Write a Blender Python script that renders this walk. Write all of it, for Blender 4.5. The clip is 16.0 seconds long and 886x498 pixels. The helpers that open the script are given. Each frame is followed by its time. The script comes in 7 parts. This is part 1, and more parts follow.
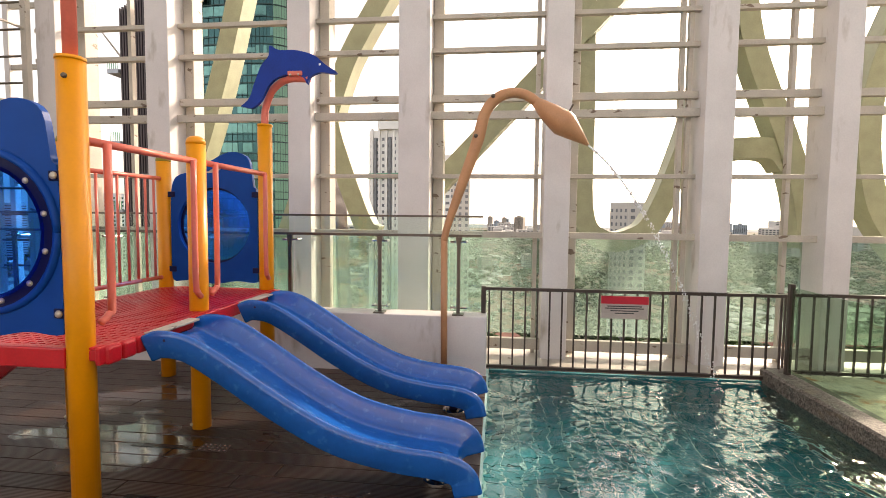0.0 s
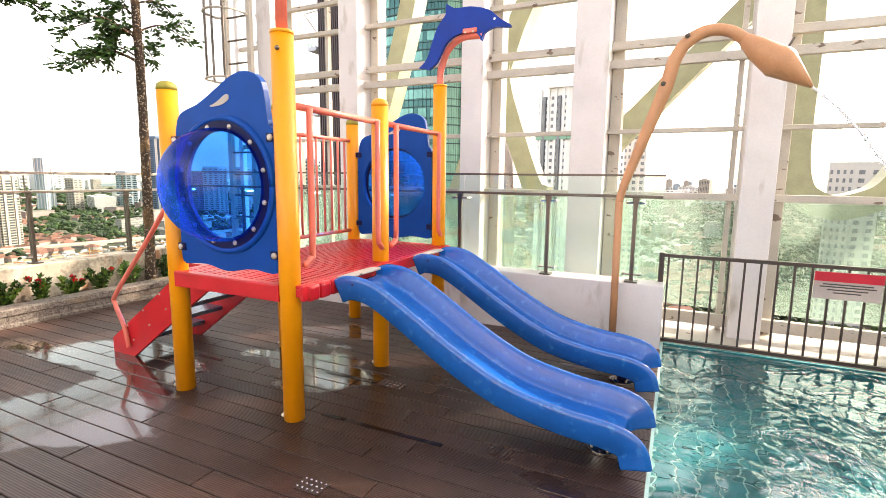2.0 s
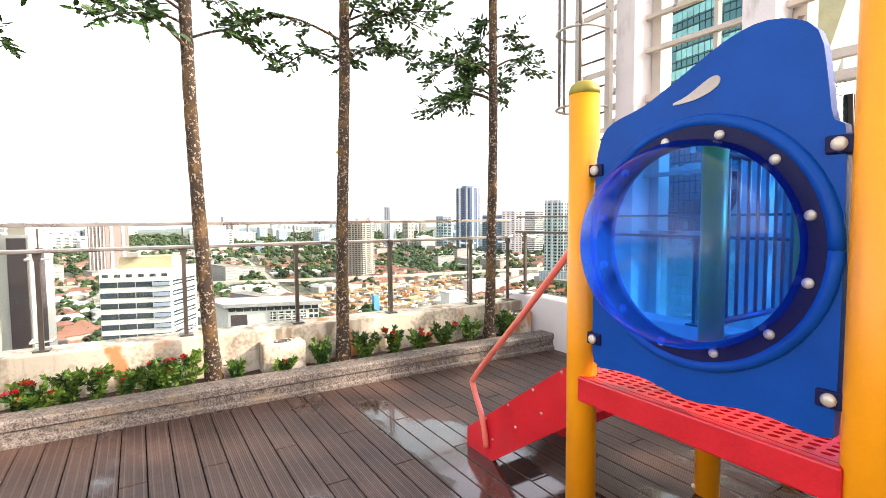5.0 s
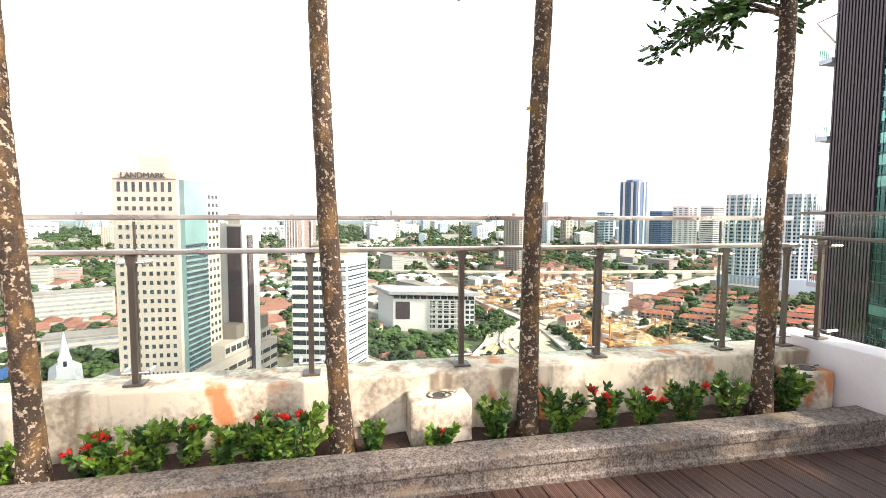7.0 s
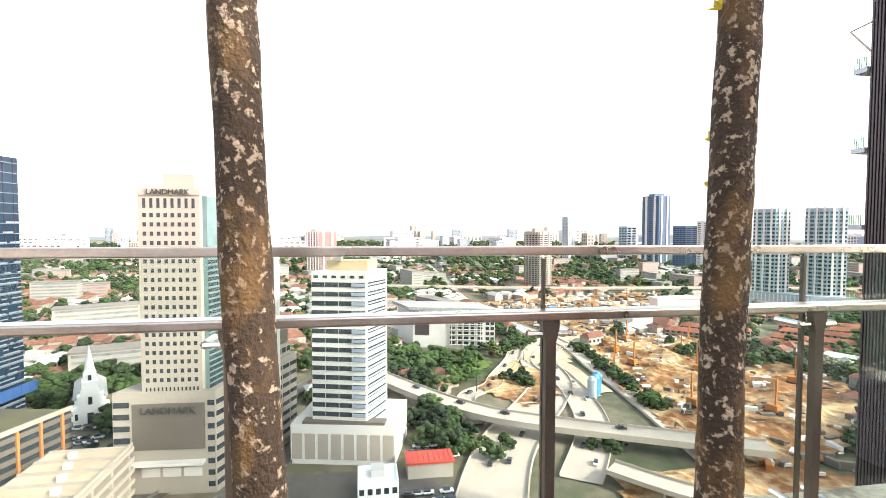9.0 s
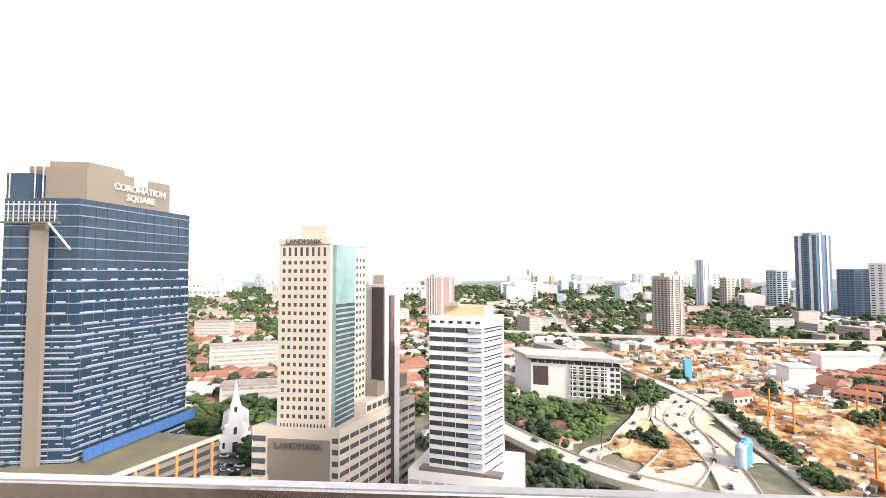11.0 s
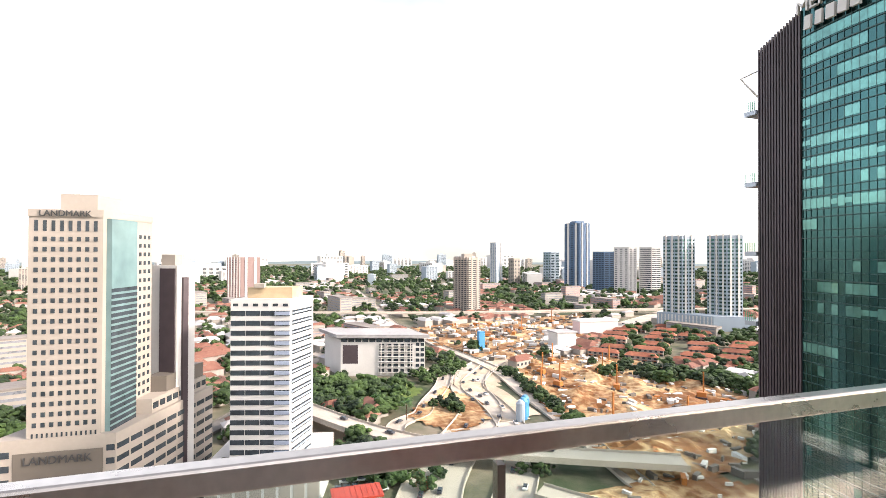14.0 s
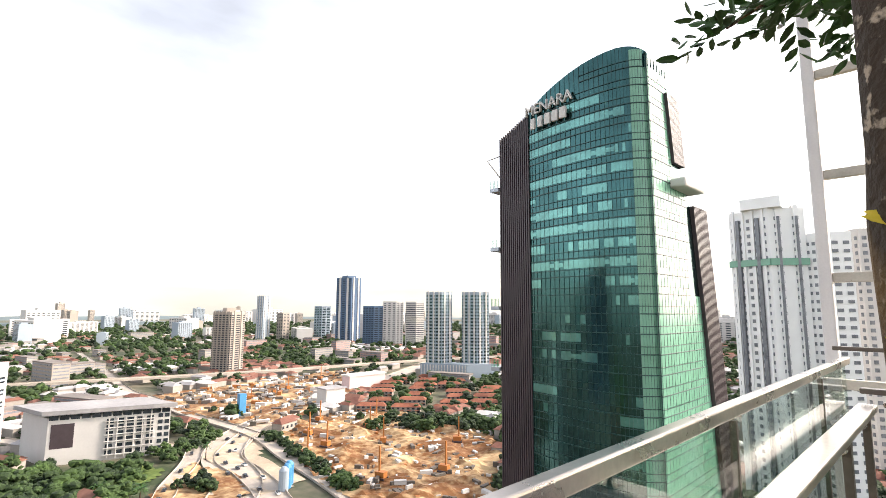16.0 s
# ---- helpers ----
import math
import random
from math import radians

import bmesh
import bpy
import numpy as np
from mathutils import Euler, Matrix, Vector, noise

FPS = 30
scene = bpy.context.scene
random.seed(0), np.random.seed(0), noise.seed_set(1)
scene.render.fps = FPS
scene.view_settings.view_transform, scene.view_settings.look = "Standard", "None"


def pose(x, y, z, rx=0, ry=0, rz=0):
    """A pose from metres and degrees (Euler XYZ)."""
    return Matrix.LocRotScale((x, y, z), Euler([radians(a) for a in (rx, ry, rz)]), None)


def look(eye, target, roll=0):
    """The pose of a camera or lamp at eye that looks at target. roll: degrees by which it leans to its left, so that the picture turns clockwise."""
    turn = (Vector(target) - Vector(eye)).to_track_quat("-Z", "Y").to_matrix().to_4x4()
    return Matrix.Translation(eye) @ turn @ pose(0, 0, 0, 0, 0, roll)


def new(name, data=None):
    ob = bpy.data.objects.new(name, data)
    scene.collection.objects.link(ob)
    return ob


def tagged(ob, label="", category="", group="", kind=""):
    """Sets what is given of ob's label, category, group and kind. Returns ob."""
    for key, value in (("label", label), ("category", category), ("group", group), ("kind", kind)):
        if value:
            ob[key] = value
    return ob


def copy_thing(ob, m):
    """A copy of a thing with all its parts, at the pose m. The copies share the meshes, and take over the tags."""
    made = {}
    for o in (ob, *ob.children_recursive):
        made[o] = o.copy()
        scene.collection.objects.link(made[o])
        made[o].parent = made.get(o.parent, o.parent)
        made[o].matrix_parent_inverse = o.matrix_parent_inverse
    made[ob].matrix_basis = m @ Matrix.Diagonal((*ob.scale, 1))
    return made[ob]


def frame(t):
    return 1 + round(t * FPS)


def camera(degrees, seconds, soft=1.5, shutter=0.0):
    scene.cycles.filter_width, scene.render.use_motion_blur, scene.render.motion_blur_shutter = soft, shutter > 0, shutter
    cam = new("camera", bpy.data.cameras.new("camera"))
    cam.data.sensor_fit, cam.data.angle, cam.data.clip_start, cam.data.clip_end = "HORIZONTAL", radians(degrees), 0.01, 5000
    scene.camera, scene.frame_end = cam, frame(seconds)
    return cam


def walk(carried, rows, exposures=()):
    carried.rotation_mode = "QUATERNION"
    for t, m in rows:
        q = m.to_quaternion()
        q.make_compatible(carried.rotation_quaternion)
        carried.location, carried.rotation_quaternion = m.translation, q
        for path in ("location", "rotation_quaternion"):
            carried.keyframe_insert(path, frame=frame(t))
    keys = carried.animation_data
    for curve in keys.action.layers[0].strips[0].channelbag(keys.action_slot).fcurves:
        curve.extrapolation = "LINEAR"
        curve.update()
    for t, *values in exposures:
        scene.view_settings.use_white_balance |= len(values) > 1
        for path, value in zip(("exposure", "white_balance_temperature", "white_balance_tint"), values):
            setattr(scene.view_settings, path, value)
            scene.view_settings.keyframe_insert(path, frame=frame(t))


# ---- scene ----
cam = camera(84.1, 16.0, soft=0.7)

EXPOSURES = [(0, 1.5, 8000, 18), (1.0, 1.97, 7900, 17), (2.0, 2.37, 7700, 17), (3.5, 2.52, 7500, 17), (5.0, 2.4, 7200, 18), (8.0, 2.2, 6900, 15), (12.5, 1.9, 6800, 14), (14.5, 1.82, 6800, 14), (16.0, 1.72, 6900, 13)]
PATH = [
    (0, (0.648, -1.207, 1.516), (0.429, 0.777, 1.387), 0.6),
    (0.5, (0.654, -1.201, 1.512), (0.212, 0.743, 1.352), 0.8),
    (1, (0.657, -1.194, 1.510), (0.040, 0.699, 1.322), 0.8),
    (1.5, (0.644, -1.187, 1.503), (-0.096, 0.658, 1.282), 0.7),
    (2, (0.606, -1.172, 1.483), (-0.240, 0.618, 1.196), 0.7),
    (2.5, (0.487, -1.138, 1.468), (-0.453, 0.590, 1.105), 0.7),
    (3, (0.278, -1.107, 1.456), (-0.738, 0.573, 1.076), 0.7),
    (3.5, (0.039, -0.969, 1.479), (-1.145, 0.608, 1.143), -0.0),
    (4, (-0.229, -0.802, 1.534), (-1.613, 0.624, 1.308), 0.2),
    (4.5, (-0.577, -0.749, 1.527), (-2.085, 0.555, 1.374), 0.2),
    (5, (-0.963, -0.581, 1.512), (-2.657, 0.476, 1.388), -0.4),
    (5.2, (-1.105, -0.523, 1.516), (-2.874, 0.402, 1.394), 0.3),
    (7.3, (-2.958, -0.126, 1.508), (-4.898, 0.338, 1.358), 0.0),
    (7.5, (-3.142, -0.105, 1.491), (-5.084, 0.348, 1.338), -0.1),
    (8, (-3.582, -0.038, 1.504), (-5.535, 0.368, 1.359), 0.0),
    (8.2, (-3.743, -0.030, 1.480), (-5.696, 0.380, 1.360), -0.1),
    (10.3, (-4.995, 0.311, 1.737), (-6.973, 0.598, 1.773), 0.3),
    (10.5, (-5.045, 0.317, 1.747), (-7.031, 0.537, 1.815), 0.7),
    (11, (-5.212, 0.398, 1.791), (-7.208, 0.328, 1.890), -0.1),
    (11.5, (-5.308, 0.512, 1.751), (-7.271, 0.141, 1.850), -0.2),
    (12, (-5.327, 0.542, 1.734), (-7.238, -0.040, 1.819), -0.4),
    (12.5, (-5.306, 0.582, 1.722), (-7.246, 0.097, 1.738), -1.3),
    (13, (-5.288, 0.521, 1.718), (-7.283, 0.393, 1.679), -1.7),
    (13.5, (-5.288, 0.501, 1.724), (-7.271, 0.765, 1.700), -0.9),
    (14, (-5.310, 0.462, 1.725), (-7.192, 1.136, 1.745), 0.2),
    (14.5, (-5.363, 0.363, 1.734), (-7.087, 1.373, 1.815), 0.7),
    (15, (-5.436, 0.286, 1.726), (-7.021, 1.501, 1.847), 0.5),
    (15.5, (-5.515, 0.323, 1.694), (-6.995, 1.658, 1.859), 0.1),
    (16, (-5.511, 0.429, 1.710), (-6.895, 1.851, 1.953), 0.3),
]
walk(cam, [(t, look(eye, target, roll)) for t, eye, target, roll in PATH], EXPOSURES)

# ---- light ----
SUN_DIR = Vector((0.52, 0.70, 0.50)).normalized()
world = bpy.data.worlds.new("sky")
scene.world = world
world.use_nodes = True
wn = world.node_tree.nodes
sky = wn.new("ShaderNodeTexSky")
sky.sky_type = "NISHITA"
sky.sun_disc = False
sky.sun_elevation = math.asin(SUN_DIR.z)
sky.sun_rotation = math.atan2(SUN_DIR.x, SUN_DIR.y)
sky.air_density, sky.dust_density, sky.ozone_density = 1.0, 2.5, 0.6
wn["Background"].inputs["Strength"].default_value = 0.12
wl = world.node_tree.links
tc = wn.new("ShaderNodeTexCoord")
sx = wn.new("ShaderNodeSeparateXYZ")
mz = wn.new("ShaderNodeMath")
mz.operation = "MAXIMUM"
mz.inputs[1].default_value = 0.035
cx = wn.new("ShaderNodeCombineXYZ")
wl.new(tc.outputs["Generated"], sx.inputs[0])
wl.new(sx.outputs["X"], cx.inputs["X"])
wl.new(sx.outputs["Y"], cx.inputs["Y"])
wl.new(sx.outputs["Z"], mz.inputs[0])
wl.new(mz.outputs[0], cx.inputs["Z"])
wl.new(cx.outputs[0], sky.inputs["Vector"])
hs = wn.new("ShaderNodeHueSaturation")
hs.inputs["Saturation"].default_value = 0.42
wl.new(sky.outputs["Color"], hs.inputs["Color"])
cloud = wn.new("ShaderNodeTexNoise")
cloud.inputs["Scale"].default_value, cloud.inputs["Detail"].default_value = 2.2, 6
cm = wn.new("ShaderNodeMapping")
cm.inputs["Scale"].default_value = (1, 1, 3.0)
wl.new(tc.outputs["Generated"], cm.inputs["Vector"])
wl.new(cm.outputs["Vector"], cloud.inputs["Vector"])
cr = wn.new("ShaderNodeMapRange")
cr.inputs["From Min"].default_value, cr.inputs["From Max"].default_value = 0.35, 0.65
cr.inputs["To Min"].default_value, cr.inputs["To Max"].default_value = 0.95, 1.5
wl.new(cloud.outputs["Fac"], cr.inputs["Value"])
sc_ = wn.new("ShaderNodeVectorMath")
sc_.operation = "SCALE"
wl.new(hs.outputs["Color"], sc_.inputs[0])
wl.new(cr.outputs["Result"], sc_.inputs["Scale"])
wl.new(sc_.outputs["Vector"], wn["Background"].inputs["Color"])
sun = new("sun", bpy.data.lights.new("sun", "SUN"))
sun.data.energy, sun.data.angle, sun.data.color = 1.9, radians(3.0), (1.0, 0.92, 0.82)
sun.matrix_world = look(SUN_DIR * 30, (0, 0, 0))

# ---- materials ----
MATS = {}


def mat(name, col, rough=0.6, metal=0.0, var=0.18, scale=6.0, bump=0.12, bscale=70.0, col2=None, trans=0.0, ior=1.45, patch=0.55, spec=0.5, rand=0.0, sharp=0.2):
    if name in MATS:
        return MATS[name]
    m = bpy.data.materials.new(name)
    m.use_nodes = True
    nt = m.node_tree
    nd, ln = nt.nodes, nt.links
    b = nd["Principled BSDF"]
    geo = nd.new("ShaderNodeNewGeometry")
    n1 = nd.new("ShaderNodeTexNoise")
    n1.inputs["Scale"].default_value, n1.inputs["Detail"].default_value = scale, 6
    ln.new(geo.outputs["Position"], n1.inputs["Vector"])
    n2 = nd.new("ShaderNodeTexNoise")
    n2.inputs["Scale"].default_value, n2.inputs["Detail"].default_value = bscale, 3
    ln.new(geo.outputs["Position"], n2.inputs["Vector"])
    r = nd.new("ShaderNodeValToRGB")
    c2 = col2 or tuple(min(1, c * (1 + var)) for c in col)
    c1 = tuple(c * (1 - var) for c in col)
    r.color_ramp.elements[0].position, r.color_ramp.elements[0].color = patch - sharp, (*c1, 1)
    r.color_ramp.elements[1].position, r.color_ramp.elements[1].color = patch + sharp, (*c2, 1)
    mixf = nd.new("ShaderNodeMath")
    mixf.operation = "MULTIPLY_ADD"
    mixf.inputs[1].default_value = 0.35
    ln.new(n2.outputs["Fac"], mixf.inputs[0])
    sc = nd.new("ShaderNodeMath")
    sc.operation = "MULTIPLY"
    sc.inputs[1].default_value = 0.68
    ln.new(n1.outputs["Fac"], sc.inputs[0])
    ln.new(sc.outputs[0], mixf.inputs[2])
    ln.new(mixf.outputs[0], r.inputs["Fac"])
    out = r.outputs["Color"]
    if rand:
        oi = nd.new("ShaderNodeObjectInfo")
        hs = nd.new("ShaderNodeHueSaturation")
        mr = nd.new("ShaderNodeMapRange")
        mr.inputs["To Min"].default_value, mr.inputs["To Max"].default_value = 1 - rand, 1 + rand
        ln.new(oi.outputs["Random"], mr.inputs["Value"])
        ln.new(mr.outputs["Result"], hs.inputs["Value"])
        ln.new(out, hs.inputs["Color"])
        out = hs.outputs["Color"]
    ln.new(out, b.inputs["Base Color"])
    rr = nd.new("ShaderNodeMapRange")
    rr.inputs["To Min"].default_value, rr.inputs["To Max"].default_value = max(0.02, rough - 0.12), min(1, rough + 0.12)
    ln.new(n1.outputs["Fac"], rr.inputs["Value"])
    ln.new(rr.outputs["Result"], b.inputs["Roughness"])
    b.inputs["Metallic"].default_value = metal
    b.inputs["IOR"].default_value = ior
    b.inputs["Transmission Weight"].default_value = trans
    b.inputs["Specular IOR Level"].default_value = spec
    if bump:
        bp = nd.new("ShaderNodeBump")
        bp.inputs["Strength"].default_value, bp.inputs["Distance"].default_value = bump, 0.01
        ln.new(n2.outputs["Fac"], bp.inputs["Height"])
        ln.new(bp.outputs["Normal"], b.inputs["Normal"])
    MATS[name] = m
    return m


def flat_glass(name, col, rough=0.02, gloss=0.03, dust=0.0, edge=0.75, dust_col=(0.60, 0.66, 0.60)):
    m = bpy.data.materials.new(name)
    m.use_nodes = True
    nd, ln = m.node_tree.nodes, m.node_tree.links
    for n in list(nd):
        if n.type != "OUTPUT_MATERIAL":
            nd.remove(n)
    tr = nd.new("ShaderNodeBsdfTransparent")
    tr.inputs["Color"].default_value = (*col, 1)
    gl = nd.new("ShaderNodeBsdfGlossy")
    gl.inputs["Roughness"].default_value = rough
    lw = nd.new("ShaderNodeLayerWeight")
    lw.inputs["Blend"].default_value = 0.5
    pw = nd.new("ShaderNodeMath")
    pw.operation = "POWER"
    pw.inputs[1].default_value = 4.0
    ln.new(lw.outputs["Facing"], pw.inputs[0])
    fr = nd.new("ShaderNodeMapRange")
    fr.inputs["To Min"].default_value, fr.inputs["To Max"].default_value = gloss, edge
    ln.new(pw.outputs[0], fr.inputs["Value"])
    mx = nd.new("ShaderNodeMixShader")
    ln.new(fr.outputs["Result"], mx.inputs["Fac"])
    ln.new(tr.outputs["BSDF"], mx.inputs[1])
    ln.new(gl.outputs["BSDF"], mx.inputs[2])
    last = mx
    if dust:
        tl = nd.new("ShaderNodeBsdfTranslucent")
        tl.inputs["Color"].default_value = (*dust_col, 1)
        geo = nd.new("ShaderNodeNewGeometry")
        n = nd.new("ShaderNodeTexNoise")
        n.inputs["Scale"].default_value, n.inputs["Detail"].default_value = 2.5, 6
        ln.new(geo.outputs["Position"], n.inputs["Vector"])
        amount = nd.new("ShaderNodeMapRange")
        amount.inputs["From Min"].default_value, amount.inputs["From Max"].default_value = 0.3, 0.7
        amount.inputs["To Min"].default_value, amount.inputs["To Max"].default_value = dust * 0.6, dust * 1.3
        ln.new(n.outputs["Fac"], amount.inputs["Value"])
        last = nd.new("ShaderNodeMixShader")
        ln.new(amount.outputs["Result"], last.inputs["Fac"])
        ln.new(mx.outputs["Shader"], last.inputs[1])
        ln.new(tl.outputs["BSDF"], last.inputs[2])
    ln.new(last.outputs["Shader"], nd["Material Output"].inputs["Surface"])
    return m


def deck_material():
    m = mat("wet_deck", (0.066, 0.036, 0.027), 0.4, var=0.4, scale=3.0, bump=0.0, bscale=30, rand=0.25)
    nd, ln = m.node_tree.nodes, m.node_tree.links
    b = nd["Principled BSDF"]
    geo = nd["Geometry"]
    # shallow water film in broad patches along the boards
    mp = nd.new("ShaderNodeMapping")
    mp.inputs["Scale"].default_value = (0.55, 1.1, 1)
    ln.new(geo.outputs["Position"], mp.inputs["Vector"])
    wet = nd.new("ShaderNodeTexNoise")
    wet.inputs["Scale"].default_value, wet.inputs["Detail"].default_value = 1.3, 5
    ln.new(mp.outputs["Vector"], wet.inputs["Vector"])
    rp = nd.new("ShaderNodeValToRGB")
    rp.color_ramp.elements[0].position, rp.color_ramp.elements[0].color = 0.565, (0.47, 0.47, 0.47, 1)
    rp.color_ramp.elements[1].position, rp.color_ramp.elements[1].color = 0.612, (0.06, 0.06, 0.06, 1)
    # the boards sag and hold water beside the stair and under the platform
    total = wet.outputs["Fac"]
    for centre, reach, depth in (((-3.10, 0.72, 0), 1.05, 0.17), ((-2.55, 1.66, 0), 0.5, 0.16), ((-1.85, 1.62, 0), 0.5, 0.14), ((-3.75, 1.0, 0), 0.5, 0.10), ((-2.65, 0.40, 0), 0.6, 0.13), ((-3.4, -0.25, 0), 0.85, -0.22), ((-1.4, 0.1, 0), 0.8, -0.16)):
        ds = nd.new("ShaderNodeVectorMath")
        ds.operation = "DISTANCE"
        ds.inputs[1].default_value = centre
        ln.new(geo.outputs["Position"], ds.inputs[0])
        sag = nd.new("ShaderNodeMapRange")
        sag.inputs["From Max"].default_value = reach
        sag.inputs["To Min"].default_value, sag.inputs["To Max"].default_value = depth, 0.0
        ln.new(ds.outputs["Value"], sag.inputs["Value"])
        ad = nd.new("ShaderNodeMath")
        ln.new(total, ad.inputs[0])
        ln.new(sag.outputs["Result"], ad.inputs[1])
        total = ad.outputs[0]
    ln.new(total, rp.inputs["Fac"])
    # the boards round the slides are soaked and darker
    ds = nd.new("ShaderNodeVectorMath")
    ds.operation = "DISTANCE"
    ds.inputs[1].default_value = (-0.5, 1.3, 0)
    ln.new(geo.outputs["Position"], ds.inputs[0])
    soak = nd.new("ShaderNodeMath")
    soak.operation = "MULTIPLY_ADD"
    soak.inputs[1].default_value = 2.4
    ln.new(wet.outputs["Fac"], soak.inputs[0])
    ln.new(ds.outputs["Value"], soak.inputs[2])
    damp = nd.new("ShaderNodeMapRange")
    damp.inputs["From Min"].default_value, damp.inputs["From Max"].default_value = 2.5, 3.9
    damp.inputs["To Min"].default_value, damp.inputs["To Max"].default_value = 0.62, 1.0
    ln.new(soak.outputs[0], damp.inputs["Value"])
    rough = nd.new("ShaderNodeMath")
    rough.operation = "MULTIPLY"
    ln.new(rp.outputs["Color"], rough.inputs[0])
    ln.new(damp.outputs["Result"], rough.inputs[1])
    ln.new(rough.outputs[0], b.inputs["Roughness"])
    film = nd.new("ShaderNodeMapRange")
    film.inputs["From Min"].default_value, film.inputs["From Max"].default_value = 0.46, 0.03
    ln.new(rp.outputs["Color"], film.inputs["Value"])
    ln.new(film.outputs["Result"], b.inputs["Coat Weight"])
    b.inputs["Coat IOR"].default_value, b.inputs["Coat Roughness"].default_value = 1.38, 0.06
    b.inputs["Specular IOR Level"].default_value = 0.4
    # fine grooves along each board
    wv = nd.new("ShaderNodeTexWave")
    wv.bands_direction = "Y"
    wv.inputs["Scale"].default_value, wv.inputs["Distortion"].default_value = 26.0, 0.3
    ln.new(geo.outputs["Position"], wv.inputs["Vector"])
    # pale lines in the base colour paint light caught along gaps and grooves
    lines = nd.new("ShaderNodeTexWave")
    lines.bands_direction = "Y"
    lines.inputs["Scale"].default_value, lines.inputs["Distortion"].default_value = 6.54, 0.12
    ln.new(geo.outputs["Position"], lines.inputs["Vector"])
    lr = nd.new("ShaderNodeMapRange")
    lr.inputs["From Min"].default_value, lr.inputs["From Max"].default_value = 0.90, 0.99
    ln.new(lines.outputs["Fac"], lr.inputs["Value"])
    lp = nd.new("ShaderNodeMath")
    lp.operation = "MULTIPLY"
    ln.new(lr.outputs["Result"], lp.inputs[0])
    ln.new(rp.outputs["Color"], lp.inputs[1])
    old = b.inputs["Base Color"].links[0].from_socket
    mc = nd.new("ShaderNodeMix")
    mc.data_type = "RGBA"
    dried = nd.new("ShaderNodeMapRange")
    dried.inputs["From Min"].default_value, dried.inputs["From Max"].default_value = 0.6, 1.0
    ln.new(damp.outputs["Result"], dried.inputs["Value"])
    pale = nd.new("ShaderNodeMath")
    pale.operation = "MULTIPLY"
    ln.new(lp.outputs[0], pale.inputs[0])
    ln.new(dried.outputs["Result"], pale.inputs[1])
    ln.new(pale.outputs[0], mc.inputs["Factor"])
    ln.new(old, mc.inputs["A"])
    mc.inputs["B"].default_value = (0.15, 0.11, 0.085, 1)
    soaked = nd.new("ShaderNodeVectorMath")
    soaked.operation = "SCALE"
    ln.new(mc.outputs["Result"], soaked.inputs[0])
    ln.new(damp.outputs["Result"], soaked.inputs["Scale"])
    ln.new(soaked.outputs["Vector"], b.inputs["Base Color"])
    dry = nd.new("ShaderNodeMath")
    dry.operation = "MULTIPLY"
    ln.new(wv.outputs["Fac"], dry.inputs[0])
    ln.new(rp.outputs["Color"], dry.inputs[1])
    bp = nd.new("ShaderNodeBump")
    bp.inputs["Strength"].default_value, bp.inputs["Distance"].default_value = 0.5, 0.004
    ln.new(dry.outputs[0], bp.inputs["Height"])
    ln.new(bp.outputs["Normal"], b.inputs["Normal"])
    return m


def water_material():
    m = mat("pool_water", (0.55, 0.94, 0.93), 0.03, var=0.0, bump=0.0, trans=1.0, ior=1.33)
    nd, ln = m.node_tree.nodes, m.node_tree.links
    b = nd["Principled BSDF"]
    for l in list(b.inputs["Roughness"].links):
        ln.remove(l)
    b.inputs["Roughness"].default_value = 0.015
    geo = nd["Geometry"]
    n = nd.new("ShaderNodeTexNoise")
    n.inputs["Scale"].default_value, n.inputs["Detail"].default_value, n.inputs["Distortion"].default_value = 3.4, 2.0, 1.2
    ln.new(geo.outputs["Position"], n.inputs["Vector"])
    bp = nd.new("ShaderNodeBump")
    bp.inputs["Strength"].default_value, bp.inputs["Distance"].default_value = 1.0, 0.026
    ln.new(n.outputs["Fac"], bp.inputs["Height"])
    ln.new(bp.outputs["Normal"], b.inputs["Normal"])
    return m


M_DECK = deck_material()
M_WATER = water_material()
M_YELLOW = mat("yellow_paint", (0.80, 0.30, 0.008), 0.35, var=0.06, bump=0.03)
M_OLIVE = mat("olive_cap", (0.28, 0.24, 0.03), 0.5, var=0.2)
M_BLUE = mat("blue_plastic", (0.0, 0.058, 0.29), 0.4, var=0.12, bump=0.05, bscale=160, spec=0.12)
M_SLIDE = mat("slide_blue", (0.0, 0.105, 0.42), 0.13, var=0.15, bump=0.04, bscale=40, spec=0.75)
M_NAVY = mat("navy_ring", (0.008, 0.010, 0.05), 0.5, spec=0.15)
M_RED = mat("red_paint", (0.55, 0.012, 0.02), 0.35, var=0.15)
M_PINK = mat("coral_paint", (0.72, 0.17, 0.12), 0.35, var=0.1, bump=0.03)
M_SPOUT = mat("terracotta_paint", (0.50, 0.245, 0.12), 0.45, var=0.15)
M_BOLT = mat("bolt_cream", (0.55, 0.50, 0.40), 0.35, metal=0.3)
M_STEEL = mat("steel", (0.62, 0.58, 0.55), 0.22, metal=1.0, var=0.06, bump=0.02)
M_CAP = mat("tarnished_steel", (0.53, 0.47, 0.42), 0.3, metal=1.0, var=0.2, scale=5.0, bump=0.02)
M_BROWNSTEEL = mat("dull_steel", (0.13, 0.108, 0.09), 0.4, metal=0.7, var=0.15, bump=0.03)
M_FENCE = mat("fence_brown", (0.045, 0.03, 0.026), 0.45)
M_WHITE = mat("white_paint", (0.64, 0.61, 0.60), 0.6, var=0.1, scale=2.5, bump=0.05)
M_BAR = mat("cream_bar", (0.46, 0.42, 0.36), 0.55, var=0.18, scale=4)
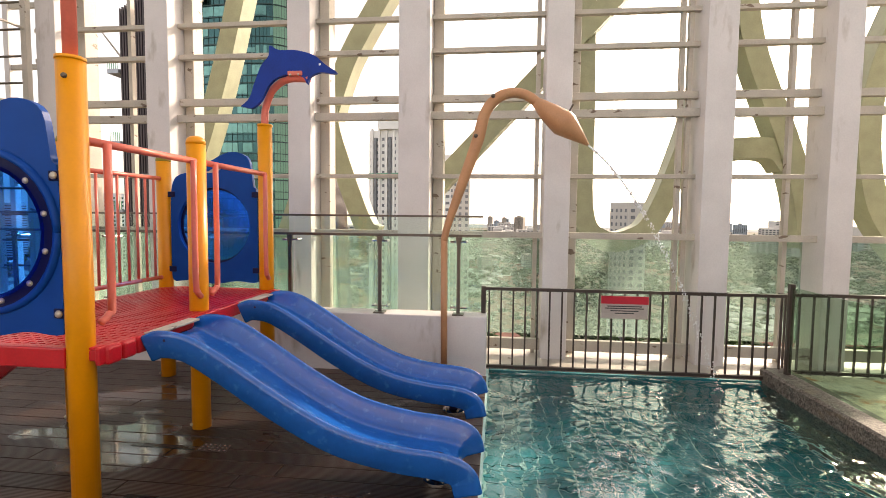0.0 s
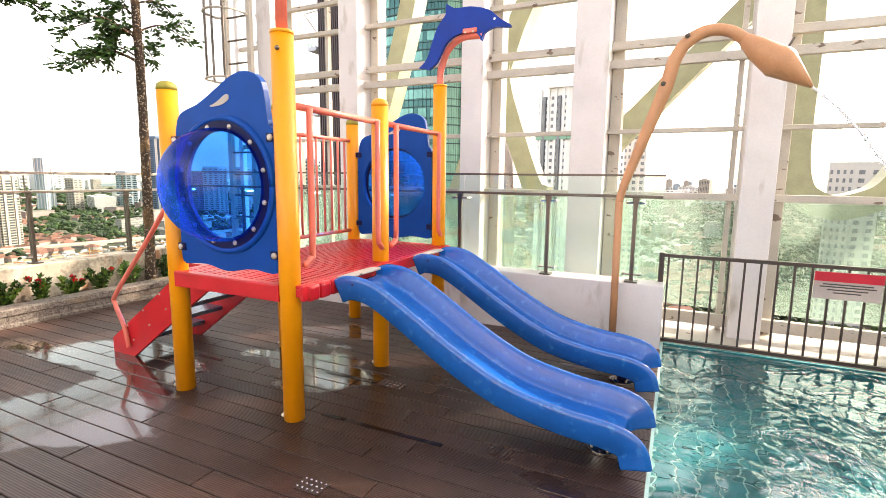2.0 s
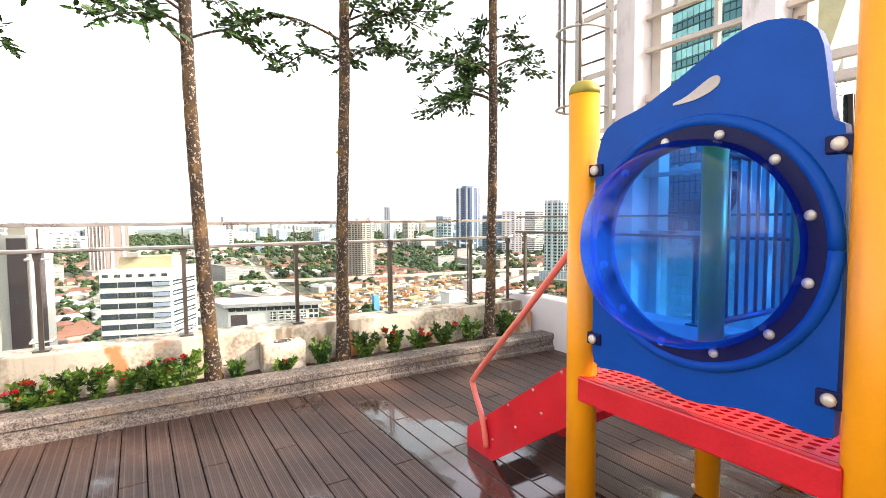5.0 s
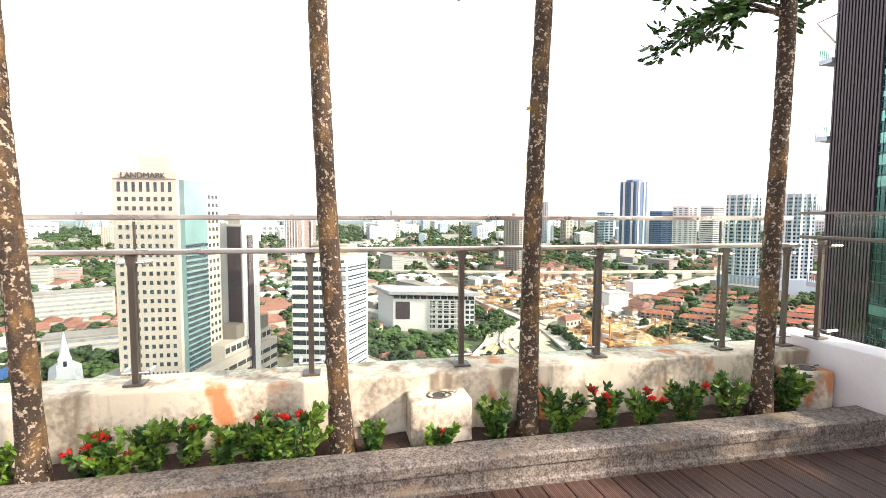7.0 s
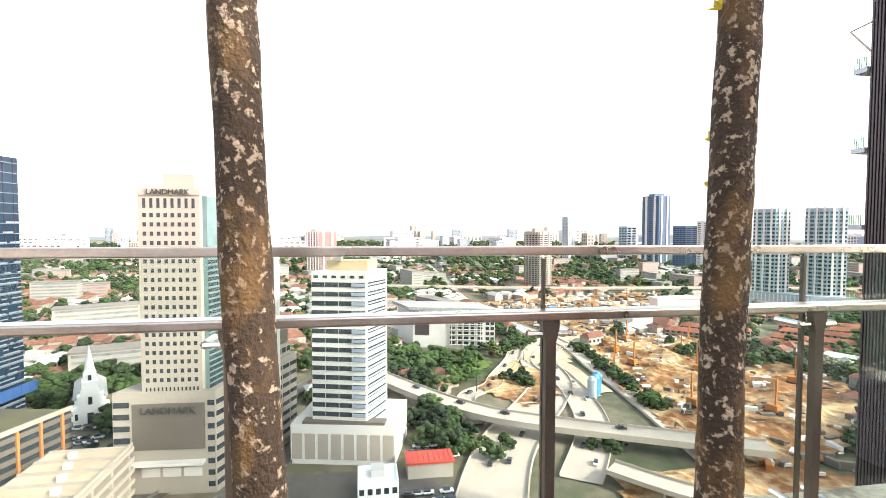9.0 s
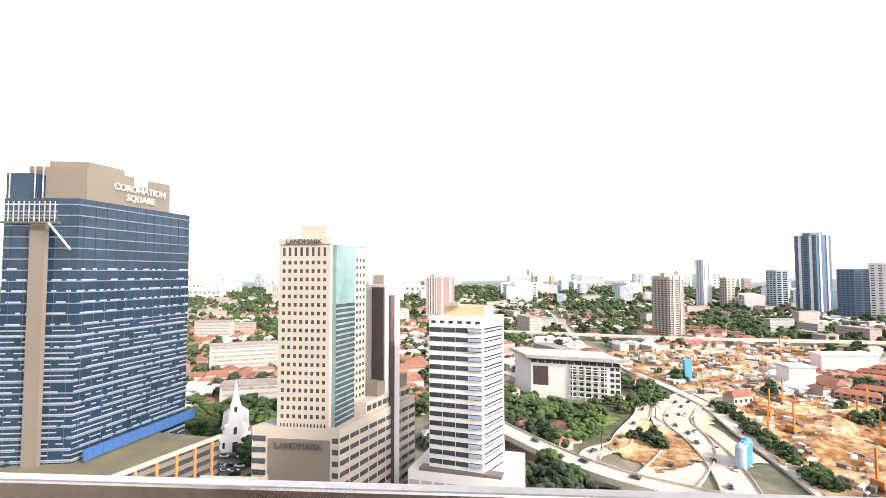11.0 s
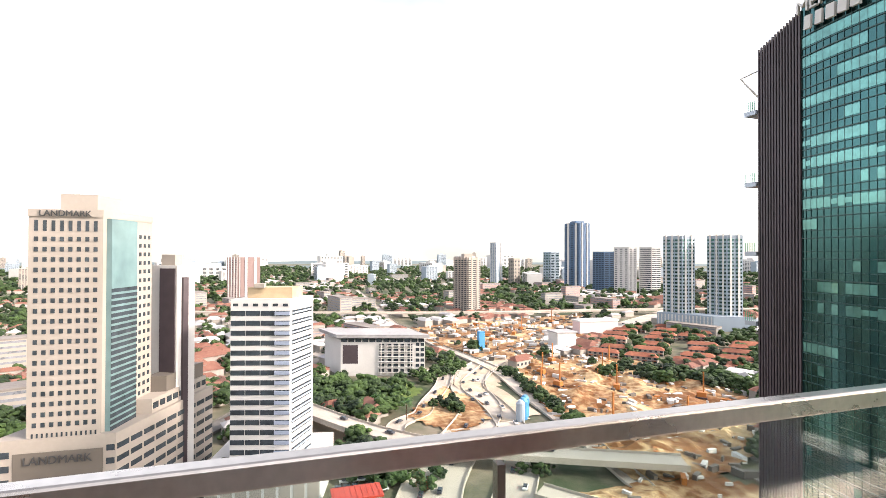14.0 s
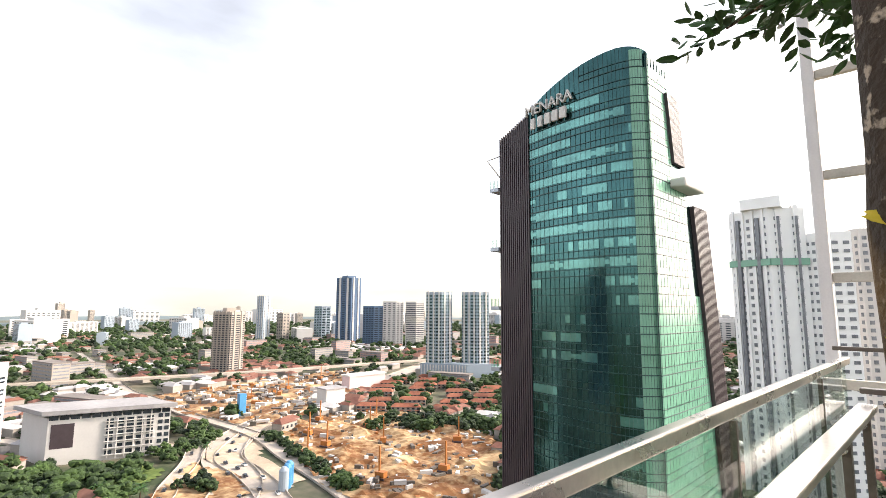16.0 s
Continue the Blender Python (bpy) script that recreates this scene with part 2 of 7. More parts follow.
M_WALL = mat("stained_wall", (0.30, 0.24, 0.18), 0.8, var=0.3, scale=3.0, bump=0.25, bscale=30, col2=(0.62, 0.55, 0.42), patch=0.45, sharp=0.10)


def stain(m, col, scale, lo, hi, stretch, seed):
    """Streaks of a stain run down the wall through the base colour."""
    nd, ln = m.node_tree.nodes, m.node_tree.links
    b = nd["Principled BSDF"]
    mp = nd.new("ShaderNodeMapping")
    mp.inputs["Scale"].default_value, mp.inputs["Location"].default_value = (1, 1, stretch), (seed, seed, 0)
    ln.new(nd["Geometry"].outputs["Position"], mp.inputs["Vector"])
    n = nd.new("ShaderNodeTexNoise")
    n.inputs["Scale"].default_value, n.inputs["Detail"].default_value = scale, 7
    ln.new(mp.outputs["Vector"], n.inputs["Vector"])
    r = nd.new("ShaderNodeMapRange")
    r.inputs["From Min"].default_value, r.inputs["From Max"].default_value = lo, hi
    r.inputs["To Max"].default_value = 0.85
    ln.new(n.outputs["Fac"], r.inputs["Value"])
    mx = nd.new("ShaderNodeMix")
    mx.data_type = "RGBA"
    old = b.inputs["Base Color"].links[0].from_socket
    ln.new(r.outputs["Result"], mx.inputs["Factor"])
    ln.new(old, mx.inputs["A"])
    mx.inputs["B"].default_value = (*col, 1)
    ln.new(mx.outputs["Result"], b.inputs["Base Color"])


stain(M_WALL, (0.46, 0.15, 0.03), 3.4, 0.585, 0.66, 0.45, 3.0)
stain(M_WALL, (0.17, 0.13, 0.09), 5.5, 0.555, 0.66, 0.22, 8.0)
stain(M_WALL, (0.72, 0.66, 0.54), 3.3, 0.56, 0.64, 1.0, 14.0)
stain(M_BAR, (0.11, 0.065, 0.04), 6.0, 0.655, 0.68, 2.0, 2.0)
stain(M_WHITE, (0.36, 0.31, 0.26), 6.0, 0.62, 0.75, 0.3, 5.0)
M_KERB = mat("pebble_wash", (0.10, 0.076, 0.06), 0.7, var=0.4, scale=85, bump=0.5, bscale=26, col2=(0.27, 0.235, 0.20), patch=0.53, sharp=0.12)
stain(M_KERB, (0.26, 0.19, 0.12), 3.0, 0.56, 0.72, 3.0, 4.0)
stain(M_SLIDE, (0.04, 0.24, 0.58), 18.0, 0.58, 0.80, 1.0, 6.0)
M_SOIL = mat("soil", (0.05, 0.028, 0.02), 0.95, var=0.4, scale=14, bump=0.9, bscale=60)
M_GREENBAR = mat("sage_paint", (0.31, 0.33, 0.215), 0.5, var=0.15)
M_BARK = mat("bark", (0.062, 0.040, 0.024), 0.9, var=0.4, scale=36, bump=1.0, bscale=85, col2=(0.34, 0.27, 0.20), patch=0.585, sharp=0.03)
stain(M_BARK, (0.15, 0.085, 0.03), 7.0, 0.50, 0.66, 0.6, 2.0)
M_LEAF = mat("leaf", (0.03, 0.085, 0.012), 0.5, var=0.4, scale=9, bump=0.0)
M_LEAF_L = mat("leaf_light", (0.10, 0.19, 0.02), 0.5, var=0.3, scale=9, bump=0.0)
M_FLOWER = mat("flower_red", (0.62, 0.02, 0.02), 0.6)
M_TILE = mat("pool_tile", (0.010, 0.20, 0.235), 0.25, var=0.2, rand=0.18, scale=3)
M_GROUT = mat("grout", (0.42, 0.66, 0.63), 0.8)
M_GLASS = flat_glass("clear_glass", (0.90, 0.965, 0.94))
M_DUSTY = flat_glass("dusty_glass", (0.82, 0.93, 0.88), 0.03, 0.05, 0.30, dust_col=(0.20, 0.27, 0.235))
M_FROST = flat_glass("green_glass", (0.72, 0.84, 0.74), 0.08)
M_BUBBLE = flat_glass("blue_bubble", (0.015, 0.27, 1.0), 0.03, edge=0.3, dust=0.18, dust_col=(0.0, 0.13, 0.95))
M_DOLPHIN = mat("dolphin_blue", (0.002, 0.035, 0.27), 0.4, spec=0.2)
M_CHURCH_W = mat("white_enamel", (0.75, 0.75, 0.74), 0.4)
M_SIGNRED = mat("sign_red", (0.50, 0.01, 0.03), 0.45)
M_SIGNGREY = mat("sign_grey", (0.45, 0.38, 0.35), 0.5)
M_DARK = mat("dark_text", (0.05, 0.05, 0.05), 0.6)


# ---- mesh helpers ----
def part(name, bm, material, parent=None, label="", smooth=False):
    me = bpy.data.meshes.new(name)
    bm.to_mesh(me)
    bm.free()
    me.materials.append(material)
    if smooth:
        me.polygons.foreach_set("use_smooth", [True] * len(me.polygons))
    ob = new(name, me)
    if parent is not None:
        ob.parent = parent
    if label:
        ob["label"] = label
    return ob


def thing(name, label, category, group="", kind="", at=(0, 0, 0)):
    ob = new(name)
    ob.location = at
    ob.empty_display_size = 0.2
    return tagged(ob, label, category, group, kind)


def box(bm, x0, x1, y0, y1, z0, z1, bevel=0.0):
    r = bmesh.ops.create_cube(bm, size=1, matrix=Matrix.LocRotScale(((x0 + x1) / 2, (y0 + y1) / 2, (z0 + z1) / 2), None, (abs(x1 - x0), abs(y1 - y0), abs(z1 - z0))))
    if bevel:
        es = list({e for v in r["verts"] for e in v.link_edges})
        bmesh.ops.bevel(bm, geom=es, offset=bevel, segments=2, affect="EDGES", profile=0.5)
    return bm


def boxbm(*a, **k):
    return box(bmesh.new(), *a, **k)


def smooth_path(pts, n=6):
    ps = [Vector(p) for p in pts]
    if len(ps) < 3:
        return ps
    out = []
    for i in range(len(ps) - 1):
        p0, p1, p2, p3 = ps[max(i - 1, 0)], ps[i], ps[i + 1], ps[min(i + 2, len(ps) - 1)]
        for k in range(n):
            t = k / n
            out.append(0.5 * ((2 * p1) + (p2 - p0) * t + (2 * p0 - 5 * p1 + 4 * p2 - p3) * t * t + (3 * p1 - p0 - 3 * p2 + p3) * t ** 3))
    out.append(ps[-1])
    return out


def tube(bm, pts, r, seg=10, curve=0):
    ps = smooth_path(pts, curve) if curve else [Vector(p) for p in pts]
    rs = r if isinstance(r, (list, tuple)) else None
    rings = []
    n = None
    for i, p in enumerate(ps):
        d = (ps[min(i + 1, len(ps) - 1)] - ps[max(i - 1, 0)]).normalized()
        if n is None:
            n = d.orthogonal().normalized()
        n = (n - d * n.dot(d)).normalized()
        b = d.cross(n)
        if rs:
            f = i / (len(ps) - 1) * (len(rs) - 1)
            k = min(int(f), len(rs) - 2)
            rad = rs[k] + (rs[k + 1] - rs[k]) * (f - k)
        else:
            rad = r
        rings.append([bm.verts.new(p + rad * (math.cos(a) * n + math.sin(a) * b)) for a in (2 * math.pi * j / seg for j in range(seg))])
    for a, b in zip(rings, rings[1:]):
        for j in range(seg):
            bm.faces.new((a[j], a[(j + 1) % seg], b[(j + 1) % seg], b[j]))
    bm.faces.new(rings[0][::-1])
    bm.faces.new(rings[-1])
    return bm


def tubebm(*a, **k):
    return tube(bmesh.new(), *a, **k)


def ball(bm, c, r, sub=2, scale=(1, 1, 1)):
    bmesh.ops.create_icosphere(bm, subdivisions=sub, radius=r, matrix=Matrix.LocRotScale(c, None, scale))
    return bm


def prism(bm, poly, axis, a, b):
    """A polygon of (u, v) pushed from a to b along an axis; the other two axes are u and v in order."""
    def at(u, v, w):
        return {"x": (w, u, v), "y": (u, w, v), "z": (u, v, w)}[axis]
    lo = [bm.verts.new(at(u, v, a)) for u, v in poly]
    hi = [bm.verts.new(at(u, v, b)) for u, v in poly]
    n = len(poly)
    for i in range(n):
        bm.faces.new((lo[i], lo[(i + 1) % n], hi[(i + 1) % n], hi[i]))
    bm.faces.new(lo[::-1])
    bm.faces.new(hi)
    bmesh.ops.recalc_face_normals(bm, faces=bm.faces)
    return bm


CUBE_V = np.array([(x, y, z) for x in (-1, 1) for y in (-1, 1) for z in (-1, 1)], float)
CUBE_F = np.array([(0, 1, 3, 2), (4, 6, 7, 5), (0, 4, 5, 1), (2, 3, 7, 6), (0, 2, 6, 4), (1, 5, 7, 3)])


UNIT = {}


def unit_cube(name, material):
    if (name, material.name) not in UNIT:
        me = bpy.data.meshes.new(name)
        me.from_pydata(CUBE_V.tolist(), [], CUBE_F.tolist())
        me.materials.append(material)
        UNIT[name, material.name] = me
    return UNIT[name, material.name]


def cubes(name, items, material, parent=None, label="", kind="stuff"):
    """Many small boxes in one mesh: items of (centre, half axis u, half axis v, half axis w)."""
    it = np.array(items, float)
    v = it[:, None, 0, :] + CUBE_V[None, :, 0:1] * it[:, None, 1, :] + CUBE_V[None, :, 1:2] * it[:, None, 2, :] + CUBE_V[None, :, 2:3] * it[:, None, 3, :]
    f = (CUBE_F[None] + 8 * np.arange(len(it))[:, None, None]).reshape(-1, 4)
    me = bpy.data.meshes.new(name)
    me.from_pydata(v.reshape(-1, 3).tolist(), [], f.tolist())
    me.materials.append(material)
    ob = new(name, me)
    if parent is not None:
        ob.parent = parent
    return tagged(ob, label, "", "", kind)


def pieces(name, items, material, parent, label=""):
    """The same boxes, each an object of its own on one shared mesh."""
    me = unit_cube(name, material)
    for c, u, v, w in items:
        ob = new(name, me)
        ob.parent = parent
        m = Matrix((Vector(u), Vector(v), Vector(w))).transposed().to_4x4()
        m.translation = Vector(c)
        ob.matrix_basis = m
        if label:
            ob["label"] = label


def structure(name, bm, material, label, category, smooth=False):
    return tagged(part(name, bm, material, None, "", smooth), label, category, "", "structure")

# ---- large structure: deck, pool, walls ----
GROUND = -80.0
floor = structure("floor", boxbm(-6.1, 0.57, -9, 3.45, -0.3, -0.03), mat("under_deck", (0.02, 0.016, 0.014), 0.9), "dark slab under the timber deck", "floor")
structure("floor_2", boxbm(-6.1, 8, 3.705, 4.7, -0.3, 0.0), M_BAR, "cream rendered ledge beside the pool", "ledge")
structure("floor_3", boxbm(3.42, 8, -9, 3.7, -0.3, 0.06), M_WALL, "pale floor beyond the pool kerb", "floor")
structure("wall_north", boxbm(-5.95, 0.56, 3.46, 3.72, -0.3, 0.565, bevel=0.012), M_WHITE, "low white rendered wall under the glass balustrade", "wall")
structure("wall_west", boxbm(-6.02, -5.69, -9.3, 3.50, -0.3, 0.485, bevel=0.012), M_WALL, "stained cream parapet wall behind the planter", "wall")
structure("wall_south", boxbm(-6.1, 8, -9.3, -9.0, -0.3, 3.4), M_WHITE, "plain white wall", "wall")
structure("wall_east", boxbm(8, 8.3, -9.3, 4.7, -0.3, 3.4), M_WHITE, "plain white wall", "wall")
structure("building_body", boxbm(-6.0, 8.3, -9.3, 4.7, GROUND, -1.6), M_WHITE, "pale body of the tower under the roof terrace", "wall")
structure("slab_edge", boxbm(-6.04, 8.3, -9.3, 4.74, -1.6, -1.3), M_WHITE, "concrete roof slab", "slab")

# planter
bm = bmesh.new()
prism(bm, [(-5.12, -0.1), (-5.12, 0.028), (-5.13, 0.036), (-5.145, 0.04), (-5.145, 0.105), (-5.13, 0.115), (-5.13, 0.168), (-5.145, 0.182), (-5.335, 0.182), (-5.35, 0.17), (-5.35, -0.1)], "y", -9.3, 3.50)
structure("planter_kerb", bm, M_KERB, "grey pebble-wash planter kerb beside the deck", "kerb")
bm = bmesh.new()
ys = [(-9 + 12.45 * i / 160) for i in range(161)]
grid = [[bm.verts.new((x, y, 0.11 + 0.035 * noise.noise(Vector((x * 5, y * 5, 0))))) for x in (-5.68, -5.6, -5.52, -5.46, -5.40, -5.34)] for y in ys]
for a, b in zip(grid, grid[1:]):
    for j in range(5):
        bm.faces.new((a[j], a[j + 1], b[j + 1], b[j]))
structure("planter_soil", bm, M_SOIL, "dark soil filling the planter", "soil", True)

# pool
structure("pool_floor", boxbm(0.57, 3.42, -9, 3.705, -0.95, -0.70), M_GROUT, "pool floor under the water", "pool")
structure("pool_wall_west", boxbm(0.54, 0.585, -9, 3.705, -0.9, -0.012), M_GROUT, "tiled pool wall below the deck", "pool wall")
structure("pool_wall_north", boxbm(0.585, 3.4, 3.66, 3.704, -0.9, -0.005), M_TILE, "tiled pool wall below the fence", "pool wall")
bm = bmesh.new()
prism(bm, [(3.16, -0.9), (3.16, 0.10), (3.18, 0.12), (3.40, 0.12), (3.42, 0.10), (3.42, -0.9)], "y", -9, 3.70)
structure("pool_kerb", bm, M_KERB, "raised granite pool kerb", "kerb")
bm = bmesh.new()
bmesh.ops.create_grid(bm, x_segments=1, y_segments=1, size=0.5, matrix=Matrix.LocRotScale((1.8725, -2.67, -0.014), None, (2.575, 12.66, 1)))
wat = structure("water", bm, M_WATER, "rippled turquoise pool water", "water")
wat.visible_shadow = False

# facade frame to the north
COLS = [(-4.75, -4.50), (-3.38, -3.10), (-1.69, -1.43), (-0.44, -0.10), (1.13, 1.40), (2.72, 3.01), (3.92, 4.17), (5.2, 5.5), (6.6, 6.9)]
fac = tagged(new("facade_frame"), "white steel facade frame of tall columns and bars", "facade", "", "structure")
for a, b in COLS:
    part("column", boxbm(a, b, 4.11, 4.52, -0.02, 7.5, bevel=0.006), M_WHITE, fac)
    part("column_flange", boxbm(b + 0.004, b + 0.12, 4.40, 4.60, 0.0, 7.5, bevel=0.006), M_BAR, fac)
for z, h, dy in ((1.33, 0.07, 0.0), (1.975, 0.045, 0.05), (2.635, 0.085, 0.0), (2.83, 0.08, 0.06), (3.35, 0.055, 0.05), (3.71, 0.05, 0.05), (4.15, 0.05, 0.05), (4.75, 0.085, 0.0), (4.95, 0.08, 0.06), (5.6, 0.055, 0.05), (6.3, 0.055, 0.05), (0.12, 0.12, 0.0)):
    part("rail", boxbm(-4.95, 7.6, 4.24 + dy, 4.31 + dy, z - h / 2, z + h / 2, bevel=0.005), M_BAR, fac)
part("end_pole", boxbm(-6.045, -5.965, 4.90, 4.99, -1.5, 7.5, bevel=0.01), M_WHITE, fac)
for z in (1.2, 1.95, 2.71, 3.49, 4.3, 5.1):
    part("end_bar", boxbm(-5.965, -4.7, 4.92, 4.97, z - 0.035, z + 0.035, bevel=0.006), M_BAR, fac)
for x in (-3.74, 1.065, 2.56, 2.64, 3.66):
    part("mullion", boxbm(x - 0.022, x + 0.022, 4.33, 4.40, 0, 7.5), M_BAR, fac)
# bent sage-painted braces outside the frame
BRACES = [
    [(-0.30, 1.75), (1.18, 3.32), (2.2, 4.4)],
    [(-1.57, 2.9), (-1.50, 2.5), (-1.12, 1.45), (-0.95, 1.28)],
    [(-2.2, 1.2), (-1.9, 2.0), (-1.62, 2.7), (-1.3, 3.6), (-0.7, 4.6)],
    [(1.66, 4.6), (1.70, 3.0), (1.72, 1.62), (1.95, 1.26), (2.30, 1.27), (2.60, 1.55), (2.98, 2.6), (3.45, 4.4)],
    [(3.52, 4.5), (3.68, 3.6), (4.1, 2.5), (4.30, 1.9), (4.42, 1.2)],
    [(3.1, 2.36), (3.9, 2.40), (4.15, 2.2)],
    [(5.5, 4.4), (5.15, 3.4), (5.05, 2.6), (5.2, 1.7), (5.6, 1.1)],
    [(-4.2, 1.0), (-3.6, 2.2), (-3.2, 3.4), (-2.9, 4.6)],
]
for i, br in enumerate(BRACES):
    pts = smooth_path([(x, 5.2 + 0.036 * i, z) for x, z in br], 8)
    bm = bmesh.new()
    rings = []
    for k, p in enumerate(pts):
        d = (pts[min(k + 1, len(pts) - 1)] - pts[max(k - 1, 0)]).normalized()
        s = Vector((d.z, 0, -d.x)) * 0.125
        rings.append([bm.verts.new(q) for q in (p + s + Vector((0, -0.16, 0)), p - s + Vector((0, -0.16, 0)), p - s + Vector((0, 0.16, 0)), p + s + Vector((0, 0.16, 0)))])
    for a, b in zip(rings, rings[1:]):
        for j in range(4):
            bm.faces.new((a[j], a[(j + 1) % 4], b[(j + 1) % 4], b[j]))
    bm.faces.new(rings[0][::-1])
    bm.faces.new(rings[-1])
    bmesh.ops.recalc_face_normals(bm, faces=bm.faces)
    part("brace", bm, M_GREENBAR, fac)
for a, b in zip(COLS, COLS[1:]):
    g = part("pane", boxbm(a[1] + 0.13, b[0] - 0.01, 4.46, 4.468, 0.19, 1.29), M_DUSTY, fac)
    g.visible_shadow = False

# caged service ladder in the corner
lad = thing("cage_ladder", "cream caged service ladder fixed to the facade", "ladder", at=(-4.9, 3.95, 0))
for x in (-0.26, 0.18):
    part("stile", boxbm(x - 0.035, x + 0.035, -0.02, 0.04, 0.58, 7.0), M_BAR, lad)
for i in range(20):
    part("rung", tubebm([(-0.24, 0.01, 0.9 + 0.3 * i), (0.16, 0.01, 0.9 + 0.3 * i)], 0.013, 6), M_BROWNSTEEL, lad)
for i in range(5):
    z = 2.75 + i * 0.85
    part("hoop", tubebm([(0.18, 0, z), (0.16, -0.28, z), (-0.04, -0.42, z), (-0.28, -0.34, z), (-0.34, -0.1, z), (-0.26, 0, z)], 0.016, 6, curve=4), M_BAR, lad)
for x, y in ((-0.33, -0.16), (-0.16, -0.41), (0.1, -0.36)):
    part("strap", boxbm(x - 0.02, x + 0.02, y - 0.004, y + 0.004, 2.75, 6.2), M_BROWNSTEEL, lad)


# ---- glass balustrades ----
def rail_post(x, y, z0, zr, out, parent):
    """A flat steel post with a flared head, foot plate and spider arms that hold the glass."""
    ax = abs(out[0]) > 0.5
    w, d = (0.021, 0.010)
    hx, hy = (d, w) if ax else (w, d)
    prof = [(-w * 0.8, z0), (w * 0.8, z0), (w * 0.8, zr - 0.075), (w * 1.4, zr - 0.02), (w * 1.4, zr), (-w * 1.4, zr), (-w * 1.4, zr - 0.02), (-w * 0.8, zr - 0.075)]
    bm = bmesh.new()
    if ax:
        prism(bm, [(y + u, z) for u, z in prof], "x", x - 0.014, x + 0.014)
    else:
        prism(bm, [(x + u, z) for u, z in prof], "y", y - 0.014, y + 0.014)
    p = part("post", bm, M_BROWNSTEEL, parent)
    part("foot_plate", boxbm(x - 0.055, x + 0.055, y - 0.055, y + 0.055, z0, z0 + 0.014, bevel=0.003), M_BROWNSTEEL, p)
    for z in (z0 + 0.07, zr - 0.045):
        b = bmesh.new()
        ux, uy = (0, 1) if ax else (1, 0)
        tube(b, [(x - ux * 0.075, y - uy * 0.075, z), (x + ux * 0.075, y + uy * 0.075, z)], 0.009, 6)
        for s in (-1, 1):
            tube(b, [(x + s * ux * 0.07, y + s * uy * 0.07, z), (x + s * ux * 0.07 + out[0] * 0.10, y + s * uy * 0.07 + out[1] * 0.10, z)], 0.013, 8)
        part("spider_arm", b, M_STEEL, p)


bal = tagged(new("balustrade_west"), "frameless glass balustrade with steel handrail on the parapet", "balustrade", "", "structure")
WP = [-8.4, -7.4, -6.4, -5.35, -4.3, -3.25, -2.2, -1.25, -0.236, 0.745, 1.755, 2.797, 3.35]
for y in WP:
    rail_post(-5.825, y, 0.487, 1.26, (-1, 0), bal)
part("handrail", boxbm(-5.86, -5.79, -9.3, 3.44, 1.262, 1.292, bevel=0.006), M_CAP, bal)
for a, b in zip(WP, WP[1:]):
    g = part("glass_pane", boxbm(-5.893, -5.881, a + 0.006, b - 0.006, 0.50, 1.465), M_GLASS, bal)
    g.visible_shadow = False
for y in WP[1:-1]:
    part("pane_joint", boxbm(-5.895, -5.879, y - 0.0055, y + 0.0055, 0.50, 1.455), M_BROWNSTEEL, bal)
part("top_cap", boxbm(-5.901, -5.873, -9.3, 3.44, 1.466, 1.497, bevel=0.004), M_CAP, bal, "flat stainless top cap")

baln = tagged(new("balustrade_north"), "glass balustrade with steel handrail on the low wall", "balustrade", "", "structure")
NP = [-5.6, -4.5, -3.4, -2.35, -1.42, -0.50, 0.28]
for x in NP:
    rail_post(x, 3.52, 0.567, 1.325, (0, 1), baln)
part("handrail", boxbm(-5.76, 0.50, 3.49, 3.55, 1.327, 1.352, bevel=0.005), M_BROWNSTEEL, baln)
for a, b in zip(NP, NP[1:] + [0.51]):
    g = part("glass_pane", boxbm(a + 0.006, b - 0.006, 3.62, 3.632, 0.59, 1.52), M_GLASS, baln)
    g.visible_shadow = False
part("top_cap", boxbm(-5.86, 0.51, 3.605, 3.647, 1.515, 1.535, bevel=0.003), M_BROWNSTEEL, baln)

# ---- pool fence with sign ----
fence = tagged(new("fence"), "dark brown steel picket fence at the pool edge", "fence", "", "structure")
part("top_rail", boxbm(0.52, 3.36, 3.64, 3.68, 0.80, 0.83), M_FENCE, fence)
part("bottom_rail", boxbm(0.52, 3.30, 3.64, 3.68, 0.02, 0.05), M_FENCE, fence)
part("rail_post", boxbm(0.50, 0.545, 3.635, 3.685, 0.57, 0.84), M_FENCE, fence)
n = 24
for i in range(n):
    x = 0.58 + i * (3.30 - 0.58) / (n - 1)
    part("picket", boxbm(x - 0.008, x + 0.008, 3.652, 3.668, 0.05, 0.80), M_FENCE, fence)
fence2 = tagged(new("fence_2"), "dark brown steel picket fence beyond the pool kerb", "fence", "", "structure")
part("top_rail", boxbm(3.36, 7.8, 3.80, 3.84, 0.79, 0.82), M_FENCE, fence2)
part("bottom_rail", boxbm(3.36, 7.8, 3.80, 3.84, 0.04, 0.07), M_FENCE, fence2)
for i in range(34):
    x = 3.42 + i * 0.128
    part("picket", boxbm(x - 0.008, x + 0.008, 3.812, 3.828, 0.0, 0.79), M_FENCE, fence2)
sign = thing("notice_sign", "red and grey notice plate hung on the fence", "sign", at=(1.87, 3.62, 0.67))
part("plate", boxbm(-0.22, 0.22, -0.006, 0.008, -0.11, 0.11, bevel=0.004), M_SIGNGREY, sign)
part("header", boxbm(-0.22, 0.22, -0.012, -0.0075, 0.035, 0.11), M_SIGNRED, sign, "red header band")
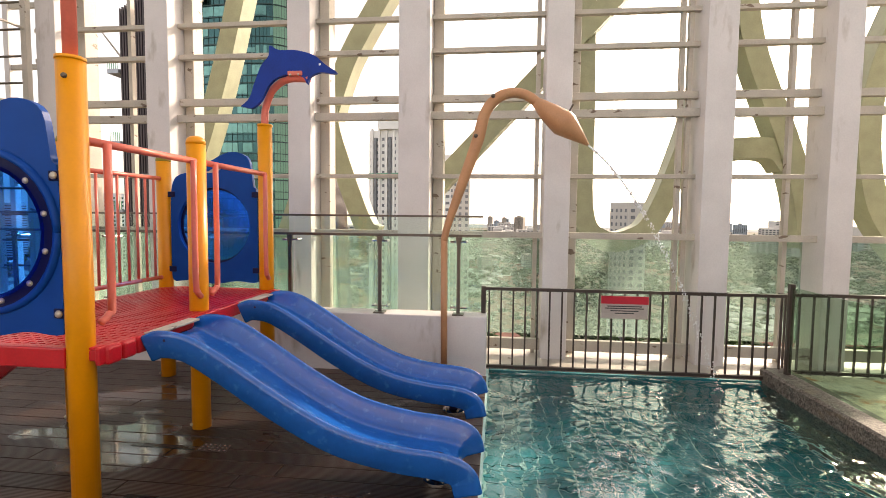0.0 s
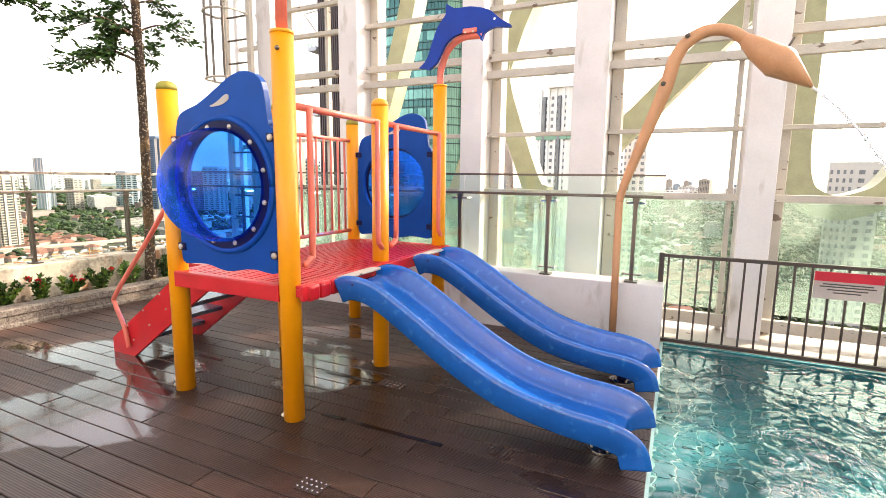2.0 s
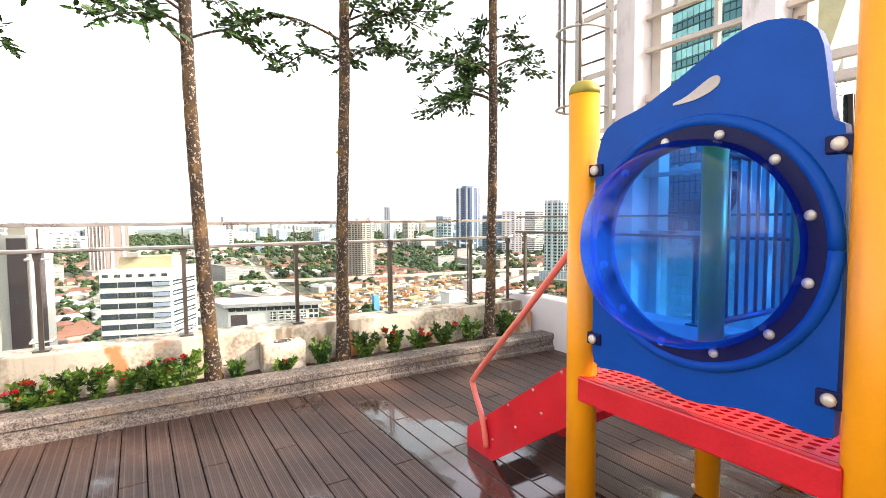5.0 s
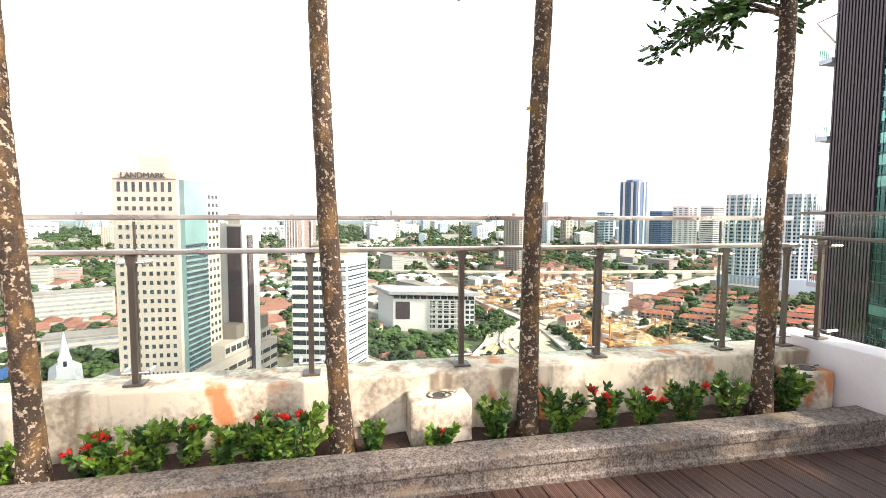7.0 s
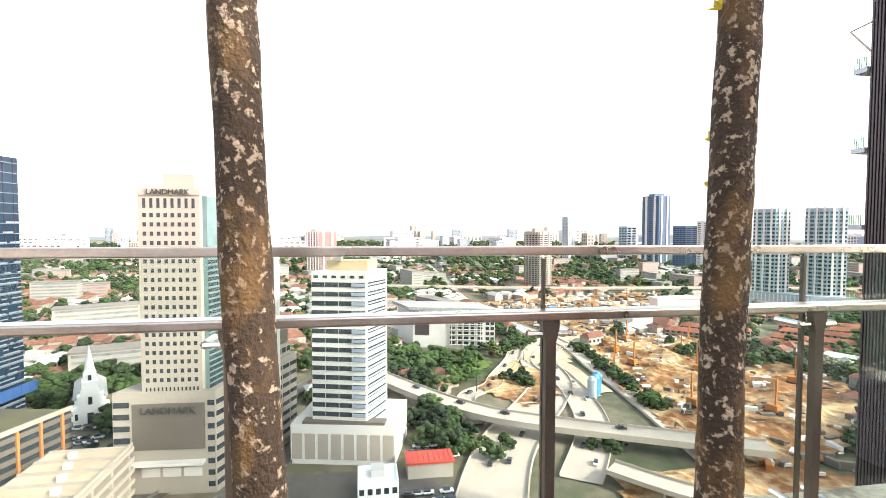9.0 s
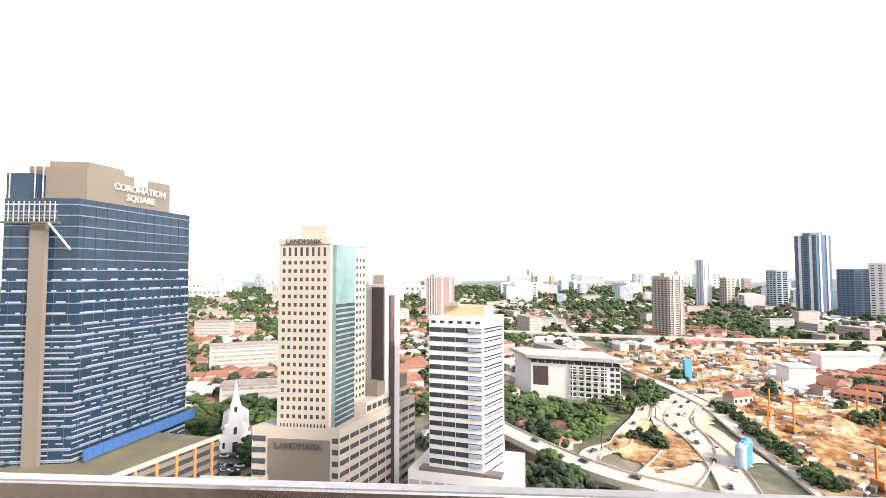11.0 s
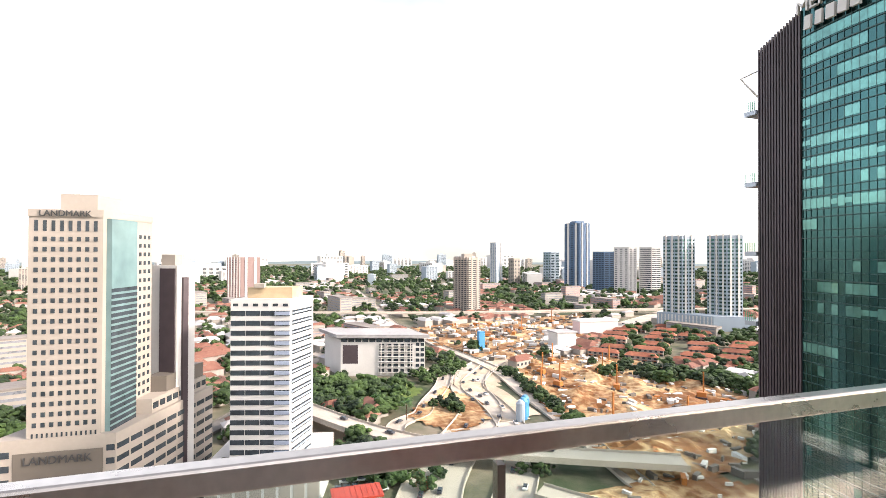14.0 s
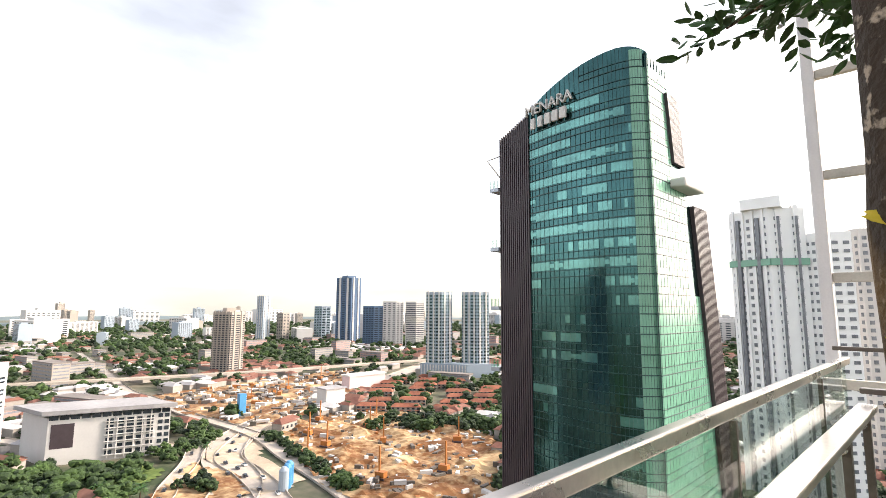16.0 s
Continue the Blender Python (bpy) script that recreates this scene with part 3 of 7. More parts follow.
for k, (w, z) in enumerate(((0.16, 0.012), (0.18, -0.008), (0.13, -0.032), (0.09, -0.055))):
    part("text_bar", boxbm(-w, w, -0.009, -0.0075, z - 0.005, z + 0.005), M_DARK, sign)
gl = thing("glass_screen", "green-tinted glass screen with dark posts on the pool kerb", "glass screen", at=(3.29, 3.5, 0.12))
for y in (0.0, -1.55, -3.1):
    part("screen_post", boxbm(-0.022, 0.022, y - 0.022, y + 0.022, 0, 0.83, bevel=0.003), M_FENCE, gl)
for y in (0.0, -1.55):
    p = part("screen_pane", boxbm(-0.006, 0.006, y - 1.52, y - 0.03, 0.03, 0.80), M_FROST, gl)
    p.visible_shadow = False

# ---- playset ----
PX0, PX1, PY = -2.41, -1.43, (1.02, 2.01, 3.03)
play = thing("playset", "yellow, red and blue playground climbing set on the deck", "playset")


def post(name, x, y, top, cap=True):
    bm = bmesh.new()
    tube(bm, [(x, y, 0.004), (x, y, top - 0.03 if cap else top)], 0.063, 24)
    p = part(name, bm, M_YELLOW, play, "", True)
    if cap:
        bm = bmesh.new()
        tube(bm, [(x, y, top - 0.032), (x, y, top - 0.012), (x, y, top + 0.008), (x, y, top + 0.022), (x, y, top + 0.028)], [0.064, 0.063, 0.055, 0.035, 0.006], 24)
        part("post_cap", bm, M_OLIVE if x < -2 else M_YELLOW, p, "", True)
    bm = bmesh.new()
    ball(bm, (x - 0.045, y - 0.045, 0.035), 0.014)
    part("bolt", bm, M_BOLT, p, "", True)
    return p


pa = post("post", PX1, PY[0], 2.26, False)
post("post", PX1, PY[1], 2.03)
pd = post("post", PX1, PY[2], 2.31, False)
post("post", PX0, PY[0], 2.05)
post("post", PX0, PY[1], 2.05)
post("post", PX0, PY[2], 2.03)
for p_, y, z in ((pa, PY[0], 2.255), (pd, PY[2], 2.305)):
    part("collar", tubebm([(PX1, y, z), (PX1, y, z + 0.018)], 0.066, 24), M_YELLOW, p_, "", True)
part("upper_pole", tubebm([(PX1, PY[0], 2.26), (PX1, PY[0], 3.6)], 0.032, 14), M_PINK, play, "coral pole above the post", True)
for dz in (2.17,):
    part("bolt", ball(bmesh.new(), (PX1 + 0.02, PY[0] - 0.062, dz), 0.014), M_BROWNSTEEL, pa)
arch = part("dolphin_arm", tubebm([(PX1, PY[2], 2.30), (PX1 + 0.01, PY[2], 2.46), (PX1 + 0.09, PY[2] - 0.02, 2.62), (PX1 + 0.24, PY[2] - 0.05, 2.70), (PX1 + 0.45, PY[2] - 0.09, 2.69)], 0.032, 14, curve=6), M_PINK, play, "curved coral arm", True)
part("clamp", boxbm(PX1 + 0.27, PX1 + 0.40, PY[2] - 0.13, PY[2] - 0.05, 2.71, 2.75, bevel=0.008), M_PINK, arch)
# dolphin cut-out, its nose to the east
DOLPH = smooth_path([(-0.16, 2.46, 0), (-0.08, 2.53, 0), (-0.03, 2.66, 0), (0.03, 2.80, 0), (0.10, 2.885, 0), (0.11, 2.97, 0), (0.19, 2.93, 0), (0.34, 2.925, 0), (0.50, 2.88, 0), (0.60, 2.80, 0), (0.70, 2.735, 0), (0.66, 2.72, 0), (0.56, 2.735, 0), (0.47, 2.70, 0), (0.44, 2.64, 0), (0.40, 2.70, 0), (0.26, 2.72, 0), (0.12, 2.66, 0), (0.02, 2.50, 0), (-0.06, 2.44, 0)], 4)
bm = bmesh.new()
prism(bm, [(PX1 + v.x, v.y) for v in DOLPH], "y", PY[2] - 0.118, PY[2] - 0.082)
bmesh.ops.triangulate(bm, faces=[f for f in bm.faces if len(f.verts) > 4])
dol = part("dolphin_plate", bm, M_DOLPHIN, play, "dark blue dolphin-shaped cut-out plate")
part("eye", ball(bmesh.new(), (PX1 + 0.555, PY[2] - 0.119, 2.80), 0.012, 1, (1, 0.4, 1)), M_CHURCH_W, dol, "small white eye")
for x, z in ((0.30, 2.715), (0.37, 2.715)):
    part("bolt", ball(bmesh.new(), (PX1 + x, PY[2] - 0.135, z), 0.011, 1), M_BOLT, dol)

# perforated red platform
deck_p = bmesh.new()
box(deck_p, PX0 - 0.02, PX1 + 0.10, PY[0] - 0.02, PY[2] + 0.02, 0.775, 0.835, bevel=0.01)
pf = part("platform", deck_p, M_RED, play, "red perforated steel platform")
# closed sheet below the holes; its dark red paints the shade inside them
part("hole_backing", boxbm(PX0 + 0.03, PX1 + 0.06, PY[0] + 0.02, PY[2] - 0.02, 0.8355, 0.8375), mat("dark_red_shade", (0.10, 0.004, 0.006), 0.6), pf, "dark red sheet that gives the grating holes their shade")
X0, X1, Y0, Y1 = PX0 + 0.005, PX1 + 0.09, PY[0] - 0.02, PY[2] + 0.02
GX, GY = 0.046, 0.036
gnx, gny = int((X1 - X0 - 0.03) / GX), int((Y1 - Y0 - 0.03) / GY)
gx0, gy0 = (X0 + X1 - gnx * GX) / 2, (Y0 + Y1 - gny * GY) / 2
RIM = [(-1, -1), (0, -1), (1, -1), (1, 0), (1, 1), (0, 1), (-1, 1), (-1, 0)]
gv, gf = [], []
for i in range(gnx):
    for j in range(gny):
        # each cell is a square of plate round an oval hole
        cx_, cy_ = gx0 + (i + 0.5) * GX, gy0 + (j + 0.5) * GY
        n0 = len(gv)
        for u, v_ in RIM:
            gv.append((cx_ + u * GX / 2, cy_ + v_ * GY / 2, 0.8475))
        for drop in (0.0, 0.009):
            for u, v_ in RIM:
                k_ = 0.72 if u and v_ else 1.0
                gv.append((cx_ + u * 0.0165 * k_ + v_ * 0.004, cy_ + v_ * 0.0115 * k_, 0.8475 - drop))
        for q in range(8):
            w_ = (q + 1) % 8
            gf.append((n0 + q, n0 + w_, n0 + 8 + w_, n0 + 8 + q))
            gf.append((n0 + 8 + q, n0 + 8 + w_, n0 + 16 + w_, n0 + 16 + q))
me = bpy.data.meshes.new("grating")
me.from_pydata(gv, [], gf)
me.materials.append(M_RED)
gr = new("grating", me)
gr.parent = pf
tagged(gr, "red plate punched with rows of oval holes", "", "", "stuff")
for nm, (x0_, x1_, y0_, y1_) in (("plate_edge", (X0, X1, Y0, gy0)), ("plate_edge", (X0, X1, gy0 + gny * GY, Y1)), ("plate_edge", (X0, gx0, gy0, gy0 + gny * GY)), ("plate_edge", (gx0 + gnx * GX, X1, gy0, gy0 + gny * GY))):
    part(nm, boxbm(x0_, x1_, y0_, y1_, 0.836, 0.8475), M_RED, pf)
for x in (PX0 - 0.02, PX1 + 0.09):
    part("skirt", boxbm(x, x + 0.025, PY[0] - 0.02, PY[2] + 0.02, 0.755, 0.845, bevel=0.006), M_RED, pf)
part("skirt", boxbm(PX0 + 0.03, PX1 - 0.04, PY[0] - 0.06, PY[0] - 0.022, 0.745, 0.85, bevel=0.008), M_RED, pf)
for k in range(3):
    y = PY[0] + 0.02 + k * 0.105
    part("lug", boxbm(PX1 + 0.07, PX1 + 0.135, y, y + 0.097, 0.745, 0.846, bevel=0.02), M_RED, pf)
for y0, y1 in ((1.275, 1.76), (2.29, 2.79)):
    part("slide_lip", boxbm(-1.32, -1.24, y0 + 0.04, y1 - 0.04, 0.838, 0.853, bevel=0.004), M_BAR, pf, "pale lip behind the slide")


def bubble_panel(y, face):
    """A blue plastic panel with a wavy top, a grip slot, a bolted ring and a blue dome; face is -1 or 1 along y."""
    cx, cz, R = (PX0 + PX1) / 2, 1.42, 0.345
    out2 = smooth_path([(PX0 + 0.075, 0.93, 0), (PX0 + 0.075, 1.3, 0), (PX0 + 0.08, 1.66, 0), (PX0 + 0.10, 1.80, 0), (PX0 + 0.15, 1.87, 0), (PX0 + 0.30, 1.915, 0), (PX0 + 0.45, 1.99, 0), (PX0 + 0.60, 2.065, 0), (PX0 + 0.72, 2.08, 0), (PX0 + 0.83, 2.02, 0), (PX0 + 0.86, 1.88, 0), (PX0 + 0.875, 1.77, 0), (PX0 + 0.905, 1.73, 0), (PX0 + 0.91, 1.3, 0), (PX0 + 0.905, 0.93, 0), (PX0 + 0.88, 0.90, 0), (PX0 + 0.7, 0.915, 0), (PX0 + 0.49, 0.885, 0), (PX0 + 0.3, 0.915, 0), (PX0 + 0.10, 0.90, 0)], 4)
    poly = [(v.x, v.y) for v in out2]
    N = 120

    def radius(a):
        dx, dz = math.cos(a), math.sin(a)
        best = 0.4
        for (x1, z1), (x2, z2) in zip(poly, poly[1:] + poly[:1]):
            ex, ez = x2 - x1, z2 - z1
            den = dx * ez - dz * ex
            if abs(den) < 1e-9:
                continue
            t = ((x1 - cx) * ez - (z1 - cz) * ex) / den
            u = ((x1 - cx) * dz - (z1 - cz) * dx) / den
            if t > 0 and -1e-6 <= u <= 1 + 1e-6:
                best = max(best, t)
        return best

    bm = bmesh.new()
    layers = []
    for yy in (-0.02, 0.02):
        rows = []
        for rr in ("in", "mid", "out"):
            ring = []
            for k in range(N):
                a = 2 * math.pi * k / N
                ro = radius(a)
                r_ = {"in": R, "mid": (R + ro) / 2, "out": ro}[rr]
                ring.append(bm.verts.new((cx + r_ * math.cos(a), y + yy, cz + r_ * math.sin(a))))
            rows.append(ring)
        layers.append(rows)
    for L in layers:
        for a, b in zip(L, L[1:]):
            for k in range(N):
                bm.faces.new((a[k], a[(k + 1) % N], b[(k + 1) % N], b[k]))
    for idx in (0, 2):
        for k in range(N):
            bm.faces.new((layers[0][idx][k], layers[0][idx][(k + 1) % N], layers[1][idx][(k + 1) % N], layers[1][idx][k]))
    bmesh.ops.recalc_face_normals(bm, faces=bm.faces)
    p = part("bubble_panel", bm, M_BLUE, play, "blue moulded plastic panel with a clear blue dome")
    # grip slot: a solid lens-shaped plug, its pale colour standing for daylight through the opening
    bm = bmesh.new()
    sl = smooth_path([(PX0 + 0.415, 1.90, 0), (PX0 + 0.465, 1.915, 0), (PX0 + 0.538, 1.955, 0), (PX0 + 0.570, 1.955, 0), (PX0 + 0.566, 1.925, 0), (PX0 + 0.509, 1.90, 0), (PX0 + 0.451, 1.893, 0), (PX0 + 0.415, 1.893, 0)], 3)
    prism(bm, [(v.x, v.y) for v in sl], "y", y - 0.024, y + 0.024)
    bmesh.ops.triangulate(bm, faces=[f for f in bm.faces if len(f.verts) > 4])
    part("grip_slot", bm, M_BAR, p, "pale plug in the grip slot, coloured like daylight behind it")
    # raised rim and dark flange
    bm = bmesh.new()
    ringp = [(cx + 0.405 * math.cos(2 * math.pi * k / 48), y + face * 0.02, cz + 0.405 * math.sin(2 * math.pi * k / 48)) for k in range(49)]
    tube(bm, ringp, 0.022, 8)
    part("rim", bm, M_BLUE, p, "", True)
    bm = bmesh.new()
    seg = 48
    v = []
    for r_, yy in ((0.325, 0.022), (0.325, 0.034), (0.392, 0.034), (0.392, 0.022)):
        v.append([bm.verts.new((cx + r_ * math.cos(2 * math.pi * k / seg), y + face * yy, cz + r_ * math.sin(2 * math.pi * k / seg))) for k in range(seg)])
    for a, b in zip(v, v[1:] + v[:1]):
        for k in range(seg):
            bm.faces.new((a[k], a[(k + 1) % seg], b[(k + 1) % seg], b[k]))
    bmesh.ops.recalc_face_normals(bm, faces=bm.faces)
    fl = part("flange", bm, M_NAVY, p, "dark flange ring")
    for k in range(12):
        a = 2 * math.pi * (k + 0.5) / 12
        part("bolt", ball(bmesh.new(), (cx + 0.36 * math.cos(a), y + face * 0.036, cz + 0.36 * math.sin(a)), 0.016, scale=(1, 0.7, 1)), M_BOLT, fl, "", True)
    bm = bmesh.new()
    rows = []
    for i in range(13):
        ph = math.pi / 2 * i / 12
        r_ = 0.345 * math.cos(ph) ** 0.62 if i < 12 else 0.004
        rows.append([bm.verts.new((cx + r_ * math.cos(2 * math.pi * k / seg), y + face * (0.03 + 0.31 * math.sin(ph)), cz + r_ * math.sin(2 * math.pi * k / seg))) for k in range(seg)])
    for a, b in zip(rows, rows[1:]):
        for k in range(seg):
            bm.faces.new((a[k], a[(k + 1) % seg], b[(k + 1) % seg], b[k]))
    bm.faces.new(rows[-1])
    bmesh.ops.recalc_face_normals(bm, faces=bm.faces)
    d = part("dome", bm, M_BUBBLE, p, "glossy clear blue plastic dome", True)
    for x in (PX0 + 0.085, PX1 - 0.085):
        for z in (1.015, 1.70):
            b = part("bracket", boxbm(x - 0.035, x + 0.035, y - 0.03, y + 0.03, z - 0.025, z + 0.025, bevel=0.006), M_NAVY, p)
            part("bolt", ball(bmesh.new(), (x, y + face * 0.034, z), 0.02, scale=(1, 0.6, 1)), M_BOLT, b, "", True)


bubble_panel(PY[0], -1)
bubble_panel(PY[2], 1)


def guard(name, x, y0, y1, z_top, z_bot, parent):
    """A slide-side guard: a top rail with two upright hoops."""
    r = 0.021
    g = part(name, tubebm([(x, y0, z_top), (x, y1, z_top)], r, 10), M_PINK, parent, "coral tube guard rail", True)
    for y in (y0 + 0.10, y1 - 0.06):
        s = -1 if y < (y0 + y1) / 2 else 1
        part("upright", tubebm([(x + 0.03, y, z_top), (x + 0.03, y, 1.08), (x + 0.03, y + s * 0.02, 0.99), (x + 0.02, y + s * 0.07, 0.95)], r * 0.95, 10, curve=3), M_PINK, g, "", True)
    return g


guard("guard_rail", PX1 + 0.02, PY[0] + 0.05, PY[1] - 0.05, 1.88, 0.95, play)
guard("guard_rail", PX1 + 0.02, PY[1] + 0.05, PY[2] - 0.05, 1.88, 0.95, play)
br = part("barrier", tubebm([(PX0, PY[1] + 0.05, 1.84), (PX0, PY[2] - 0.05, 1.84)], 0.018, 10), M_PINK, play, "coral barred barrier", True)
part("lower_bar", tubebm([(PX0, PY[1] + 0.05, 0.94), (PX0, PY[2] - 0.05, 0.94)], 0.018, 10), M_PINK, br, "", True)
for k in range(8):
    y = PY[1] + 0.14 + k * (PY[2] - PY[1] - 0.28) / 7
    part("bar", tubebm([(PX0, y, 0.94), (PX0, y, 1.84)], 0.011, 8), M_PINK, br, "", True)


# slides
def slide(y0, y1):
    prof = smooth_path([(-1.30, 0.84, 0), (-1.20, 0.872, 0), (-1.02, 0.848, 0), (-0.80, 0.73, 0), (-0.48, 0.53, 0), (-0.17, 0.375, 0), (0.13, 0.305, 0), (0.36, 0.28, 0), (0.49, 0.245, 0), (0.56, 0.18, 0), (0.59, 0.08, 0)], 6)
    bm = bmesh.new()
    rings = []
    for i, p in enumerate(prof):
        d = (prof[min(i + 1, len(prof) - 1)] - prof[max(i - 1, 0)]).normalized()
        n = Vector((-d.y, d.x, 0))
        dep = 0.135 if i > 10 else 0.05 + 0.085 * i / 10
        sec = [(y0, -0.145), (y0 - 0.012, -0.03), (y0 - 0.010, -0.006), (y0 + 0.004, 0.004), (y0 + 0.018, -0.002), (y0 + 0.028, -0.025), (y0 + 0.040, -dep * 0.78), (y0 + 0.060, -dep * 0.94), (y0 + 0.10, -dep), ((y0 + y1) / 2, -dep * 1.02)]
        sec = sec + [(y0 + y1 - a, b) for a, b in sec[::-1][1:]]
        sec += [(y1 - 0.012, -0.153), (y1 - 0.016, -dep - 0.014), (y0 + 0.016, -dep - 0.014), (y0 + 0.012, -0.153)]
        rings.append([bm.verts.new((p.x + n.x * h, yy, p.y + n.y * h)) for yy, h in sec])
    m = len(rings[0])
    for a, b in zip(rings, rings[1:]):
        for j in range(m):
            bm.faces.new((a[j], a[(j + 1) % m], b[(j + 1) % m], b[j]))
    bm.faces.new(rings[0][::-1])
    bm.faces.new(rings[-1])
    bmesh.ops.recalc_face_normals(bm, faces=bm.faces)
    s = part("slide", bm, M_SLIDE, play, "glossy blue moulded plastic wave slide", True)
    foot = part("slide_foot", tubebm([(0.33, (y0 + y1) / 2, 0.02), (0.33, (y0 + y1) / 2, 0.155)], 0.035, 14), M_NAVY, s, "", True)
    part("foot_flange", tubebm([(0.33, (y0 + y1) / 2, 0.001), (0.33, (y0 + y1) / 2, 0.018), (0.33, (y0 + y1) / 2, 0.026)], [0.085, 0.085, 0.06], 20), M_STEEL, foot, "round steel foot flange")
    for k in range(4):
        part("bolt", ball(bmesh.new(), (0.33 + 0.065 * math.cos(k * 1.571 + 0.6), (y0 + y1) / 2 + 0.065 * math.sin(k * 1.571 + 0.6), 0.028), 0.01, 1), M_BOLT, foot)
    for y in (y0 - 0.003, y1 + 0.003):
        part("bolt", ball(bmesh.new(), (-1.16, y, 0.825), 0.013, 1), M_NAVY, s)
    return s


slide(1.275, 1.76)
slide(2.29, 2.79)

# stairs on the west side
st = part("stair", boxbm(PX0 - 0.08, PX0 - 0.03, 1.24, 1.90, 0.74, 0.835), M_RED, play, "red steel stair with dark treads")
for y in (1.26, 1.88):
    bm = bmesh.new()
    prism(bm, [(-3.60, 0.0), (-3.33, 0.0), (-2.44, 0.64), (-2.44, 0.84), (-2.60, 0.84), (-3.60, 0.12)], "y", y - 0.014, y + 0.014)
    sp = part("stringer", bm, M_RED, st)
    for k in range(4):
        f = 0.16 + k * 0.21
        for off in (-0.05, 0.06):
            part("bolt", ball(bmesh.new(), (-3.52 + f * 1.02 + off * 0.6, y - 0.016, 0.085 + f * 0.74 - off), 0.009, 1), M_BOLT, sp)
for k in range(4):
    f = (k + 0.6) / 4.4
    part("tread", boxbm(-3.58 + f * 1.04 - 0.02, -3.58 + f * 1.04 + 0.19, 1.276, 1.864, 0.06 + f * 0.72 - 0.035, 0.06 + f * 0.72, bevel=0.006), mat("tread_steel", (0.10, 0.13, 0.20), 0.2, metal=0.3), st)
part("stair_handrail", tubebm([(-3.36, 1.225, 0.08), (-3.40, 1.222, 0.26), (-3.485, 1.218, 0.43), (-3.45, 1.218, 0.53), (-2.95, 1.20, 1.03), (-2.46, 1.17, 1.53)], 0.018, 10, curve=4), M_PINK, st, "coral tube handrail", True)

# ---- drains and gaps in the deck ----
def floor_drain(x, y, w, d, cols, rows):
    t = thing("floor_drain", "dark studded steel drain cover set in the wet deck", "drain cover", "deck drains", at=(x, y, 0.001))
    part("cover", boxbm(-w / 2, w / 2, -d / 2, d / 2, 0, 0.004, bevel=0.001), M_FENCE, t)
    for i in range(cols):
        for j in range(rows):
            part("stud", ball(bmesh.new(), (w * ((i + 0.5) / cols - 0.5), d * ((j + 0.5) / rows - 0.5), 0.004), 0.008, 1, (1, 1, 0.5)), M_STEEL, t)


floor_drain(-0.89, 0.54, 0.15, 0.10, 5, 3)
floor_drain(-1.155, 1.72, 0.20, 0.10, 6, 3)
M_GAP = mat("wet_black_gap", (0.006, 0.005, 0.004), 0.25, var=0.3)
for x0, x1, y in ((-1.32, -0.48, 1.145), (-1.72, -1.28, 1.70), (-2.95, -2.62, 1.50)):
    gap = thing("deck_gap", "black gap between two sunken wet deck boards", "gap", "deck gaps", at=((x0 + x1) / 2, y, 0.0005))
    part("gap_strip", boxbm(-(x1 - x0) / 2, (x1 - x0) / 2, -0.016, 0.016, 0, 0.0022), M_GAP, gap)

# ---- water spout ----
sp = thing("water_spout", "terracotta curved water spout with a cone head by the pool", "water spout", at=(0.17, 3.32, 0))
part("pipe", tubebm([(0, 0, 0.0), (-0.012, 0, 1.31)], 0.032, 14), M_SPOUT, sp, "", True)
part("bent_pipe", tubebm([(-0.012, 0, 1.30), (0.02, 0, 1.44), (0.14, 0, 1.80), (0.28, 0, 2.20), (0.345, 0, 2.45), (0.44, 0, 2.58), (0.57, 0, 2.635), (0.71, 0, 2.615), (0.82, 0, 2.54)], [0.032, 0.034, 0.046, 0.056, 0.052, 0.05, 0.046, 0.044, 0.046], 14, curve=5), M_SPOUT, sp, "", True)
part("cone_head", tubebm([(0.80, 0, 2.555), (0.90, 0, 2.47), (1.04, 0, 2.365), (1.07, 0, 2.345), (1.17, 0, 2.255), (1.265, 0, 2.17)], [0.045, 0.085, 0.118, 0.112, 0.062, 0.012], 16), M_SPOUT, sp, "", True)
part("trigger", tubebm([(1.06, -0.02, 2.40), (1.12, -0.03, 2.52)], 0.009, 6), M_BROWNSTEEL, sp)
for x, z in ((0.27, 2.25), (0.42, 2.60)):
    part("bolt", ball(bmesh.new(), (x, -0.05, z), 0.02), M_BROWNSTEEL, sp)
M_DROP = mat("water_spray", (0.86, 0.88, 0.90), 0.1, trans=0.1, bump=0.0)
bm = bmesh.new()
rng = random.Random(5)
tube(bm, [(0.17 + 1.265 + 2.4 * f, 3.32 + 0.004 * math.sin(f * 90), 2.168 - 1.9 * f - 4.9 * f * f) for f in (0, 0.03, 0.06, 0.09, 0.12, 0.15, 0.18, 0.21)], [0.007, 0.009, 0.005, 0.009, 0.004, 0.006, 0.002], 6)
for k in range(420):
    t_ = rng.random() ** 0.8 * 0.51
    s_ = 0.006 + t_ * 0.05
    p = (0.17 + 1.27 + 2.4 * t_ + rng.gauss(0, s_ * 0.5), 3.32 + rng.gauss(0, s_ * 0.5), 2.165 - 1.9 * t_ - 4.9 * t_ * t_ + rng.gauss(0, s_))
    if p[2] > -0.03:
        ball(bm, p, rng.uniform(0.003, 0.007), 1, (1, 1, 1.6))
jet = tagged(part("water_jet", bm, M_DROP), "falling jet of water drops from the spout", "water", "", "stuff")
jet.visible_shadow = False

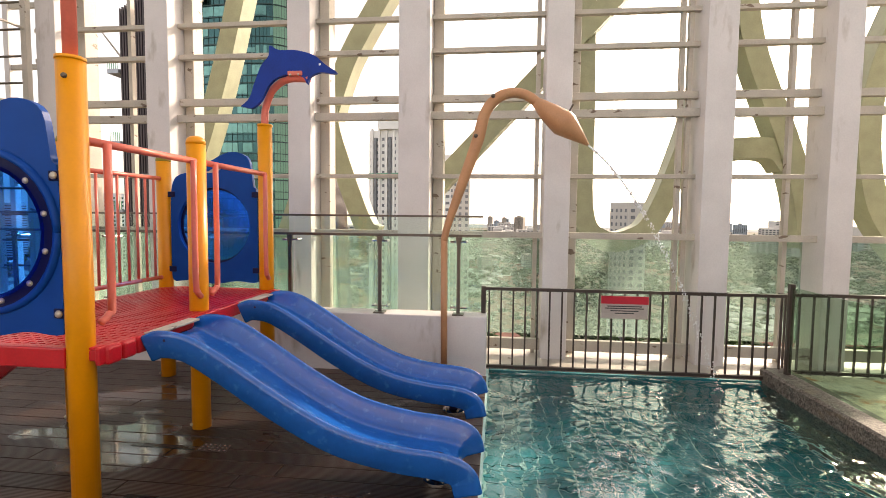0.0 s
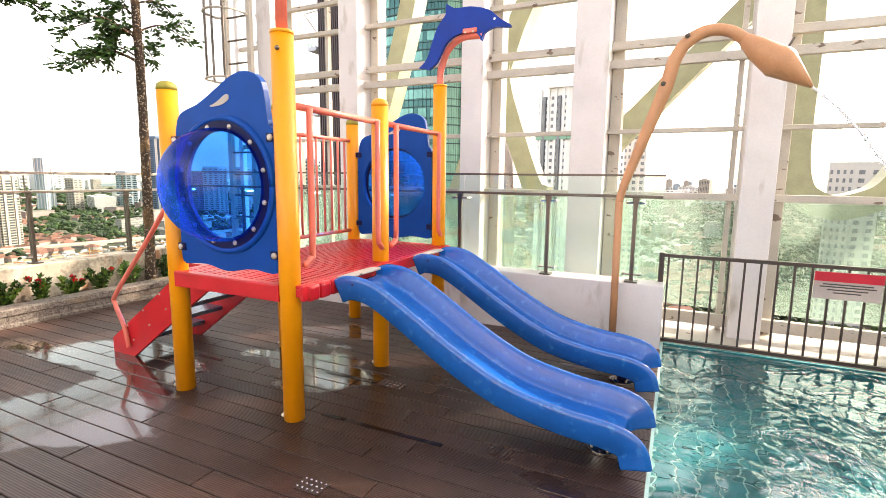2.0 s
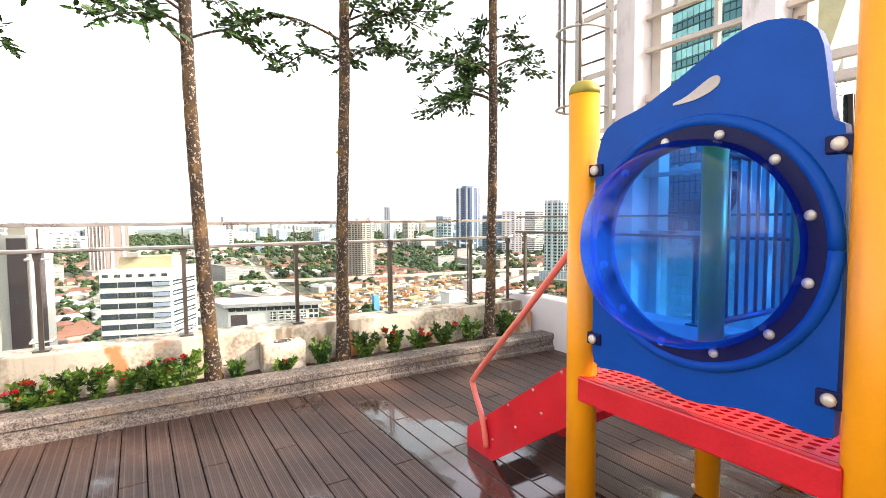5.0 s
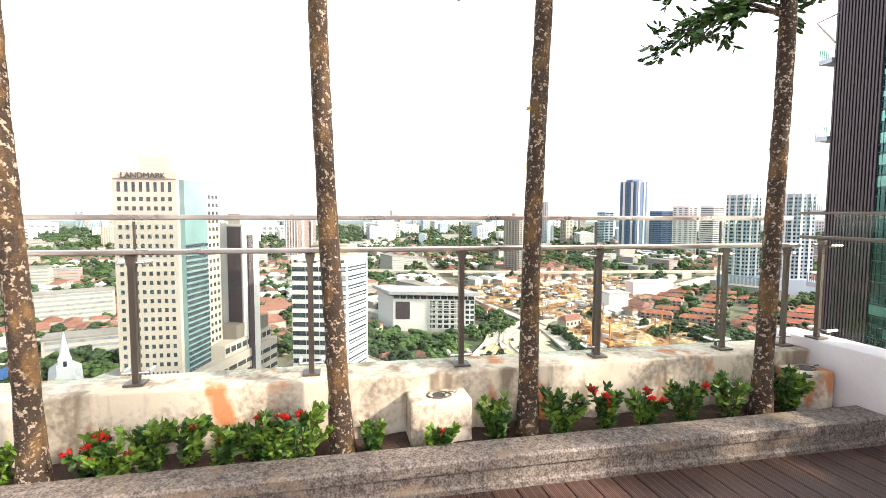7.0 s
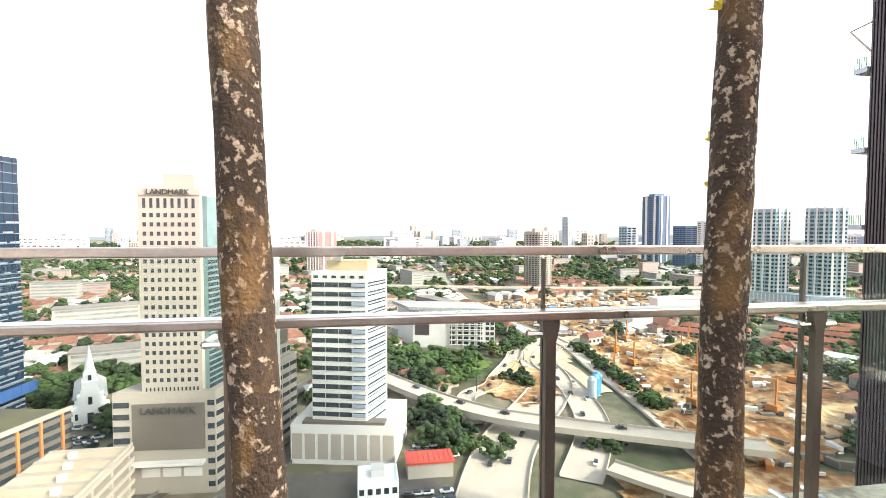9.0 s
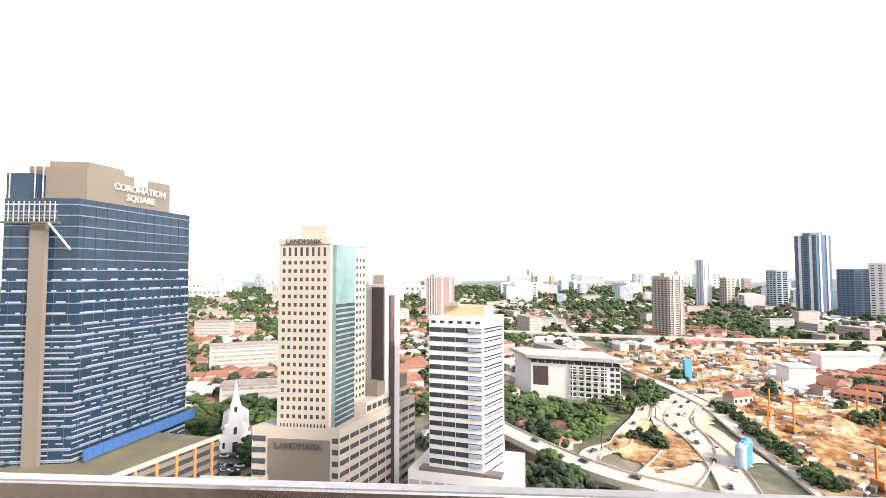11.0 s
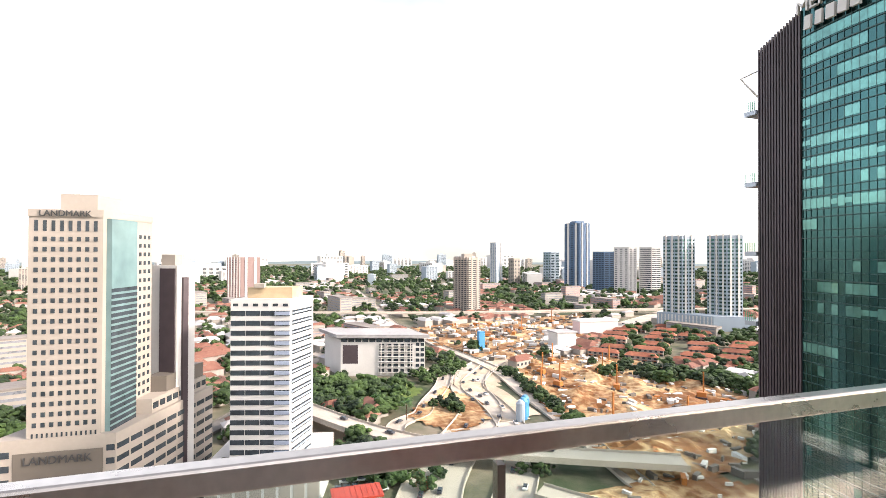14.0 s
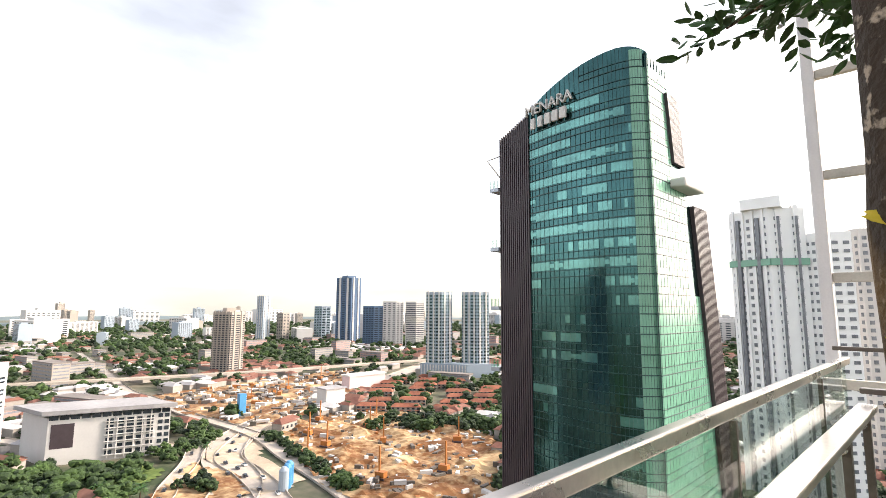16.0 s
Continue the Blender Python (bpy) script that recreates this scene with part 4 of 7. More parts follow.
# ---- trees and plants on the terrace ----
def leaf_mesh(name, spots, material, parent, kind=""):
    """Folded leaf blades: spots of (base, direction, side, length, width)."""
    vs, fs = [], []
    for b, d, s, L, W in spots:
        up = d.cross(s).normalized() * W * 0.18
        i = len(vs)
        vs += [b, b + d * L * 0.35 + s * W + up, b + d * L * 0.75 + s * W * 0.8 + up, b + d * L, b + d * L * 0.75 - s * W * 0.8 + up, b + d * L * 0.35 - s * W + up, b + d * L * 0.5]
        fs += [(i, i + 1, i + 6), (i + 1, i + 2, i + 6), (i + 2, i + 3, i + 6), (i + 3, i + 4, i + 6), (i + 4, i + 5, i + 6), (i + 5, i, i + 6)]
    me = bpy.data.meshes.new(name)
    me.from_pydata([tuple(v) for v in vs], [], fs)
    me.materials.append(material)
    ob = new(name, me)
    ob.parent = parent
    return tagged(ob, "", "", "", kind)


def rand_dir(rng, up=0.0):
    v = Vector((rng.gauss(0, 1), rng.gauss(0, 1), rng.gauss(0, 0.6) + up))
    return v.normalized()


def tree(x, y, lean_x, lean_y, seed, label, low, limbs=()):
    rng = random.Random(seed)
    t = thing("tree", label, "tree", "terrace trees", at=(x, y, 0.105))
    pts, rad = [], []
    for i in range(15):
        f = i / 14
        z = f * 5.4
        pts.append((lean_x * f * 1.7 + 0.012 * math.sin(f * 9 + seed), lean_y * f * 1.7 + 0.015 * math.sin(f * 7 + seed * 2), z))
        rad.append(0.062 - 0.024 * f + (0.02 if i == 0 else 0))
    bm = bmesh.new()
    tube(bm, pts, rad, 14, curve=5)
    for v in bm.verts:
        w = noise.noise(v.co * 14 + Vector((seed, 0, 0))) * 0.006
        c = Vector((lean_x * 1.7 * v.co.z / 5.4, lean_y * 1.7 * v.co.z / 5.4, v.co.z))
        o = (v.co - c)
        o.z = 0
        if o.length > 1e-4:
            v.co += o.normalized() * w
    part("trunk", bm, M_BARK, t, "mottled dark trunk with pale lichen patches", True)
    spots = []
    for k in range(21 + len(limbs)):
        z = low + rng.random() * (5.2 - low)
        f = z / 5.4
        base = Vector((lean_x * f * 1.7, lean_y * f * 1.7, z))
        a = rng.uniform(0, 2 * math.pi)
        L = rng.uniform(0.5, 1.15)
        d = Vector((math.cos(a) * 0.75, math.sin(a), rng.uniform(-0.05, 0.35)))
        if d.x < -0.3:
            d.x *= 0.6
        if k >= 21:
            z, d, L = limbs[k - 21]
            d = Vector(d)
            base = Vector((0, 0, z))
        mid = base + d * L * 0.5 + Vector((0, 0, 0.08))
        tip = base + d * L + Vector((0, 0, -0.12))
        bp = smooth_path([base, mid, tip], 5)
        part("limb", tubebm(bp, [0.014, 0.004], 6), M_BARK, t)
        for j, p in enumerate(bp[3:]):
            for q in range(rng.randint(2, 3)):
                td = (d + rand_dir(rng, -0.1) * 0.9).normalized()
                tl = rng.uniform(0.10, 0.24)
                for s in range(7):
                    o = p + td * tl * (s + 1) / 7
                    side = td.cross(Vector((0, 0, 1)))
                    side = side.normalized() if side.length > 0.05 else Vector((1, 0, 0))
                    ld = (td * 0.7 + side * (1 if s % 2 else -1) * 0.8 + Vector((0, 0, rng.uniform(-0.5, 0.15)))).normalized()
                    sd = ld.cross(rand_dir(rng, 1.0))
                    spots.append((o, ld, sd.normalized() if sd.length > 0.01 else side, rng.uniform(0.055, 0.10), rng.uniform(0.012, 0.020)))
    leaf_mesh("crown", spots, M_LEAF, t, "stuff")
    if seed == 2:
        for z, a in ((1.56, 3.95), (1.69, 3.85), (2.03, 4.4)):
            f = z / 5.4
            b = Vector((lean_x * f * 1.7 + 0.05 * math.cos(a), lean_y * f * 1.7 + 0.05 * math.sin(a), z))
            sp_ = []
            for q in range(4):
                d = (Vector((math.cos(a) * 0.6, math.sin(a) * 0.6, 0.6)) + rand_dir(rng) * 0.5).normalized()
                sp_.append((b, d, d.orthogonal().normalized(), 0.034, 0.008))
            leaf_mesh("shoot", sp_, mat("young_leaf", (0.55, 0.42, 0.04), 0.5), t)
    return t


tree(-5.491, -0.064, 0.0, -0.10, 1, "slender mottled tree trunk with a leafy crown in the planter", 2.75)
tree(-5.487, 1.102, -0.01, 0.05, 2, "slender mottled tree trunk with yellow shoots in the planter", 2.85)
tree(-5.472, 2.825, 0.0, 0.05, 3, "slender tree trunk beside the cream drain box in the planter", 2.6, [(2.74, (-0.42, -0.80, 0.0), 0.68), (2.74, (-0.75, -0.70, 0.0), 0.70), (2.72, (-0.2, -0.8, 0.0), 0.62)])
tree(-5.42, -1.60, 0.0, -0.05, 4, "slender mottled tree trunk near the planter's red ixora", 2.9)

rng = random.Random(11)


def shrub(y, x, h, w, flowers, n, light):
    t = thing("ixora_shrub", "low green ixora shrub with red flower heads" if flowers else "low green leafy shrub without flowers", "shrub", "planter shrubs", at=(x, y, 0.115))
    spots = []
    bm = bmesh.new()
    tips = []
    for k in range(n):
        a = rng.uniform(0, 6.283)
        r = rng.random() ** 0.6 * w
        tip = Vector((math.cos(a) * r * 0.7, math.sin(a) * r, h * rng.uniform(0.55, 1.05)))
        tips.append(tip)
        st_ = smooth_path([Vector((0.02 * math.cos(a), 0.02 * math.sin(a), 0)), tip * 0.5 + Vector((0, 0, h * 0.1)), tip], 3)
        tube(bm, st_, 0.004, 4)
        for p in st_[1:]:
            for q in range(7):
                d = (rand_dir(rng, 0.5) + Vector((math.cos(a), math.sin(a), 0.4)) * 0.5).normalized()
                sd = d.cross(rand_dir(rng, 0.7))
                if sd.length > 0.05:
                    spots.append((p, d, sd.normalized(), rng.uniform(0.035, 0.065), rng.uniform(0.009, 0.015)))
    tagged(part("woody_stem", bm, M_BARK, t), "", "", "", "stuff")
    half = len(spots) // 2
    leaf_mesh("leaves", spots[:half], M_LEAF, t, "stuff")
    leaf_mesh("young_leaves", spots[half:], M_LEAF_L, t, "stuff")
    for k in range(flowers + (1 if flowers > 1 else 0)):
        c = tips[k % len(tips)] + Vector((0.02, 0, 0.018))
        sp_ = []
        for q in range(30):
            d = rand_dir(rng, 0.6)
            sp_.append((c + d * 0.012, d, d.orthogonal().normalized(), rng.uniform(0.016, 0.026), 0.008))
        leaf_mesh("flower_head", sp_, M_FLOWER, t)


for y, x, h, w, fl, n, lt in ((-1.33, -5.42, 0.20, 0.13, 4, 9, 0), (-1.05, -5.45, 0.25, 0.15, 0, 11, 1), (-0.88, -5.5, 0.24, 0.13, 1, 9, 0), (-0.52, -5.44, 0.27, 0.17, 2, 13, 1), (-0.70, -5.40, 0.21, 0.14, 1, 10, 0), (-0.41, -5.38, 0.23, 0.14, 1, 11, 0), (-1.20, -5.38, 0.20, 0.13, 1, 9, 0), (-0.27, -5.42, 0.28, 0.17, 4, 14, 0), (0.13, -5.45, 0.14, 0.12, 0, 8, 0), (0.52, -5.37, 0.17, 0.10, 1, 6, 1), (0.88, -5.44, 0.26, 0.13, 0, 13, 1), (1.30, -5.43, 0.27, 0.15, 0, 14, 1), (1.62, -5.44, 0.27, 0.14, 3, 12, 0), (1.90, -5.46, 0.23, 0.14, 2, 10, 0), (2.2, -5.44, 0.26, 0.15, 1, 12, 0), (2.55, -5.45, 0.26, 0.15, 0, 12, 1), (3.02, -5.45, 0.30, 0.15, 0, 13, 0), (-1.75, -5.42, 0.22, 0.15, 1, 10, 0), (-2.15, -5.45, 0.22, 0.15, 3, 10, 1), (-2.6, -5.45, 0.25, 0.16, 1, 11, 0), (-3.1, -5.45, 0.22, 0.15, 0, 10, 1)):
    shrub(y, x, h, w, fl, n, lt)


def drain_box(y0, y1):
    t = thing("drain_box", "stained cream concrete drain box in the planter", "drain box", "drain boxes", at=(-5.575, (y0 + y1) / 2, 0.09))
    h = (y1 - y0) / 2
    part("box_body", boxbm(-0.11, 0.11, -h, h, 0, 0.295, bevel=0.014), M_WALL, t)
    part("drain_ring", tubebm([(0.055 * math.cos(2 * math.pi * k / 16) + 0.01, 0.075 * math.sin(2 * math.pi * k / 16), 0.297) for k in range(17)], 0.007, 6), M_BROWNSTEEL, t)
    part("drain_hole", tubebm([(0.01, 0, 0.292), (0.01, 0, 0.298)], 0.042, 14), M_DARK, t)
    part("wire", tubebm([(0.03, 0.02, 0.300), (0.05, 0.06, 0.330), (0.02, 0.10, 0.310), (-0.03, 0.12, 0.300)], 0.003, 5, curve=4), M_DARK, t)


drain_box(0.35, 0.73)
drain_box(3.14, 3.44)

# ---- the city below ----
BEFORE_CITY = set(bpy.data.objects)
M_GROUNDC = mat("city_ground", (0.05, 0.075, 0.03), 0.95, var=0.3, scale=0.012, bump=0.0, bscale=0.12, col2=(0.19, 0.155, 0.115), patch=0.53, sharp=0.12)
M_ROAD = mat("road_concrete", (0.40, 0.35, 0.30), 0.9, var=0.2, scale=0.05, bump=0.0, bscale=0.7)
M_ASPHALT = mat("asphalt", (0.10, 0.092, 0.085), 0.9, var=0.3, scale=0.05, bump=0.0, bscale=0.7)
M_EARTH = mat("orange_earth", (0.30, 0.125, 0.04), 0.95, var=0.45, scale=0.045, bump=0.0, bscale=0.30, col2=(0.50, 0.36, 0.20), sharp=0.09)
M_WOOD = mat("woods", (0.008, 0.024, 0.009), 0.9, var=0.45, scale=0.06, bump=0.0, bscale=0.8, col2=(0.050, 0.092, 0.020), sharp=0.14)
M_WOODL = mat("rain_trees", (0.024, 0.062, 0.008), 0.9, var=0.45, scale=0.07, bump=0.0, bscale=0.9, col2=(0.12, 0.18, 0.022), sharp=0.12)
M_ROOF = mat("red_roof", (0.165, 0.052, 0.034), 0.85, var=0.3, scale=0.03, bump=0.0, bscale=0.4, col2=(0.25, 0.125, 0.09))
M_LAWN = mat("lawn", (0.07, 0.13, 0.02), 0.95, var=0.3, scale=0.12, bump=0.0, bscale=0.9, col2=(0.16, 0.20, 0.05))
M_HWALL = mat("house_wall", (0.30, 0.27, 0.24), 0.85, var=0.15, scale=0.05, bump=0.0, bscale=0.5)
M_GREYROOF = mat("grey_roof", (0.30, 0.29, 0.29), 0.7, var=0.25, scale=0.05, bump=0.0, bscale=0.5)
M_BEIGE = mat("beige_stone", (0.30, 0.262, 0.228), 0.75, var=0.08, scale=0.1, bump=0.0, bscale=1.0)
M_OFFWHITE = mat("offwhite_render", (0.52, 0.50, 0.48), 0.75, var=0.07, scale=0.1, bump=0.0, bscale=1.0)
M_WIN = mat("dark_window", (0.035, 0.045, 0.055), 0.15, var=0.4, scale=0.3, bump=0.0, bscale=1.0)
M_GREYWIN = mat("grey_window", (0.17, 0.18, 0.20), 0.3, var=0.3, scale=0.3, bump=0.0, bscale=1.0)
M_BLUEG = mat("blue_curtain_glass", (0.011, 0.028, 0.053), 0.12, var=0.3, scale=0.12, bump=0.0, bscale=0.6, spec=0.5)
M_TEALG = mat("teal_curtain_glass", (0.032, 0.092, 0.092), 0.13, metal=0.9, var=0.25, scale=0.12, bump=0.0, bscale=0.5, spec=0.9)
M_TEALL = mat("pale_teal_glass", (0.09, 0.25, 0.225), 0.14, metal=0.6, var=0.3, scale=0.4, bump=0.0, bscale=1.5, spec=0.9)
M_TEALD = mat("dark_teal_frame", (0.010, 0.045, 0.042), 0.4, var=0.2, scale=0.3, bump=0.0)
# paler than the front glass: the sunlit look of the side is in this colour
M_TEALSIDE = mat("sunlit_mint_glass", (0.15, 0.33, 0.24), 0.2, metal=0.0, var=0.14, scale=0.12, bump=0.0, bscale=0.6, spec=0.5)
M_SILVER = mat("silver_band", (0.30, 0.33, 0.37), 0.35, metal=0.4, var=0.1, scale=0.2, bump=0.0)
M_TAUPE = mat("taupe_panel", (0.115, 0.098, 0.082), 0.7, var=0.08, scale=0.1, bump=0.0)
M_FIN = mat("dark_fin", (0.055, 0.04, 0.045), 0.45, var=0.2, scale=0.3, bump=0.0)
M_TOWERBLUE = mat("slate_blue_cladding", (0.05, 0.10, 0.18), 0.5, var=0.15, scale=0.05, bump=0.0)
M_PALEBLUE = mat("pale_blue_render", (0.27, 0.32, 0.37), 0.7, var=0.1, scale=0.05, bump=0.0)
M_CRANE = mat("crane_orange", (0.36, 0.13, 0.03), 0.5, var=0.1)
M_SILO = mat("silo_blue", (0.05, 0.22, 0.42), 0.5, var=0.15, scale=0.3)
M_CAR = [mat("car_white", (0.7, 0.7, 0.7), 0.3, bump=0), mat("car_dark", (0.04, 0.04, 0.05), 0.3, bump=0), mat("car_red", (0.4, 0.03, 0.02), 0.3, bump=0)]

bm = bmesh.new()
bmesh.ops.create_circle(bm, cap_ends=True, radius=4850, segments=96, matrix=Matrix.Translation((0, 0, GROUND)))
structure("ground", bm, M_GROUNDC, "city ground of greenery, lots and streets", "ground")


def strip(name, pts, width, z, material, label, thick=0.5):
    ps = smooth_path([(x, y, 0) for x, y in pts], 8)
    bm = bmesh.new()
    rows = []
    for i, p in enumerate(ps):
        d = (ps[min(i + 1, len(ps) - 1)] - ps[max(i - 1, 0)]).normalized()
        s = Vector((-d.y, d.x, 0)) * width / 2
        zz = z if not isinstance(z, (tuple, list)) else z[0] + (z[1] - z[0]) * i / (len(ps) - 1)
        rows.append([bm.verts.new((*(p + s * k).xy, zz - dz)) for k, dz in ((1, thick), (1, -0.9), (0.96, -0.9), (0.96, 0), (-0.96, 0), (-0.96, -0.9), (-1, -0.9), (-1, thick))])
    for a, b in zip(rows, rows[1:]):
        for j in range(7):
            bm.faces.new((a[j], a[j + 1], b[j + 1], b[j]))
    bmesh.ops.recalc_face_normals(bm, faces=bm.faces)
    return structure(name, bm, material, label, "road")


G0 = GROUND
ROADS = {
    "road": ([(-120, 30), (-160, 45), (-188, 60), (-242, 97), (-290, 108), (-330, 130), (-372, 178), (-420, 260), (-500, 400), (-640, 620)], 22, M_ROAD),
    "road_2": ([(-150, 70), (-187, 93), (-225, 104), (-256, 108), (-294, 112), (-345, 150)], 14, M_ROAD),
    "road_3": ([(-290, -10), (-237, 21), (-205, 44), (-185, 70), (-150, 140)], 11, M_ROAD),
    "road_4": ([(-200, 46), (-232, 50), (-246, 66), (-262, 74), (-300, 95), (-330, 100), (-350, 60), (-420, 20)], 9, M_ROAD),
    "road_5": ([(-120, -95), (-181, -57), (-235, -41), (-300, -10), (-400, 25)], 10, M_ASPHALT),
    "road_6": ([(-160, -60), (-190, -97), (-223, -130), (-260, -190), (-330, -330), (-420, -520)], 12, M_ASPHALT),
    "railway": ([(-147, 119), (-207, 128), (-268, 134), (-330, 140), (-430, 128), (-512, 126), (-581, 120), (-768, 133), (-1100, 150)], 9, M_ROAD),
    "road_7": ([(-700, -120), (-640, 60), (-590, 250), (-560, 480), (-500, 700)], 12, M_ROAD),
    "road_8": ([(-240, -106), (-300, -90), (-380, -110), (-520, -150)], 8, M_ASPHALT),
}
for i, (k, (pts, w, m)) in enumerate(ROADS.items()):
    strip(k, pts, w, G0 + (6.0 if k == "road_3" else 7.0 if k == "road_7" else 0.35 + 0.05 * i), m, "pale concrete road through the city" if m is M_ROAD else "dark asphalt road through the city", 1.4 if k in ("road_3", "road_7") else 0.3)

# orange construction site
bm = bmesh.new()
SITE = [(-323, 153), (-349, 200), (-349, 239), (-300, 255), (-235, 264), (-163, 200), (-145, 150), (-151, 120), (-226, 128)]


def inside(x, y, poly):
    c = False
    for (x1, y1), (x2, y2) in zip(poly, poly[1:] + poly[:1]):
        if (y1 > y) != (y2 > y) and x < (x2 - x1) * (y - y1) / (y2 - y1) + x1:
            c = not c
    return c


def patch(poly, step, amp, name, material, label, lift=0.25):
    xs = [p[0] for p in poly]
    ys_ = [p[1] for p in poly]
    bm = bmesh.new()
    vv = {}
    nx, ny = int((max(xs) - min(xs)) / step), int((max(ys_) - min(ys_)) / step)
    def vert(i, j):
        if (i, j) not in vv:
            x, y = min(xs) + i * step, min(ys_) + j * step
            vv[i, j] = bm.verts.new((x, y, G0 + lift + amp * max(0, noise.noise(Vector((x * 0.06, y * 0.06, 3))) + 0.1) + amp * 0.4 * noise.noise(Vector((x * 0.3, y * 0.3, 7)))))
        return vv[i, j]
    for i in range(nx):
        for j in range(ny):
            if inside(min(xs) + (i + 0.5) * step, min(ys_) + (j + 0.5) * step, poly):
                bm.faces.new((vert(i, j), vert(i + 1, j), vert(i + 1, j + 1), vert(i, j + 1)))
    return structure(name, bm, material, label, "ground")


patch(SITE, 3.0, 4.5, "earthworks", M_EARTH, "orange earth of the construction site", 0.6)
patch([(-530, 133), (-588, 385), (-460, 320), (-374, 244), (-350, 150), (-428, 127)], 4.0, 2.5, "earthworks_2", M_EARTH, "pale earth of the far construction site", 0.5)
patch([(-222, 100), (-262, 104), (-300, 100), (-345, 135), (-372, 185), (-350, 188), (-323, 150), (-285, 126), (-228, 124)], 4.0, 1.0, "earthworks_4", mat("pale_sand", (0.42, 0.34, 0.25), 0.95, var=0.25, scale=0.08, bump=0.0, bscale=0.5), "pale sand beside the new road", 0.28)
patch([(-246, 58), (-262, 70), (-290, 92), (-262, 104), (-228, 96), (-215, 74)], 3.0, 1.5, "earthworks_3", M_EARTH, "sandy island inside the road loop", 0.5)


def toward(p, q, c=(0, 0)):
    d = Vector((q[0] - p[0], q[1] - p[1], 0))
    L = d.length
    d /= L
    n = Vector((d.y, -d.x, 0))
    mid = Vector(((p[0] + q[0]) / 2, (p[1] + q[1]) / 2, 0))
    if n.dot(Vector((c[0], c[1], 0)) - mid) < 0:
        n = -n
    return d, n, L


def face_items(p, q, z0, z1, rows, cols, wf, hf, depth=0.12, out=0.0, pad=0.0):
    d, n, L = toward(p, q)
    it = []
    for i in range(cols):
        u = pad + (i + 0.5) / cols * (L - 2 * pad)
        for j in range(rows):
            z = z0 + (j + 0.5) / rows * (z1 - z0)
            c = Vector((p[0], p[1], z)) + d * u + n * out
            it.append((c, d * ((L - 2 * pad) / cols * wf / 2), n * depth, Vector((0, 0, (z1 - z0) / rows * hf / 2))))
    return it


def block(bm, K, L, R, z0, z1):
    """A box on the corner K with sides towards L and R."""
    B = (L[0] + R[0] - K[0], L[1] + R[1] - K[1])
    prism(bm, [K, L, B, R], "z", z0, z1)
    return bm


def text(name, body, p, q, z, size, material, parent, out=0.4, depth=0.15):
    cu = bpy.data.curves.new(name, "FONT")
    cu.body, cu.size, cu.extrude, cu.align_x, cu.align_y = body, size, depth, "CENTER", "CENTER"
    d, n, L = toward(p, q)
    if d.cross(Vector((0, 0, 1))).dot(n) < 0:
        d = -d
    ob = new(name, cu)
    m = Matrix((d, Vector((0, 0, 1)), d.cross(Vector((0, 0, 1))))).transposed().to_4x4()
    m.translation = Vector(((p[0] + q[0]) / 2, (p[1] + q[1]) / 2, z)) + n * out
    dg = bpy.context.evaluated_depsgraph_get()
    me = bpy.data.meshes.new_from_object(ob.evaluated_get(dg))
    bpy.data.objects.remove(ob)
    me.materials.clear()
    me.materials.append(material)
    o2 = new(name, me)
    o2.matrix_world = m
    o2.parent = parent
    return o2


# blue glass tower with a taupe crown
rng2 = random.Random(77)
cs = thing("glass_tower", "blue glass office tower with a taupe sign crown and hoist", "office tower")
K, Lc, R = (-150.8, -124.7), (-147.5, -146.5), (-198.5, -117.5)
part("tower_body", block(bmesh.new(), K, Lc, R, G0, 25.6), M_BLUEG, cs)
part("podium", block(bmesh.new(), (-118, -112), (-125, -150), (-178, -92), G0, -57), M_WIN, cs)
for p, q, nb in ((K, R, 12), (K, Lc, 5)):
    pieces("floor_band", face_items(p, q, -78, 25.4, 30, 1, 1.0, 0.10, 0.25), mat("steel_blue_band", (0.13, 0.165, 0.22), 0.4, metal=0.3, bump=0.0), cs, "steel blue floor bands")
    # broken pale bands across the faces, denser in the lower part
    pieces("blind", [f for f in face_items(p, q, -78, 5, 24, nb * 3, 0.94, 0.24, 0.18) if rng.random() < (0.82 if f[0][2] < -15 else 0.5)], M_SILVER, cs, "pale bands across the glass")
    pieces("blind", [f for f in face_items(p, q, -76.3, -14.0, 18, nb * 2, 0.97, 0.10, 0.18) if rng2.random() < 0.7], M_SILVER, cs, "thin pale bands across the glass")
    pieces("mullion", face_items(p, q, -78, 25.4, 1, nb, 0.012, 1.0, 0.22), M_FIN, cs)
part("crown", block(bmesh.new(), (-154.5, -125.5), (-152, -143), (-189, -120), 25.6, 36.5), M_TAUPE, cs, "taupe crown wall")
part("crown_box", block(bmesh.new(), (-158, -128), (-156, -140), (-172, -126), 36.5, 39.0), M_TAUPE, cs)
part("glass_corner", block(bmesh.new(), (-148.6, -138.5), (-147.7, -146.4), (-157, -137.5), 25.6, 33.5), M_BLUEG, cs)
text("crown_sign", "CORONATION\nSQUARE", (-163, -124.2), (-187, -120.3), 30.2, 3.3, M_OFFWHITE, cs, 0.6)
part("sign_emblem", block(bmesh.new(), (-172.6, -122.0), (-172.4, -123.2), (-177.6, -121.2), 33.4, 37.6), M_OFFWHITE, cs)
part("service_shaft", block(bmesh.new(), (-148.6, -132.5), (-147.4, -132.7), (-148.0, -137.0), G0, 17.5), M_TAUPE, cs, "taupe service shaft")
hoist = part("hoist_platform", block(bmesh.new(), (-146.8, -127), (-145.4, -127.2), (-144.6, -145.5), 17.2, 17.8), M_BROWNSTEEL, cs, "steel hoist platform")
